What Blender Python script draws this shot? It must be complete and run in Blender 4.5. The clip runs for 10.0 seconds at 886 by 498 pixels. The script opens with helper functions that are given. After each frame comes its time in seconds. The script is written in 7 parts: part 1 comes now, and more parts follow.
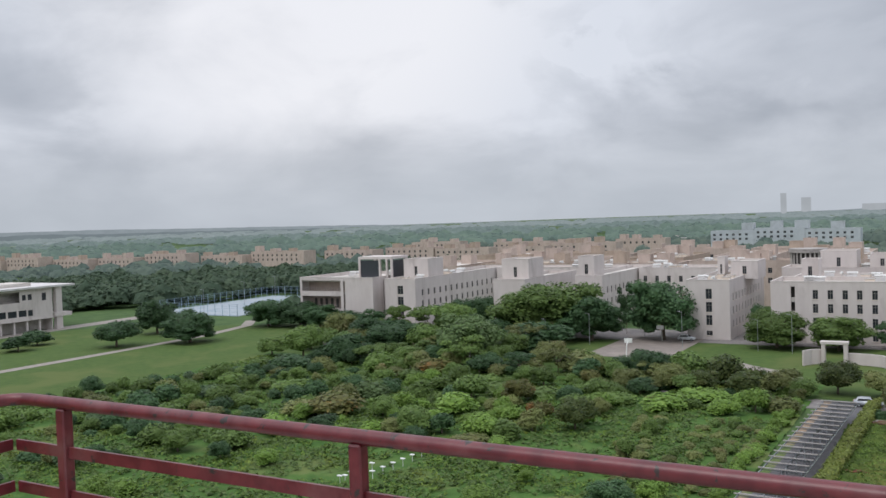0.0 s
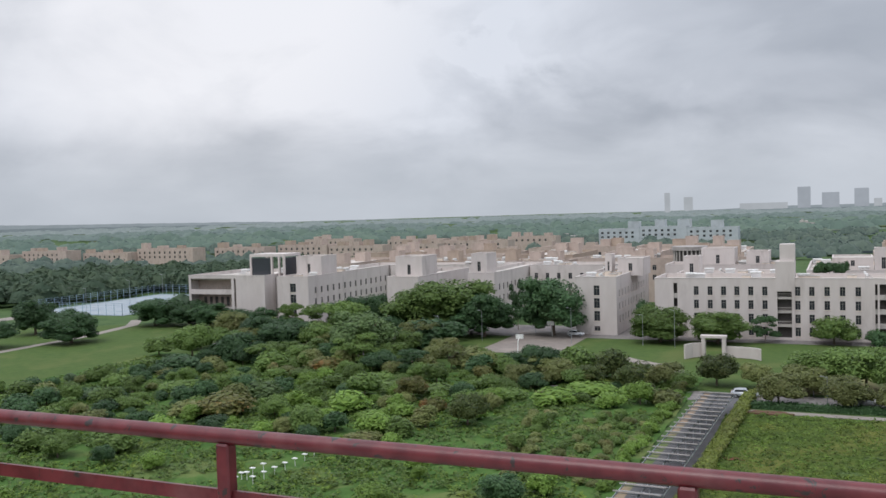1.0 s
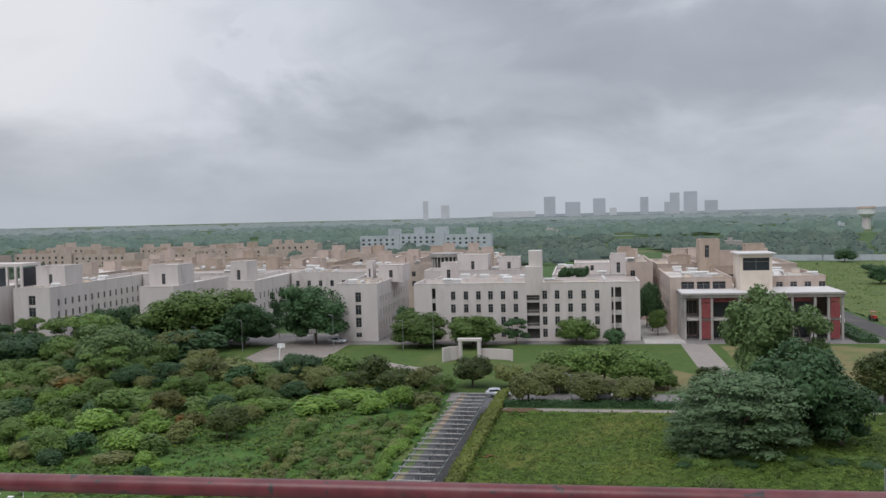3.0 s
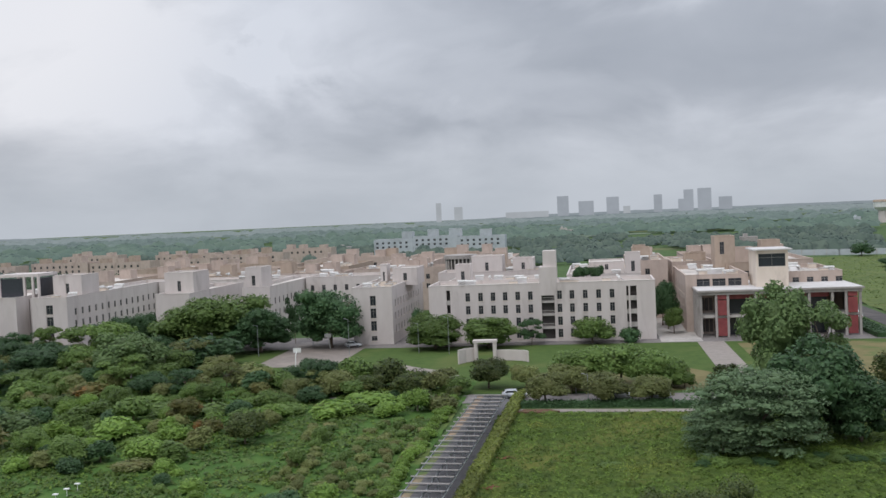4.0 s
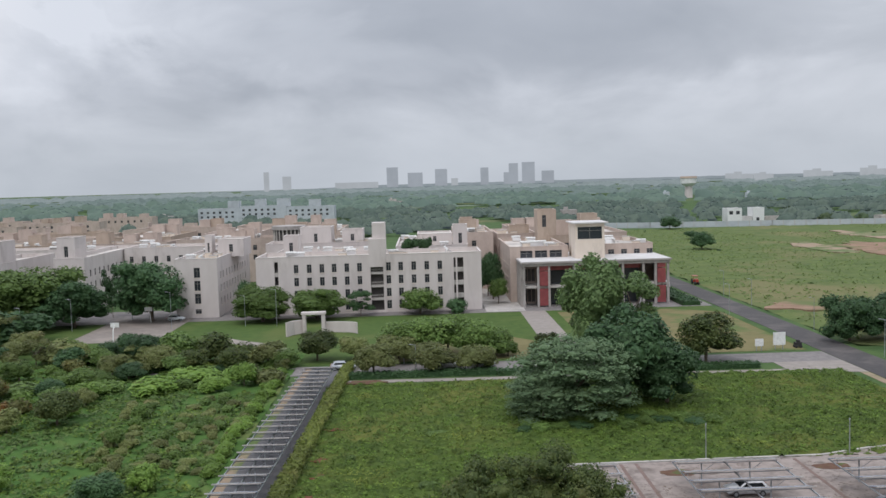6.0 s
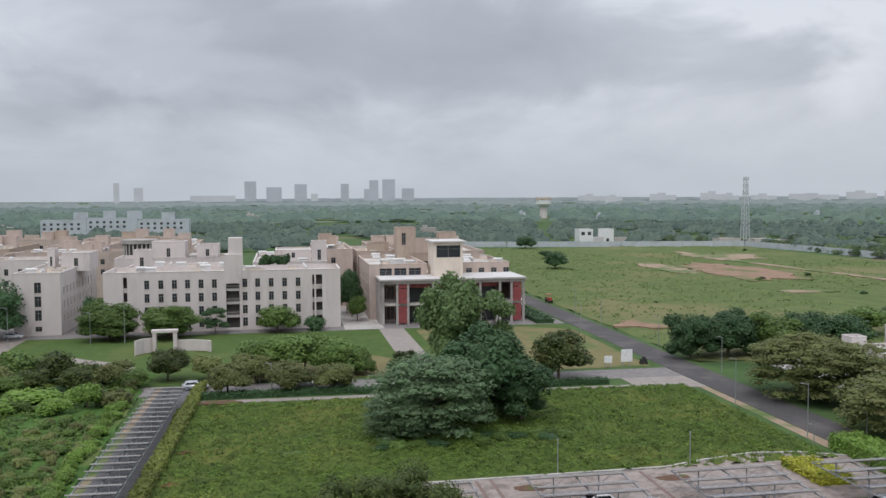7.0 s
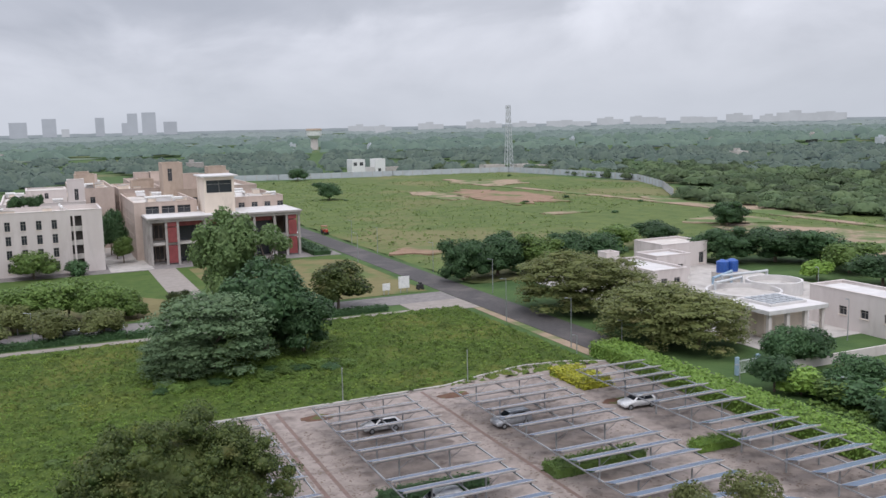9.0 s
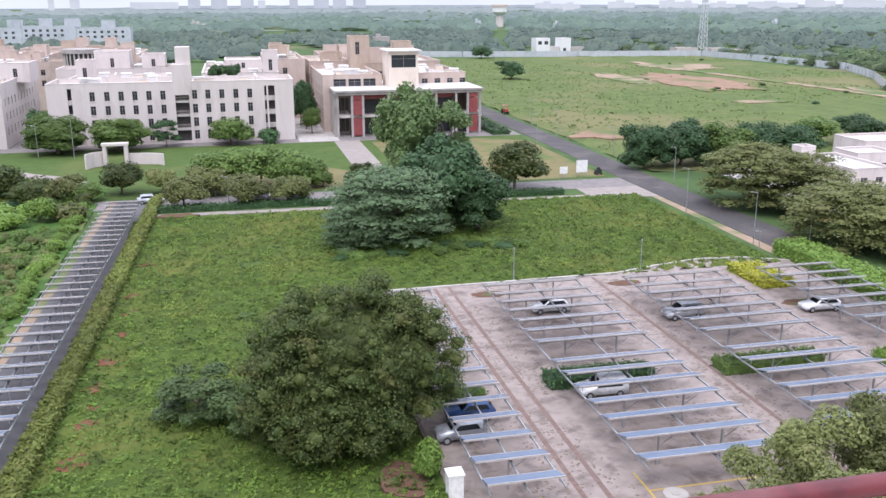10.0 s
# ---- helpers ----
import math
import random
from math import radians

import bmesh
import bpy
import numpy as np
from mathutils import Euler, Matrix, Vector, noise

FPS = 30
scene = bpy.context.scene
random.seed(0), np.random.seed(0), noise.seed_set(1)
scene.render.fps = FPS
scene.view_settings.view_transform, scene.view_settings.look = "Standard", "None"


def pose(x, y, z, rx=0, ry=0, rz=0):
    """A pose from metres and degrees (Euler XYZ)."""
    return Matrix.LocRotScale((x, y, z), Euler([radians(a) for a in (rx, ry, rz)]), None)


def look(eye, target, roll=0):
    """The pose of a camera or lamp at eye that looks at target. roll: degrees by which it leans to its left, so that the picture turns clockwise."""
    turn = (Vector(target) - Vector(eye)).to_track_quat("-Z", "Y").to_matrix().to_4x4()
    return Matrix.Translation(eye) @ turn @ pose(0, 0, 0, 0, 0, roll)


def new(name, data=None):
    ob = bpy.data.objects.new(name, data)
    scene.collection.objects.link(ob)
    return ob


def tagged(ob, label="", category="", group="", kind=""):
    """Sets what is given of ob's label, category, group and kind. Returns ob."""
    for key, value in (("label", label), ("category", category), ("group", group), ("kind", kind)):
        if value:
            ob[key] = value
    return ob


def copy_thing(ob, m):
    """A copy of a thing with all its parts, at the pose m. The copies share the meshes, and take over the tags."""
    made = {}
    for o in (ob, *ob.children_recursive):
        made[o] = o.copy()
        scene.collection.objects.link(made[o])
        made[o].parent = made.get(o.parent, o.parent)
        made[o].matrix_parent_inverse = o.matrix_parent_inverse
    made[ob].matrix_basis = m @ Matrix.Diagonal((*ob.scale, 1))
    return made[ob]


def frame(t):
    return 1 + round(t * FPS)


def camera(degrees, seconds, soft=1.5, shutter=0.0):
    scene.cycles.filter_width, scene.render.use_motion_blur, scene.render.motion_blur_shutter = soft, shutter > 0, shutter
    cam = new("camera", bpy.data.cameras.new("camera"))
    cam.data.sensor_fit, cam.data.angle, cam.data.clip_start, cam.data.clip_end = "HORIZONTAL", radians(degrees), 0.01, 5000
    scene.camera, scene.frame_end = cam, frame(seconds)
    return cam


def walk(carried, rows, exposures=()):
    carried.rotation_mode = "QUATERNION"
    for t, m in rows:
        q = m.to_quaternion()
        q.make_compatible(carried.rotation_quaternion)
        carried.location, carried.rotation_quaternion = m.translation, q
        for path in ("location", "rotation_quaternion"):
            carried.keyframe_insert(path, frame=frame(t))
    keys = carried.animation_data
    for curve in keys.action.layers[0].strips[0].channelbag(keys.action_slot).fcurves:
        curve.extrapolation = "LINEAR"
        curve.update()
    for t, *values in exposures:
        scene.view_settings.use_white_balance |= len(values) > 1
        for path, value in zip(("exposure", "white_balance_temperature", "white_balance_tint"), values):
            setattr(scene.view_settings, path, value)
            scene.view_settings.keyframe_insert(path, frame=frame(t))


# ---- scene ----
cam = camera(52.27, 10.0)
# seconds, eye, yaw, pitch, lean
ROWS = [
    (0.0, -0.001, -0.003, 31.987, 30.50, -2.00, 2.02),
    (0.5, 0.034, 0.001, 31.990, 26.92, -2.13, 1.59),
    (1.0, 0.101, -0.022, 31.995, 23.79, -2.38, 1.71),
    (1.5, 0.126, -0.018, 31.989, 20.47, -2.86, 2.05),
    (2.0, 0.158, -0.012, 32.017, 15.61, -2.55, 1.58),
    (2.5, 0.113, 0.005, 31.997, 10.40, -1.80, 0.79),
    (2.7, 0.093, 0.010, 32.000, 9.22, -1.99, 0.86),
    (3.8, 0.143, 0.050, 32.093, 8.94, -2.72, 2.24),
    (4.0, 0.153, 0.057, 32.091, 9.61, -2.18, 2.55),
    (4.5, 0.101, 0.096, 32.038, 7.57, -3.27, 1.62),
    (5.0, 0.174, 0.126, 32.107, 2.30, -3.61, 0.44),
    (5.2, 0.181, 0.139, 32.128, 0.19, -4.46, 0.36),
    (6.3, 0.137, 0.414, 32.373, -2.58, -4.41, 3.07),
    (6.5, 0.130, 0.445, 32.421, -6.30, -3.16, 2.45),
    (7.0, 0.161, 0.421, 32.441, -10.06, -3.51, 0.30),
    (7.5, 0.153, 0.424, 32.463, -21.21, -2.91, -1.05),
    (8.0, 0.094, 0.424, 32.347, -27.79, -3.43, 0.57),
    (8.5, -0.071, 0.617, 32.443, -29.41, -6.17, 1.16),
    (9.0, -0.226, 0.690, 32.371, -24.35, -8.04, 1.26),
    (9.5, -0.083, 0.739, 32.369, -16.80, -14.32, 1.21),
    (10.0, -0.177, 0.801, 32.293, -12.92, -15.39, 0.16),
]
# seconds, stops, kelvin, tint
EXPOSURES = [(0.0, -0.12, 6500, 12), (1.0, -0.1, 6500, 12), (1.5, -0.16, 6500, 12), (2.0, 0.0, 6500, 12), (2.5, -0.32, 6500, 12), (3.4, -0.24, 6500, 12), (4.0, -0.2, 6500, 12), (4.5, -0.36, 6500, 12), (5.0, -0.3, 6500, 12), (6.5, -0.1, 6480, 12), (7.0, -0.14, 6500, 12), (8.0, 0.02, 6500, 13), (9.0, 0.02, 6480, 15), (9.5, 0.12, 6450, 16), (9.8, 0.38, 6320, 18), (10.0, 0.68, 6240, 20)]
walk(cam, [(t, pose(x, y, z, 90 + pitch, 0, yaw) @ pose(0, 0, 0, 0, 0, -lean)) for t, x, y, z, yaw, pitch, lean in ROWS], EXPOSURES)

# ---- sky and sun ----
SUN_EL, SUN_ROT = 58.0, 200.0   # degrees; rotation clockwise from +y
world = bpy.data.worlds.new("overcast_sky")
scene.world = world
world.use_nodes = True
wn, wl = world.node_tree.nodes, world.node_tree.links
wn.clear()


def wmath(op, a, b=None, c=None, clamp=False):
    n = wn.new("ShaderNodeMath")
    n.operation, n.use_clamp = op, clamp
    for i, v in enumerate((a, b, c)):
        if v is None:
            continue
        if isinstance(v, (int, float)):
            n.inputs[i].default_value = v
        else:
            wl.new(v, n.inputs[i])
    return n.outputs[0]


def wmix(fac, a, b):
    n = wn.new("ShaderNodeMix")
    n.data_type = "RGBA"
    for sock, v in ((n.inputs[0], fac), (n.inputs[6], a), (n.inputs[7], b)):
        if isinstance(v, (int, float)):
            sock.default_value = v
        elif isinstance(v, tuple):
            sock.default_value = (*v, 1)
        else:
            wl.new(v, sock)
    return n.outputs[2]


sky = wn.new("ShaderNodeTexSky")
sky.sky_type, sky.sun_disc = "NISHITA", False
sky.sun_elevation, sky.sun_rotation = radians(SUN_EL), radians(SUN_ROT)
sky.dust_density, sky.air_density = 4.0, 1.5
coord = wn.new("ShaderNodeTexCoord")
sep = wn.new("ShaderNodeSeparateXYZ")
wl.new(coord.outputs["Generated"], sep.inputs[0])
up = wmath("MAXIMUM", sep.outputs[2], 0.0)
lift = wmath("ADD", up, 0.24)
flat = wn.new("ShaderNodeCombineXYZ")
wl.new(wmath("DIVIDE", sep.outputs[0], lift), flat.inputs[0])
wl.new(wmath("DIVIDE", sep.outputs[1], lift), flat.inputs[1])


def wnoise(scale, detail, rough, dist, offset):
    mp = wn.new("ShaderNodeMapping")
    mp.inputs["Location"].default_value = offset
    wl.new(flat.outputs[0], mp.inputs[0])
    n = wn.new("ShaderNodeTexNoise")
    n.inputs["Scale"].default_value, n.inputs["Detail"].default_value = scale, detail
    n.inputs["Roughness"].default_value, n.inputs["Distortion"].default_value = rough, dist
    wl.new(mp.outputs[0], n.inputs["Vector"])
    return n.outputs["Fac"]


def wsmooth(v, lo, hi):
    n = wn.new("ShaderNodeMapRange")
    n.interpolation_type = "SMOOTHSTEP"
    n.inputs["From Min"].default_value, n.inputs["From Max"].default_value = lo, hi
    wl.new(v, n.inputs["Value"])
    return n.outputs[0]


big = wnoise(0.85, 5.0, 0.48, 0.25, (3.1, 1.7, 0.0))
puff = wn.new("ShaderNodeMapping")
puff.inputs["Scale"].default_value, puff.inputs["Location"].default_value = (1.0, 1.0, 1.9), (2.3, 0.6, 0.1)
wl.new(coord.outputs["Generated"], puff.inputs[0])
puffs = wn.new("ShaderNodeTexNoise")
puffs.inputs["Scale"].default_value, puffs.inputs["Detail"].default_value = 5.2, 8.0
puffs.inputs["Roughness"].default_value, puffs.inputs["Distortion"].default_value = 0.52, 0.35
wl.new(puff.outputs[0], puffs.inputs["Vector"])
fine = puffs.outputs["Fac"]
cloud = wmath("ADD", wmath("MULTIPLY", big, 0.45), wmath("MULTIPLY", fine, 0.55))
cloudiness = wsmooth(cloud, 0.30, 0.66)
split = wn.new("ShaderNodeSeparateColor")
wl.new(puffs.outputs["Color"], split.inputs[0])
bearing = wmath("ADD", wmath("DIVIDE", sep.outputs[0], wmath("MAXIMUM", sep.outputs[1], 0.05)), wmath("MULTIPLY", wmath("SUBTRACT", split.outputs[0], 0.5), 1.1))
height = wmath("ADD", sep.outputs[2], wmath("MULTIPLY", wmath("SUBTRACT", split.outputs[1], 0.5), 0.22))


def bank(a0, e0, wa, we):
    """A bank of cloud round a bearing and a height, with a ragged edge."""
    da = wmath("POWER", wmath("DIVIDE", wmath("SUBTRACT", bearing, a0), wa), 2.0)
    de = wmath("POWER", wmath("DIVIDE", wmath("SUBTRACT", height, e0), we), 2.0)
    return wsmooth(wmath("ADD", da, de), 1.5, 0.1)


for a0, e0, wa, we, k in ((0.33, 0.165, 0.34, 0.06, 0.62), (1.16, 0.20, 0.28, 0.07, 0.5), (-1.35, 0.13, 0.25, 0.04, 0.35)):
    cloudiness = wmath("MULTIPLY", cloudiness, wmath("SUBTRACT", 1.0, wmath("MULTIPLY", bank(a0, e0, wa, we), k)))
for a0, e0, wa, we, k in ((-0.20, 0.135, 0.18, 0.04, 0.16), (-0.42, 0.175, 0.34, 0.08, 0.26), (0.80, 0.16, 0.24, 0.055, 0.28), (-0.33, 0.172, 0.06, 0.03, 0.2)):
    cloudiness = wmath("ADD", cloudiness, wmath("MULTIPLY", bank(a0, e0, wa, we), k), None, True)
base_cloud = wmix(cloudiness, (0.375, 0.418, 0.485), (0.765, 0.815, 0.895))
# thinner cloud towards the east of south, where more light comes through
thin = wn.new("ShaderNodeVectorMath")
thin.operation = "DOT_PRODUCT"
wl.new(coord.outputs["Generated"], thin.inputs[0])
thin.inputs[1].default_value = Vector((-0.60, 0.75, 0.29)).normalized()
glow = wmath("MULTIPLY", wsmooth(thin.outputs["Value"], 0.945, 1.0), wmath("ADD", wmath("MULTIPLY", cloudiness, 0.7), 0.45), None, True)
base_cloud = wmix(wmath("MULTIPLY", glow, 0.7), base_cloud, (1.0, 1.01, 1.04))
thin2 = wn.new("ShaderNodeVectorMath")
thin2.operation = "DOT_PRODUCT"
wl.new(coord.outputs["Generated"], thin2.inputs[0])
thin2.inputs[1].default_value = Vector((0.70, 0.68, 0.22)).normalized()
base_cloud = wmix(wmath("MULTIPLY", wsmooth(thin2.outputs["Value"], 0.82, 1.0), 0.32), base_cloud, (0.80, 0.84, 0.89))
# mist towards the horizon, brighter cloud overhead
mist = wsmooth(sep.outputs[2], 0.12, 0.0)
base_cloud = wmix(wmath("MULTIPLY", mist, 0.75), base_cloud, (0.55, 0.605, 0.66))
over = wmath("ADD", wmath("MULTIPLY", wsmooth(sep.outputs[2], 0.25, 0.85), 1.3), 1.0)
bright = wn.new("ShaderNodeVectorMath")
bright.operation = "SCALE"
wl.new(base_cloud, bright.inputs[0])
wl.new(over, bright.inputs["Scale"])
b_cloud, b_sky, add = wn.new("ShaderNodeBackground"), wn.new("ShaderNodeBackground"), wn.new("ShaderNodeAddShader")
wl.new(bright.outputs[0], b_cloud.inputs[0])
b_cloud.inputs[1].default_value = 0.97
wl.new(sky.outputs[0], b_sky.inputs[0])
b_sky.inputs[1].default_value = 0.006
wl.new(b_cloud.outputs[0], add.inputs[0])
wl.new(b_sky.outputs[0], add.inputs[1])
wl.new(add.outputs[0], wn.new("ShaderNodeOutputWorld").inputs[0])

sun_data = bpy.data.lights.new("sun", "SUN")
sun_data.energy, sun_data.angle, sun_data.color = 1.2, radians(30), (1.0, 0.97, 0.93)
sun = new("sun", sun_data)
sr, se = radians(SUN_ROT), radians(SUN_EL)
sun.matrix_world = look((0, 0, 0), (-math.sin(sr) * math.cos(se), -math.cos(sr) * math.cos(se), -math.sin(se)))


# ---- materials ----
def shader(name):
    m = bpy.data.materials.new(name)
    m.use_nodes = True
    nt = m.node_tree
    return m, nt.nodes, nt.links, nt.nodes["Principled BSDF"]


def noise_node(n, l, scale, detail=5.0, rough=0.55, vec=None, dist=0.0):
    t = n.new("ShaderNodeTexNoise")
    t.inputs["Scale"].default_value, t.inputs["Detail"].default_value = scale, detail
    t.inputs["Roughness"].default_value, t.inputs["Distortion"].default_value = rough, dist
    l.new(vec, t.inputs["Vector"])
    return t.outputs["Fac"]


def step_node(n, l, v, lo, hi):
    t = n.new("ShaderNodeMapRange")
    t.interpolation_type = "SMOOTHSTEP"
    t.inputs["From Min"].default_value, t.inputs["From Max"].default_value = lo, hi
    l.new(v, t.inputs["Value"])
    return t.outputs[0]


def mix_node(n, l, fac, a, b):
    t = n.new("ShaderNodeMix")
    t.data_type = "RGBA"
    for sock, v in ((t.inputs[0], fac), (t.inputs[6], a), (t.inputs[7], b)):
        if isinstance(v, (int, float)):
            sock.default_value = v
        elif isinstance(v, tuple):
            sock.default_value = (*v, 1)
        else:
            l.new(v, sock)
    return t.outputs[2]


def where(n):
    return n.new("ShaderNodeNewGeometry").outputs["Position"]


def bump(n, l, p, v, strength, dist):
    t = n.new("ShaderNodeBump")
    t.inputs["Strength"].default_value, t.inputs["Distance"].default_value = strength, dist
    l.new(v, t.inputs["Height"])
    l.new(t.outputs[0], p.inputs["Normal"])


def surface(name, a, b, scale=1.0, c=None, c_scale=0.1, c_range=(0.5, 0.65), rough=0.85, relief=0.02, stretch=(1, 1, 1), metal=0.0, grain=8.0):
    """Colour a to b by a grain, with stains of c at a larger scale."""
    m, n, l, p = shader(name)
    mp = n.new("ShaderNodeMapping")
    mp.inputs["Scale"].default_value = stretch
    l.new(where(n), mp.inputs[0])
    v = mp.outputs[0]
    f = noise_node(n, l, scale, 6.0, 0.6, v)
    col = mix_node(n, l, step_node(n, l, f, 0.3, 0.7), a, b)
    if c:
        g = noise_node(n, l, c_scale, 5.0, 0.6, v, 0.4)
        col = mix_node(n, l, step_node(n, l, g, *c_range), col, c)
    l.new(col, p.inputs["Base Color"])
    p.inputs["Roughness"].default_value, p.inputs["Metallic"].default_value = rough, metal
    if rough > 0.92:
        p.inputs["Specular IOR Level"].default_value = 0.2
    if relief:
        bump(n, l, p, noise_node(n, l, scale * grain, 4.0, 0.6, v), 0.5, relief)
    return m


def leaf(name, a, b, c, shine=0.5, patch=0.35, mottle=0.0):
    """Leaves: each sprig between a and b, some of c; lighter or darker from plant to plant."""
    m, n, l, p = shader(name)
    geo, info = n.new("ShaderNodeNewGeometry"), n.new("ShaderNodeObjectInfo")
    col = mix_node(n, l, geo.outputs["Random Per Island"], a, b)
    big_n = noise_node(n, l, patch, 4.0, 0.55, geo.outputs["Position"])
    col = mix_node(n, l, step_node(n, l, big_n, 0.55, 0.75), col, c)
    hsv = n.new("ShaderNodeHueSaturation")
    mr = n.new("ShaderNodeMapRange")
    mr.inputs["To Min"].default_value, mr.inputs["To Max"].default_value = 0.75, 1.3
    l.new(info.outputs["Random"], mr.inputs["Value"])
    if mottle:
        mr.inputs["To Min"].default_value, mr.inputs["To Max"].default_value = 0.5, 1.4
        l.new(step_node(n, l, noise_node(n, l, mottle, 4.0, 0.6, geo.outputs["Position"], 0.3), 0.32, 0.68), mr.inputs["Value"])
    l.new(mr.outputs[0], hsv.inputs["Value"])
    l.new(col, hsv.inputs["Color"])
    l.new(hsv.outputs[0], p.inputs["Base Color"])
    p.inputs["Roughness"].default_value, p.inputs["Specular IOR Level"].default_value = shine, 0.2
    tr, mx = n.new("ShaderNodeBsdfTranslucent"), n.new("ShaderNodeMixShader")
    l.new(hsv.outputs[0], tr.inputs[0])
    mx.inputs[0].default_value = 0.25
    l.new(p.outputs[0], mx.inputs[1])
    l.new(tr.outputs[0], mx.inputs[2])
    l.new(mx.outputs[0], n["Material Output"].inputs[0])
    return m


def plain(name, col, rough=0.5, metal=0.0):
    m, n, l, p = shader(name)
    f = noise_node(n, l, 3.0, 4.0, 0.6, where(n))
    dark = tuple(v * 0.8 for v in col)
    l.new(mix_node(n, l, step_node(n, l, f, 0.35, 0.7), col, dark), p.inputs["Base Color"])
    p.inputs["Roughness"].default_value, p.inputs["Metallic"].default_value = rough, metal
    return m


WHITE = surface("white_render", (0.55, 0.495, 0.47), (0.605, 0.55, 0.525), 0.4, (0.44, 0.39, 0.365), 0.25, (0.52, 0.75), 0.9, 0.01, (1, 1, 0.3))
CREAM = surface("cream_render", (0.66, 0.57, 0.48), (0.72, 0.63, 0.54), 0.4, (0.52, 0.44, 0.37), 0.3, (0.52, 0.75), 0.9, 0.01, (1, 1, 0.3))
TAN = surface("tan_brickwork", (0.375, 0.295, 0.235), (0.44, 0.35, 0.28), 0.6, (0.33, 0.26, 0.20), 0.25, (0.5, 0.75), 0.9, 0.02, (1, 1, 0.5))
PINK = surface("pinkish_brickwork", (0.44, 0.355, 0.305), (0.51, 0.415, 0.36), 0.6, (0.36, 0.29, 0.25), 0.25, (0.5, 0.75), 0.9, 0.02, (1, 1, 0.5))
ROOF = surface("roof_screed", (0.50, 0.46, 0.42), (0.62, 0.57, 0.52), 0.3, (0.36, 0.33, 0.30), 0.08, (0.48, 0.7), 0.9, 0.01)
ROOF_WHITE = surface("white_roof_tiles", (0.52, 0.50, 0.49), (0.60, 0.58, 0.565), 0.4, (0.50, 0.48, 0.46), 0.12, (0.5, 0.7), 0.85, 0.01)
CONCRETE = surface("concrete", (0.40, 0.37, 0.34), (0.48, 0.45, 0.42), 0.5, (0.30, 0.28, 0.26), 0.3, (0.5, 0.7), 0.9, 0.01)
RED = surface("red_panel", (0.20, 0.042, 0.044), (0.26, 0.06, 0.06), 0.7, (0.17, 0.037, 0.037), 0.4, (0.5, 0.7), 0.6, 0.004)
# Far white walls with the haze's blue-grey mixed in; also the blue sheet fence.
FAR_WHITE = surface("fence_blue_and_hazed_white", (0.42, 0.455, 0.48), (0.48, 0.515, 0.54), 0.3, (0.36, 0.39, 0.41), 0.1, (0.5, 0.7), 0.9, 0.0)
DULL_CONCRETE = surface("weathered_concrete", (0.32, 0.295, 0.275), (0.385, 0.355, 0.335), 0.5, (0.25, 0.23, 0.215), 0.3, (0.5, 0.7), 0.9, 0.01)
GLASS = plain("dark_window_glass", (0.035, 0.04, 0.048), 0.12)
# Dark tone with the shade of recesses put in; also for doors and windows.
SHADE = plain("recess_shade_and_doors", (0.10, 0.09, 0.085), 0.9)
FRAME = plain("grey_window_frame", (0.30, 0.28, 0.26), 0.5)
SCREEN = plain("dark_glazing", (0.045, 0.05, 0.06), 0.15)
ASPHALT = surface("asphalt", (0.052, 0.047, 0.047), (0.07, 0.064, 0.063), 1.5, (0.115, 0.10, 0.095), 0.12, (0.45, 0.7), 0.9, 0.01)
WORN = surface("worn_asphalt", (0.16, 0.145, 0.14), (0.22, 0.2, 0.19), 1.0, (0.11, 0.10, 0.10), 0.15, (0.5, 0.7), 0.9, 0.01)
DARKLANE = surface("dark_lane", (0.09, 0.088, 0.092), (0.12, 0.117, 0.122), 1.0, (0.11, 0.105, 0.105), 0.2, (0.5, 0.7), 0.9, 0.01)
LOT = surface("parking_pavement", (0.235, 0.195, 0.172), (0.31, 0.26, 0.232), 0.8, (0.14, 0.112, 0.097), 0.55, (0.46, 0.72), 0.9, 0.01)
PATH = surface("pale_paving", (0.235, 0.205, 0.182), (0.295, 0.26, 0.232), 0.7, (0.24, 0.21, 0.185), 0.3, (0.5, 0.7), 0.9, 0.01)
BRICKLINE = surface("red_brick_edging", (0.15, 0.10, 0.085), (0.20, 0.135, 0.115), 2.0, (0.17, 0.125, 0.105), 0.5, (0.5, 0.7), 0.9, 0.01)
RED_PIT = surface("red_pit_soil", (0.13, 0.05, 0.032), (0.19, 0.075, 0.048), 0.8, (0.08, 0.105, 0.035), 0.8, (0.56, 0.64), 0.95, 0.05)
SOIL = surface("red_soil", (0.105, 0.058, 0.04), (0.15, 0.085, 0.058), 0.8, (0.08, 0.105, 0.035), 0.8, (0.54, 0.62), 0.95, 0.05)
DIRT = surface("dry_earth", (0.27, 0.20, 0.14), (0.34, 0.255, 0.185), 0.25, (0.10, 0.145, 0.05), 0.05, (0.44, 0.58), 0.95, 0.05)
RED_DIRT = surface("reddish_dry_earth", (0.225, 0.145, 0.098), (0.29, 0.195, 0.135), 0.2, (0.11, 0.14, 0.05), 0.045, (0.47, 0.6), 0.95, 0.05)
COURT = surface("court_paving", (0.20, 0.17, 0.15), (0.24, 0.205, 0.18), 0.6, (0.27, 0.23, 0.20), 0.15, (0.5, 0.7), 0.9, 0.01)
COURT_BLUE = surface("pale_blue_court", (0.27, 0.31, 0.34), (0.32, 0.36, 0.39), 0.3, (0.24, 0.29, 0.33), 0.1, (0.5, 0.7), 0.8, 0.0)
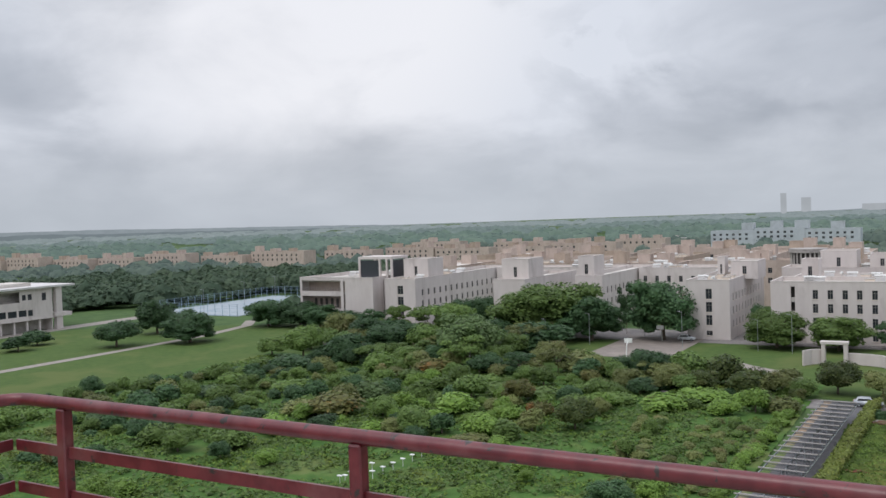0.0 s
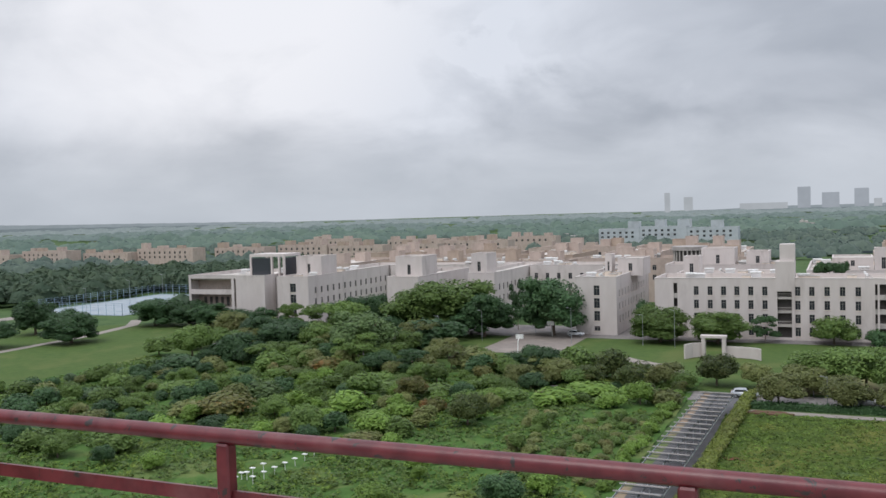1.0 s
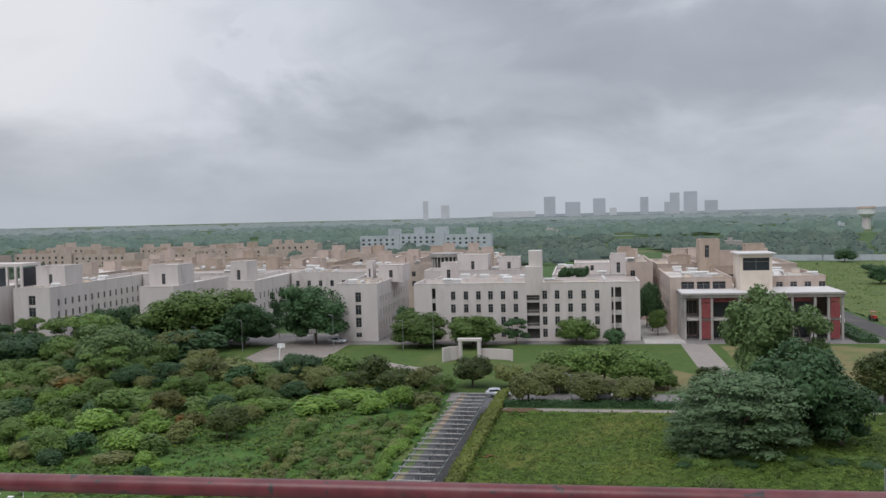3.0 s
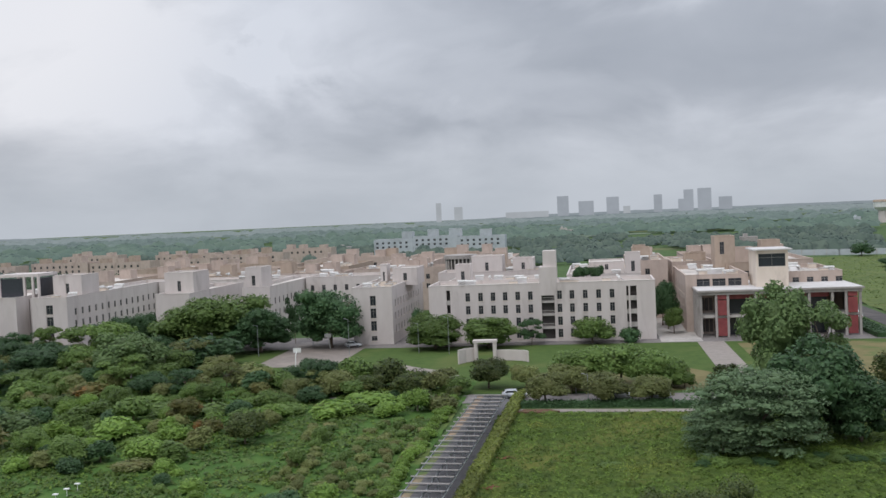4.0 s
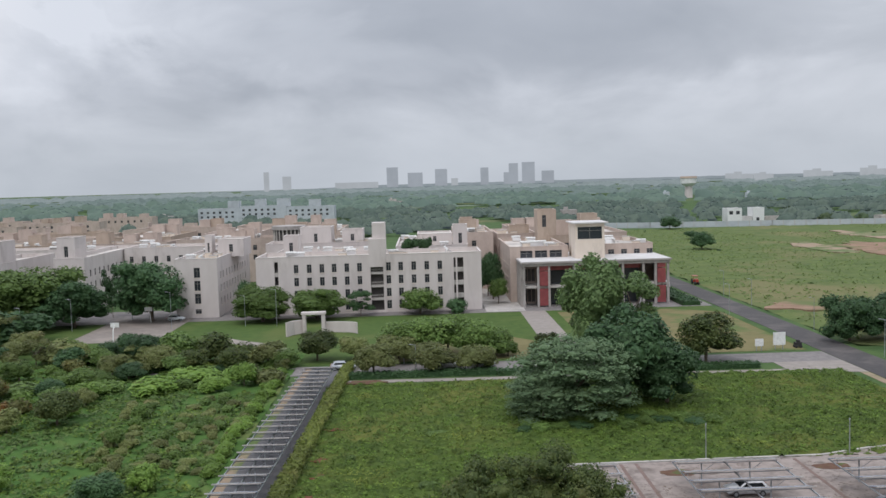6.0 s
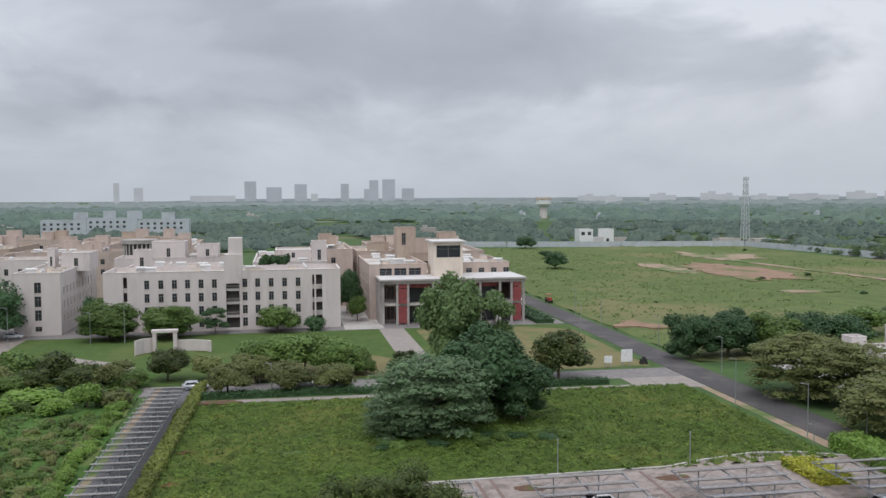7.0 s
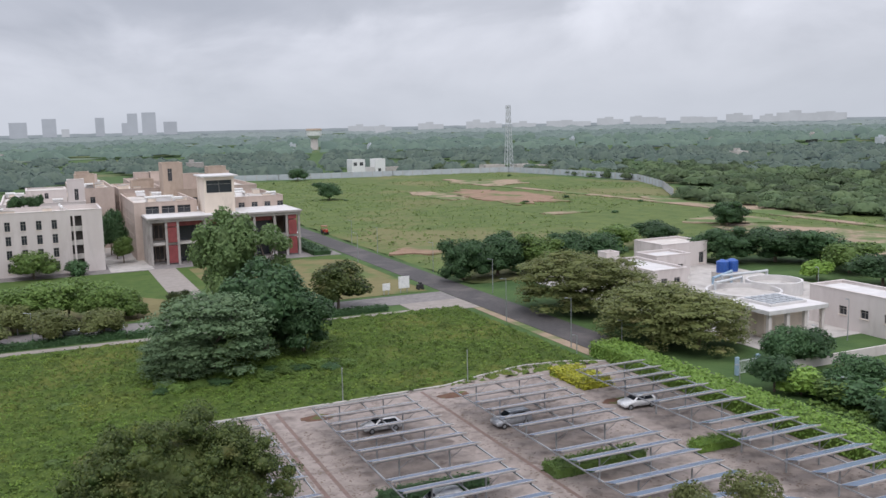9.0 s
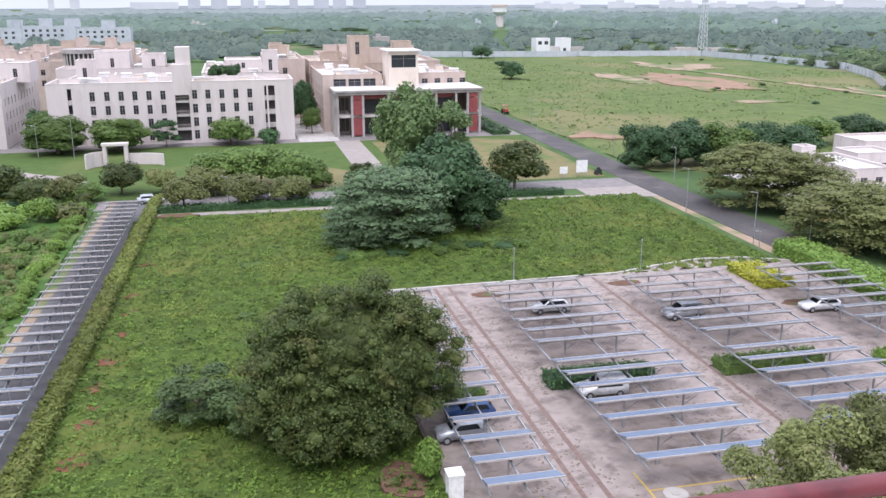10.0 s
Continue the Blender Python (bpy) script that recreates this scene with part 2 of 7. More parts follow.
GROUND = surface("scrub_ground", (0.045, 0.085, 0.028), (0.075, 0.125, 0.04), 0.15, (0.15, 0.14, 0.07), 0.012, (0.56, 0.68), 0.95, 0.2, grain=6.0)
MEADOW = surface("meadow_grass", (0.044, 0.076, 0.014), (0.08, 0.116, 0.022), 0.6, (0.116, 0.128, 0.03), 0.06, (0.5, 0.66), 0.95, 0.12, grain=7.0)
WEEDS = surface("weedy_grass", (0.043, 0.098, 0.02), (0.072, 0.14, 0.03), 0.4, (0.115, 0.15, 0.045), 0.07, (0.52, 0.66), 0.95, 0.15, grain=7.0)
LAWN = surface("mown_lawn", (0.052, 0.092, 0.022), (0.074, 0.116, 0.028), 0.5, (0.095, 0.122, 0.036), 0.05, (0.5, 0.66), 0.95, 0.03, grain=9.0)
DRYLAWN = surface("dry_lawn", (0.15, 0.132, 0.06), (0.19, 0.165, 0.078), 0.3, (0.10, 0.135, 0.045), 0.08, (0.5, 0.66), 0.95, 0.03, grain=9.0)
RANGE = surface("rough_pasture", (0.075, 0.11, 0.034), (0.115, 0.148, 0.046), 0.16, (0.16, 0.152, 0.068), 0.014, (0.5, 0.64), 0.95, 0.15, grain=8.0)
BARK = surface("bark", (0.13, 0.10, 0.075), (0.20, 0.16, 0.125), 3.0, None, rough=0.95, relief=0.03)
LITTER = plain("dry_leaves", (0.15, 0.11, 0.08), 0.9)
STEEL = plain("galvanised_steel", (0.42, 0.44, 0.46), 0.45, 0.6)
EDGE = plain("weathered_aluminium", (0.50, 0.46, 0.43), 0.55, 0.2)
PALE_METAL = plain("pale_grey_paint", (0.55, 0.57, 0.58), 0.5)
DULL_BLUE = plain("pale_blue_paint", (0.30, 0.42, 0.52), 0.5)
WHITE_PAINT = plain("white_paint", (0.78, 0.78, 0.76), 0.5)
BLUE_PLASTIC = plain("blue_plastic", (0.03, 0.10, 0.36), 0.4)
YELLOW_PAINT = plain("yellow_road_paint", (0.55, 0.38, 0.08), 0.8)
TYRE = plain("black_rubber", (0.03, 0.03, 0.03), 0.8)
CAR_WHITE = plain("white_car_paint", (0.74, 0.75, 0.76), 0.25)
CAR_SILVER = plain("silver_car_paint", (0.46, 0.48, 0.51), 0.28, 0.3)
CAR_BLUE = plain("blue_car_paint", (0.05, 0.12, 0.30), 0.25)
CAR_RED = plain("red_car_paint", (0.42, 0.06, 0.04), 0.3)
CAR_GLASS = plain("car_glass", (0.03, 0.035, 0.04), 0.08)
LEAF_BRIGHT = leaf("bright_leaves", (0.12, 0.215, 0.04), (0.20, 0.305, 0.062), (0.16, 0.25, 0.05))
LEAF_MID = leaf("green_leaves", (0.088, 0.15, 0.038), (0.145, 0.218, 0.056), (0.11, 0.178, 0.044))
LEAF_DARK = leaf("dark_leaves", (0.04, 0.088, 0.036), (0.07, 0.13, 0.052), (0.048, 0.10, 0.042))
LEAF_OLIVE = leaf("olive_leaves", (0.125, 0.152, 0.05), (0.20, 0.222, 0.078), (0.21, 0.188, 0.08))
LEAF_BROWN = leaf("brown_tipped_leaves", (0.036, 0.06, 0.017), (0.095, 0.12, 0.034), (0.12, 0.118, 0.038))
LEAF_BLUE = leaf("blue_green_leaves", (0.082, 0.135, 0.066), (0.125, 0.182, 0.09), (0.088, 0.145, 0.07))
LEAF_PALE = leaf("pale_green_leaves", (0.075, 0.125, 0.044), (0.12, 0.178, 0.064), (0.088, 0.142, 0.05))
LEAF_RUST = leaf("rust_flowered_leaves", (0.10, 0.12, 0.035), (0.16, 0.15, 0.05), (0.30, 0.12, 0.035))
LEAF_YELLOW = leaf("yellow_green_leaves", (0.25, 0.27, 0.03), (0.36, 0.34, 0.04), (0.16, 0.24, 0.03))
LEAF_HEDGE = leaf("hedge_leaves", (0.12, 0.16, 0.034), (0.19, 0.215, 0.052), (0.20, 0.195, 0.06))
LEAF_WOODS = leaf("woodland_leaves", (0.054, 0.09, 0.056), (0.09, 0.13, 0.075), (0.065, 0.105, 0.062), 0.7)
LEAF_SCRUB = leaf("thorn_scrub_leaves", (0.066, 0.105, 0.05), (0.115, 0.16, 0.075), (0.085, 0.125, 0.058), 0.7, 0.05, 0.045)
LEAF_WEED = leaf("weed_leaves", (0.072, 0.128, 0.022), (0.126, 0.192, 0.033), (0.198, 0.22, 0.04), 0.6, 0.07, 0.55)
LEAF_PASTURE = leaf("pasture_weed_leaves", (0.12, 0.18, 0.05), (0.165, 0.225, 0.066), (0.19, 0.215, 0.07), 0.6, 0.02)


def red_paint():
    """Worn red paint with chips down to dark metal and a chalky top."""
    m, n, l, p = shader("chipped_red_paint")
    v = where(n)
    col = mix_node(n, l, step_node(n, l, noise_node(n, l, 9.0, 6.0, 0.6, v), 0.35, 0.65), (0.085, 0.010, 0.014), (0.14, 0.022, 0.026))
    col = mix_node(n, l, step_node(n, l, noise_node(n, l, 3.0, 5.0, 0.6, v), 0.52, 0.70), col, (0.15, 0.052, 0.052))
    chip = step_node(n, l, noise_node(n, l, 22.0, 5.0, 0.65, v, 0.6), 0.61, 0.64)
    col = mix_node(n, l, chip, col, (0.03, 0.022, 0.02))
    l.new(col, p.inputs["Base Color"])
    p.inputs["Roughness"].default_value = 0.36
    bump(n, l, p, noise_node(n, l, 45.0, 4.0, 0.6, v), 0.25, 0.003)
    return m


RED_PAINT = red_paint()


def panel_glass():
    m, n, l, p = shader("solar_cells")
    f = noise_node(n, l, 0.8, 3.0, 0.5, where(n))
    l.new(mix_node(n, l, f, (0.16, 0.215, 0.31), (0.22, 0.28, 0.37)), p.inputs["Base Color"])
    p.inputs["Roughness"].default_value = 0.18
    p.inputs["IOR"].default_value = 1.9
    return m


SOLAR = panel_glass()


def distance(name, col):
    """Things kilometres away, a flat glow painted in the mist's colour."""
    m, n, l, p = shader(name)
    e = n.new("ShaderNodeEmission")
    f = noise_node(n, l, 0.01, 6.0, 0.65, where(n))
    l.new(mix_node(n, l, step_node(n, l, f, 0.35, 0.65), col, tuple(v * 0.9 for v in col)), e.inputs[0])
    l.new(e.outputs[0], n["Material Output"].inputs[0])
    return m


def misty(name, a, b, haze_glow):
    """Backdrop woods and fields: leaf colours, with haze added as a faint emission."""
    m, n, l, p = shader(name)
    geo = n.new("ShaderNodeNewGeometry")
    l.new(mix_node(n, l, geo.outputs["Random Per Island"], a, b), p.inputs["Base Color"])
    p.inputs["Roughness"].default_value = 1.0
    p.inputs["Emission Color"].default_value, p.inputs["Emission Strength"].default_value = (*haze_glow, 1), 1.0
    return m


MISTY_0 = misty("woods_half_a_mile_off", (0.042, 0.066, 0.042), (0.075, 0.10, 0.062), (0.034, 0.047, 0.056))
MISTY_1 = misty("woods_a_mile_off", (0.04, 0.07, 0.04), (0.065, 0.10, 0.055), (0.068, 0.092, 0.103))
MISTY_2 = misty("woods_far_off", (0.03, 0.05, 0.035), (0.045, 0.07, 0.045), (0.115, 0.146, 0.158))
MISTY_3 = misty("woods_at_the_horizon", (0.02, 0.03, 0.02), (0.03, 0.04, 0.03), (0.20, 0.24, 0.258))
MISTY_FIELD = misty("fields_painted_mist", (0.07, 0.10, 0.05), (0.09, 0.12, 0.06), (0.075, 0.095, 0.092))
MIST_TOWER = distance("towers_painted_mist", (0.36, 0.40, 0.445))
MIST_TOWER_PALE = distance("pale_towers_painted_mist", (0.43, 0.468, 0.50))
MIST_WOODS = distance("woods_painted_mist", (0.20, 0.245, 0.265))
MIST_WOODS_PALE = distance("pale_woods_painted_mist", (0.29, 0.34, 0.37))


# ---- mesh helpers ----
def box(bm, x0, x1, y0, y1, z0, z1):
    vs = [bm.verts.new(p) for p in ((x0, y0, z0), (x1, y0, z0), (x1, y1, z0), (x0, y1, z0), (x0, y0, z1), (x1, y0, z1), (x1, y1, z1), (x0, y1, z1))]
    for f in ((3, 2, 1, 0), (4, 5, 6, 7), (0, 1, 5, 4), (1, 2, 6, 5), (2, 3, 7, 6), (3, 0, 4, 7)):
        bm.faces.new([vs[i] for i in f])


def tube(bm, p, q, r, r2=None, n=8, cap=True):
    """A round bar from p to q."""
    p, q = Vector(p), Vector(q)
    turn = (q - p).to_track_quat("Z", "Y").to_matrix()
    r2 = r if r2 is None else r2
    rings = [[bm.verts.new(c + turn @ Vector((math.cos(a) * rr, math.sin(a) * rr, 0))) for a in (2 * math.pi * i / n for i in range(n))] for c, rr in ((p, r), (q, r2))]
    for i in range(n):
        bm.faces.new((rings[0][i], rings[0][(i + 1) % n], rings[1][(i + 1) % n], rings[1][i]))
    if cap:
        bm.faces.new(rings[0][::-1])
        bm.faces.new(rings[1])


def mesh_of(name, bm, material, smooth=False):
    me = bpy.data.meshes.new(name)
    bm.to_mesh(me)
    bm.free()
    me.materials.append(material)
    if smooth:
        me.shade_smooth()
    return me


def part(name, bm, material, parent, label="", smooth=False):
    """One mesh object, in its thing's own coordinates."""
    ob = new(name, bm if isinstance(bm, bpy.types.Mesh) else mesh_of(name, bm, material, smooth))
    ob.parent = parent
    return tagged(ob, label) if label else ob


def thing(name, label, category, at=(0, 0, 0), group="", kind=""):
    ob = new(name)
    ob.location = at
    return tagged(ob, label, category, group, kind)


def solid(name, bm, material, label="", category="", kind="", group="", smooth=False):
    """A thing of one mesh in world coordinates."""
    return tagged(new(name, mesh_of(name, bm, material, smooth)), label, category, group, kind)


def arrays_mesh(name, verts, faces, material, smooth=False):
    """A mesh from numpy arrays; faces n x 3 or n x 4."""
    me = bpy.data.meshes.new(name)
    k = faces.shape[1]
    me.vertices.add(len(verts))
    me.vertices.foreach_set("co", verts.astype(np.float32).ravel())
    me.loops.add(faces.size)
    me.loops.foreach_set("vertex_index", faces.astype(np.int32).ravel())
    me.polygons.add(len(faces))
    me.polygons.foreach_set("loop_start", np.arange(0, faces.size, k, dtype=np.int32))
    me.update(calc_edges=True)
    me.materials.append(material)
    if smooth:
        me.shade_smooth()
    return me


def slab(name, outline, z, material, label, category="ground", depth=0.25):
    """A flat piece of ground, its top at z."""
    bm = bmesh.new()
    top = [bm.verts.new((x, y, z)) for x, y in outline]
    low = [bm.verts.new((x, y, z - depth)) for x, y in outline]
    bm.faces.new(top)
    for i in range(len(top)):
        j = (i + 1) % len(top)
        bm.faces.new((top[j], top[i], low[i], low[j]))
    bmesh.ops.recalc_face_normals(bm, faces=bm.faces)
    return solid(name, bm, material, label, category, "structure")


def rect(x0, x1, y0, y1):
    return [(x0, y0), (x1, y0), (x1, y1), (x0, y1)]


def blot(cx, cy, rx, ry, seed, n=28, rough=0.3):
    """A ragged round outline."""
    out = []
    for i in range(n):
        a = 2 * math.pi * i / n
        k = 1 + rough * noise.noise(Vector((math.cos(a) * 1.7, math.sin(a) * 1.7, seed * 3.7)))+ 0.5 * rough * noise.noise(Vector((math.cos(a) * 5, math.sin(a) * 5, seed * 1.3)))
        out.append((cx + rx * k * math.cos(a), cy + ry * k * math.sin(a)))
    return out


# ---- the ground ----
bm = bmesh.new()
box(bm, -4800, 4800, -700, 4800, -1.0, 0.0)
solid("ground", bm, GROUND, "green scrubby plain reaching to the horizon", "ground", "structure")


def hump(x, y, height, freq, seed):
    h = noise.noise(Vector((x * freq, y * freq, seed))) * 0.5 + noise.noise(Vector((x * freq * 3.1, y * freq * 3.1, seed + 9))) * 0.5
    return height * max(h + 0.15, -0.05)


def bumpy(name, x0, x1, y0, y1, step, height, z, material, label, seed=0.0, freq=0.5, skip=None):
    """A sheet of rough growth with small humps."""
    xs, ys = np.arange(x0, x1 + step * 0.5, step), np.arange(y0, y1 + step * 0.5, step)
    vs = np.zeros((len(xs) * len(ys), 3))
    k = 0
    for x in xs:
        for y in ys:
            vs[k] = x, y, z + hump(x, y, height, freq, seed)
            k += 1
    n = len(ys)
    i, j = np.meshgrid(np.arange(len(xs) - 1), np.arange(n - 1), indexing="ij")
    a = (i * n + j).ravel()
    faces = np.stack([a, a + n, a + n + 1, a + 1], 1)
    if skip:
        faces = faces[[not skip(vs[f[0], 0], vs[f[0], 1]) for f in faces]]
    return tagged(new(name, arrays_mesh(name, vs, faces, material, True)), label, "grass", "", "structure")


bumpy("meadow", -16.0, 66.5, 44.0, 142.0, 0.45, 0.75, 0.04, MEADOW, "bright green weedy meadow between the hedges and the roads", 1.0, 0.8, lambda x, y: x > 12.2 and y < 98.4)
bumpy("thicket_ground", -150.0, -22.6, 50.0, 170.0, 1.0, 0.5, 0.05, WEEDS, "weedy green ground under the shrubs of the plantation", 4.0, 0.45)
bumpy("pasture", 78.0, 272.0, 160.0, 515.0, 2.2, 0.7, 0.03, RANGE, "wide rough green pasture beside the road", 7.0, 0.25)
slab("lawn_west", [(-250, 100), (-150, 100), (-146, 170), (-146, 214), (-185, 222), (-250, 190)], 0.03, LAWN, "mown green lawn crossed by a pale path", "lawn")
slab("lawn_south", rect(-146, 68, 158.5, 215), 0.03, LAWN, "mown green lawn before the white hostel blocks", "lawn")
slab("dry_lawn_1", [(-8, 159.5), (21, 159.5), (21, 176), (10, 190), (-2, 176)], 0.05, DRYLAWN, "yellowed dry grass under the trees", "lawn")
slab("dry_lawn_2", [(31, 158.6), (67.5, 158.6), (67.8, 205), (58, 212), (31, 212)], 0.05, DRYLAWN, "yellowish dry lawn at the road's corner", "lawn")
slab("forecourt", rect(-150, 69, 215, 236), 0.045, WORN, "dull grey paved strip along the foot of the buildings", "paving")
slab("lane_between", rect(14.5, 24.0, 216, 300), 0.055, CONCRETE, "grey lane between two buildings", "lane")
slab("entrance_path", rect(22.5, 28.5, 158, 215), 0.07, PATH, "pale paved path to the red-panelled building", "path")
slab("curved_path", [(-42.5, 186), (-38, 181.5), (-32, 175.5), (-28.5, 168), (-26, 168), (-27.5, 176), (-33, 182.5), (-39, 187), (-42, 190)], 0.065, PATH, "narrow curving pale path in the lawn", "path")
slab("basketball_court", rect(-76, -57, 189, 222), 0.07, COURT, "pinkish worn basketball court", "court")
slab("west_path", [(-196, 100), (-192, 100), (-191.5, 150), (-192, 190), (-197, 214), (-206, 226), (-209, 224), (-200, 212), (-195, 188), (-195, 150)], 0.06, PATH, "pale concrete path across the lawn", "path")
slab("west_road", rect(-262, -254, 120, 236), 0.06, PATH, "pale drive before the white faculty house", "road")
slab("thicket_path", [(-150, 190), (-112, 204), (-95, 172), (-100, 170), (-114, 198), (-150, 184)], 0.06, WORN, "grey lane half hidden by trees", "path")
slab("blue_court", rect(-268, -222, 234, 305), 0.08, COURT_BLUE, "pale blue fenced sports court", "court")
slab("main_road", [(69.6, 20), (76.4, 20), (76.2, 560), (70.4, 560)], 0.05, ASPHALT, "dark worn asphalt road", "road")
slab("road_verge", [(67.6, 96), (69.6, 96), (69.6, 140), (68.2, 140)], 0.05, DIRT, "bare earth verge of the road", "verge")
slab("cross_road", [(-60, 150.5), (69.6, 148.6), (69.6, 156.5), (-60, 157.5)], 0.055, WORN, "grey side road lined with trees and parked cars", "road")
slab("road_mouth", [(58, 141.2), (69.6, 139.5), (69.6, 148.6), (58, 148.8)], 0.06, PATH, "pale paved apron where the roads meet", "paving")
slab("footpath", [(-13.8, 143.2), (60, 141.6), (60, 143.4), (-13.8, 145.2)], 0.07, PATH, "pale narrow footpath along the meadow", "path")
slab("solar_lane", [(-24.2, 20), (-18.4, 20), (-14.3, 157), (-20.1, 157)], 0.07, DARKLANE, "dark paved parking lane under the solar canopy", "lane")
slab("earth_strip", [(-24.1, 60), (-23.0, 60), (-20.1, 157), (-21.2, 157)], 0.08, DIRT, "bare earth strip beside the parking lane", "verge")
slab("parking_lot", [(12, 20), (73, 20), (70.5, 96), (68, 98.5), (63, 101.2), (57, 102), (50, 100.5), (44, 98.6), (20.6, 98.2), (12.6, 98.2), (12.4, 57)], 0.14, LOT, "pinkish grey worn car park with stains and leaf litter", "car park")
for n, (cx, cy, rx, ry) in enumerate(((188, 156, 24, 44), (180, 342, 17, 44), (167, 266, 9, 4), (216, 420, 18, 22), (90, 208, 9, 6), (225, 250, 10, 40), (160, 360, 8, 25), (196, 216, 13, 12))):
    slab("bare_patch", blot(cx, cy, rx, ry, n, 60, 0.5), 0.46, DIRT if n not in (1, 4) else RED_DIRT, "bare reddish earth showing through the pasture" if n in (1, 4) else "bare pale brown earth in the pasture", "earth", 0.7)
slab("dirt_track", [(213, 120), (217, 120), (220, 200), (219, 300), (211, 400), (213, 458), (207, 458), (206, 400), (214.5, 300), (216, 200)], 0.45, DIRT, "pale dirt track along the pasture's edge", "track", 0.5)
for n, (cx, cy) in enumerate(((-12.4, 116), (-12.7, 103.3), (-12.6, 97.4), (-12.9, 90.6), (-12.9, 83.4), (-13.3, 77.5), (-13.3, 73.4), (-13.2, 70.2), (-13.4, 64))):
    slab("earth_pit", blot(cx, cy, 1.0, 0.7 + 0.2 * (n % 3), n + 20, 22, 0.7), 0.19, RED_PIT, "small pit of bare red earth in the meadow", "earth", 0.3)
slab("earth_bed", blot(9.8, 56.2, 1.7, 2.6, 41, 24, 0.2), 0.30, SOIL, "bare dark earth under the big tree", "earth", 0.4)
slab("earth_corner", blot(-10, 142.6, 3.2, 1.2, 43), 0.34, SOIL, "bare earth at the meadow's corner", "earth", 0.3)

# ---- the roof terrace on which the camera stands ----
FLOOR = 30.35
bm = bmesh.new()
box(bm, -3.9, 14.0, -14.0, 2.55, FLOOR - 0.35, FLOOR)
solid("terrace_floor", bm, CONCRETE, "grey concrete terrace floor high above the grounds", "floor", "structure")
bm = bmesh.new()
box(bm, -3.6, 13.6, -13.5, 2.3, -1.0, FLOOR - 0.35)
solid("tower_wall", bm, WHITE, "pale rendered wall of the tall building", "wall", "structure")

RAIL_Y, RAIL_Z, RAIL_X = 2.236, 31.32, -3.37
railing = thing("railing", "chipped red metal railing round the terrace", "railing", (0, RAIL_Y, FLOOR))


def rail_path(bm, pts, r, n=14):
    """A bent pipe through the points."""
    rings = []
    for i, p in enumerate(pts):
        a = pts[max(i - 1, 0)]
        b = pts[min(i + 1, len(pts) - 1)]
        turn = (Vector(b) - Vector(a)).to_track_quat("Z", "Y").to_matrix()
        rings.append([bm.verts.new(Vector(p) + turn @ Vector((math.cos(2 * math.pi * k / n) * r, math.sin(2 * math.pi * k / n) * r, 0))) for k in range(n)])
    for r0, r1 in zip(rings, rings[1:]):
        for k in range(n):
            bm.faces.new((r0[k], r0[(k + 1) % n], r1[(k + 1) % n], r1[k]))
    bm.faces.new(rings[0][::-1])
    bm.faces.new(rings[-1])


top = RAIL_Z - FLOOR
bm = bmesh.new()
bend = [(RAIL_X, -9.0, top), (RAIL_X, -0.12, top)] + [(RAIL_X + 0.12 * (1 - math.cos(a)), -0.12 + 0.12 * math.sin(a), top) for a in (0.3, 0.6, 0.9, 1.2, 1.45)] + [(x, 0, top) for x in (RAIL_X + 0.16, -1.0, 2.0, 6.0, 13.5)]
rail_path(bm, bend, 0.0245)
part("handrail", bm, RED_PAINT, railing, "", True)
for x in [-3.05 + 1.4 * k for k in range(12)]:
    bm = bmesh.new()
    box(bm, x - 0.024, x + 0.024, -0.024, 0.024, 0.0, top - 0.02)
    bmesh.ops.bevel(bm, geom=list(bm.edges), offset=0.006, segments=1, affect="EDGES")
    part("post", bm, RED_PAINT, railing)
for y in (-1.4, -2.8, -4.2, -5.6, -7.0, -8.4):
    bm = bmesh.new()
    box(bm, RAIL_X - 0.024, RAIL_X + 0.024, y - 0.024, y + 0.024, 0.0, top - 0.02)
    part("post", bm, RED_PAINT, railing)
for z in (top - 0.19, top - 0.36, top - 0.53, top - 0.70):
    bm = bmesh.new()
    box(bm, RAIL_X + 0.02, 13.5, -0.006, 0.006, z - 0.022, z + 0.022)
    box(bm, RAIL_X - 0.006, RAIL_X + 0.006, -9.0, -0.01, z - 0.022, z + 0.022)
    part("crossbar", bm, RED_PAINT, railing)


# ---- buildings ----
def wall(bm, axis, at, a0, a1, z0, z1, inward, openings, thick=0.3):
    """A wall along x (at = its outer y) or y (at = its outer x), with openings (a0, a1, z0, z1) cut through."""
    cuts = sorted({a0, a1, *[v for o in openings for v in o[:2] if a0 < v < a1]})
    for c0, c1 in zip(cuts, cuts[1:]):
        mid = (c0 + c1) / 2
        z = z0
        holes = sorted((o[2], o[3]) for o in openings if o[0] < mid < o[1])
        for h0, h1 in holes + [(z1, z1)]:
            if h0 > z + 1e-4:
                lo, hi = sorted((at, at + inward * thick))
                if axis == "x":
                    box(bm, c0, c1, lo, hi, z, h0)
                else:
                    box(bm, lo, hi, c0, c1, z, h0)
            z = max(z, h1)
    bmesh.ops.remove_doubles(bm, verts=bm.verts, dist=0.0005)


window_meshes = {}


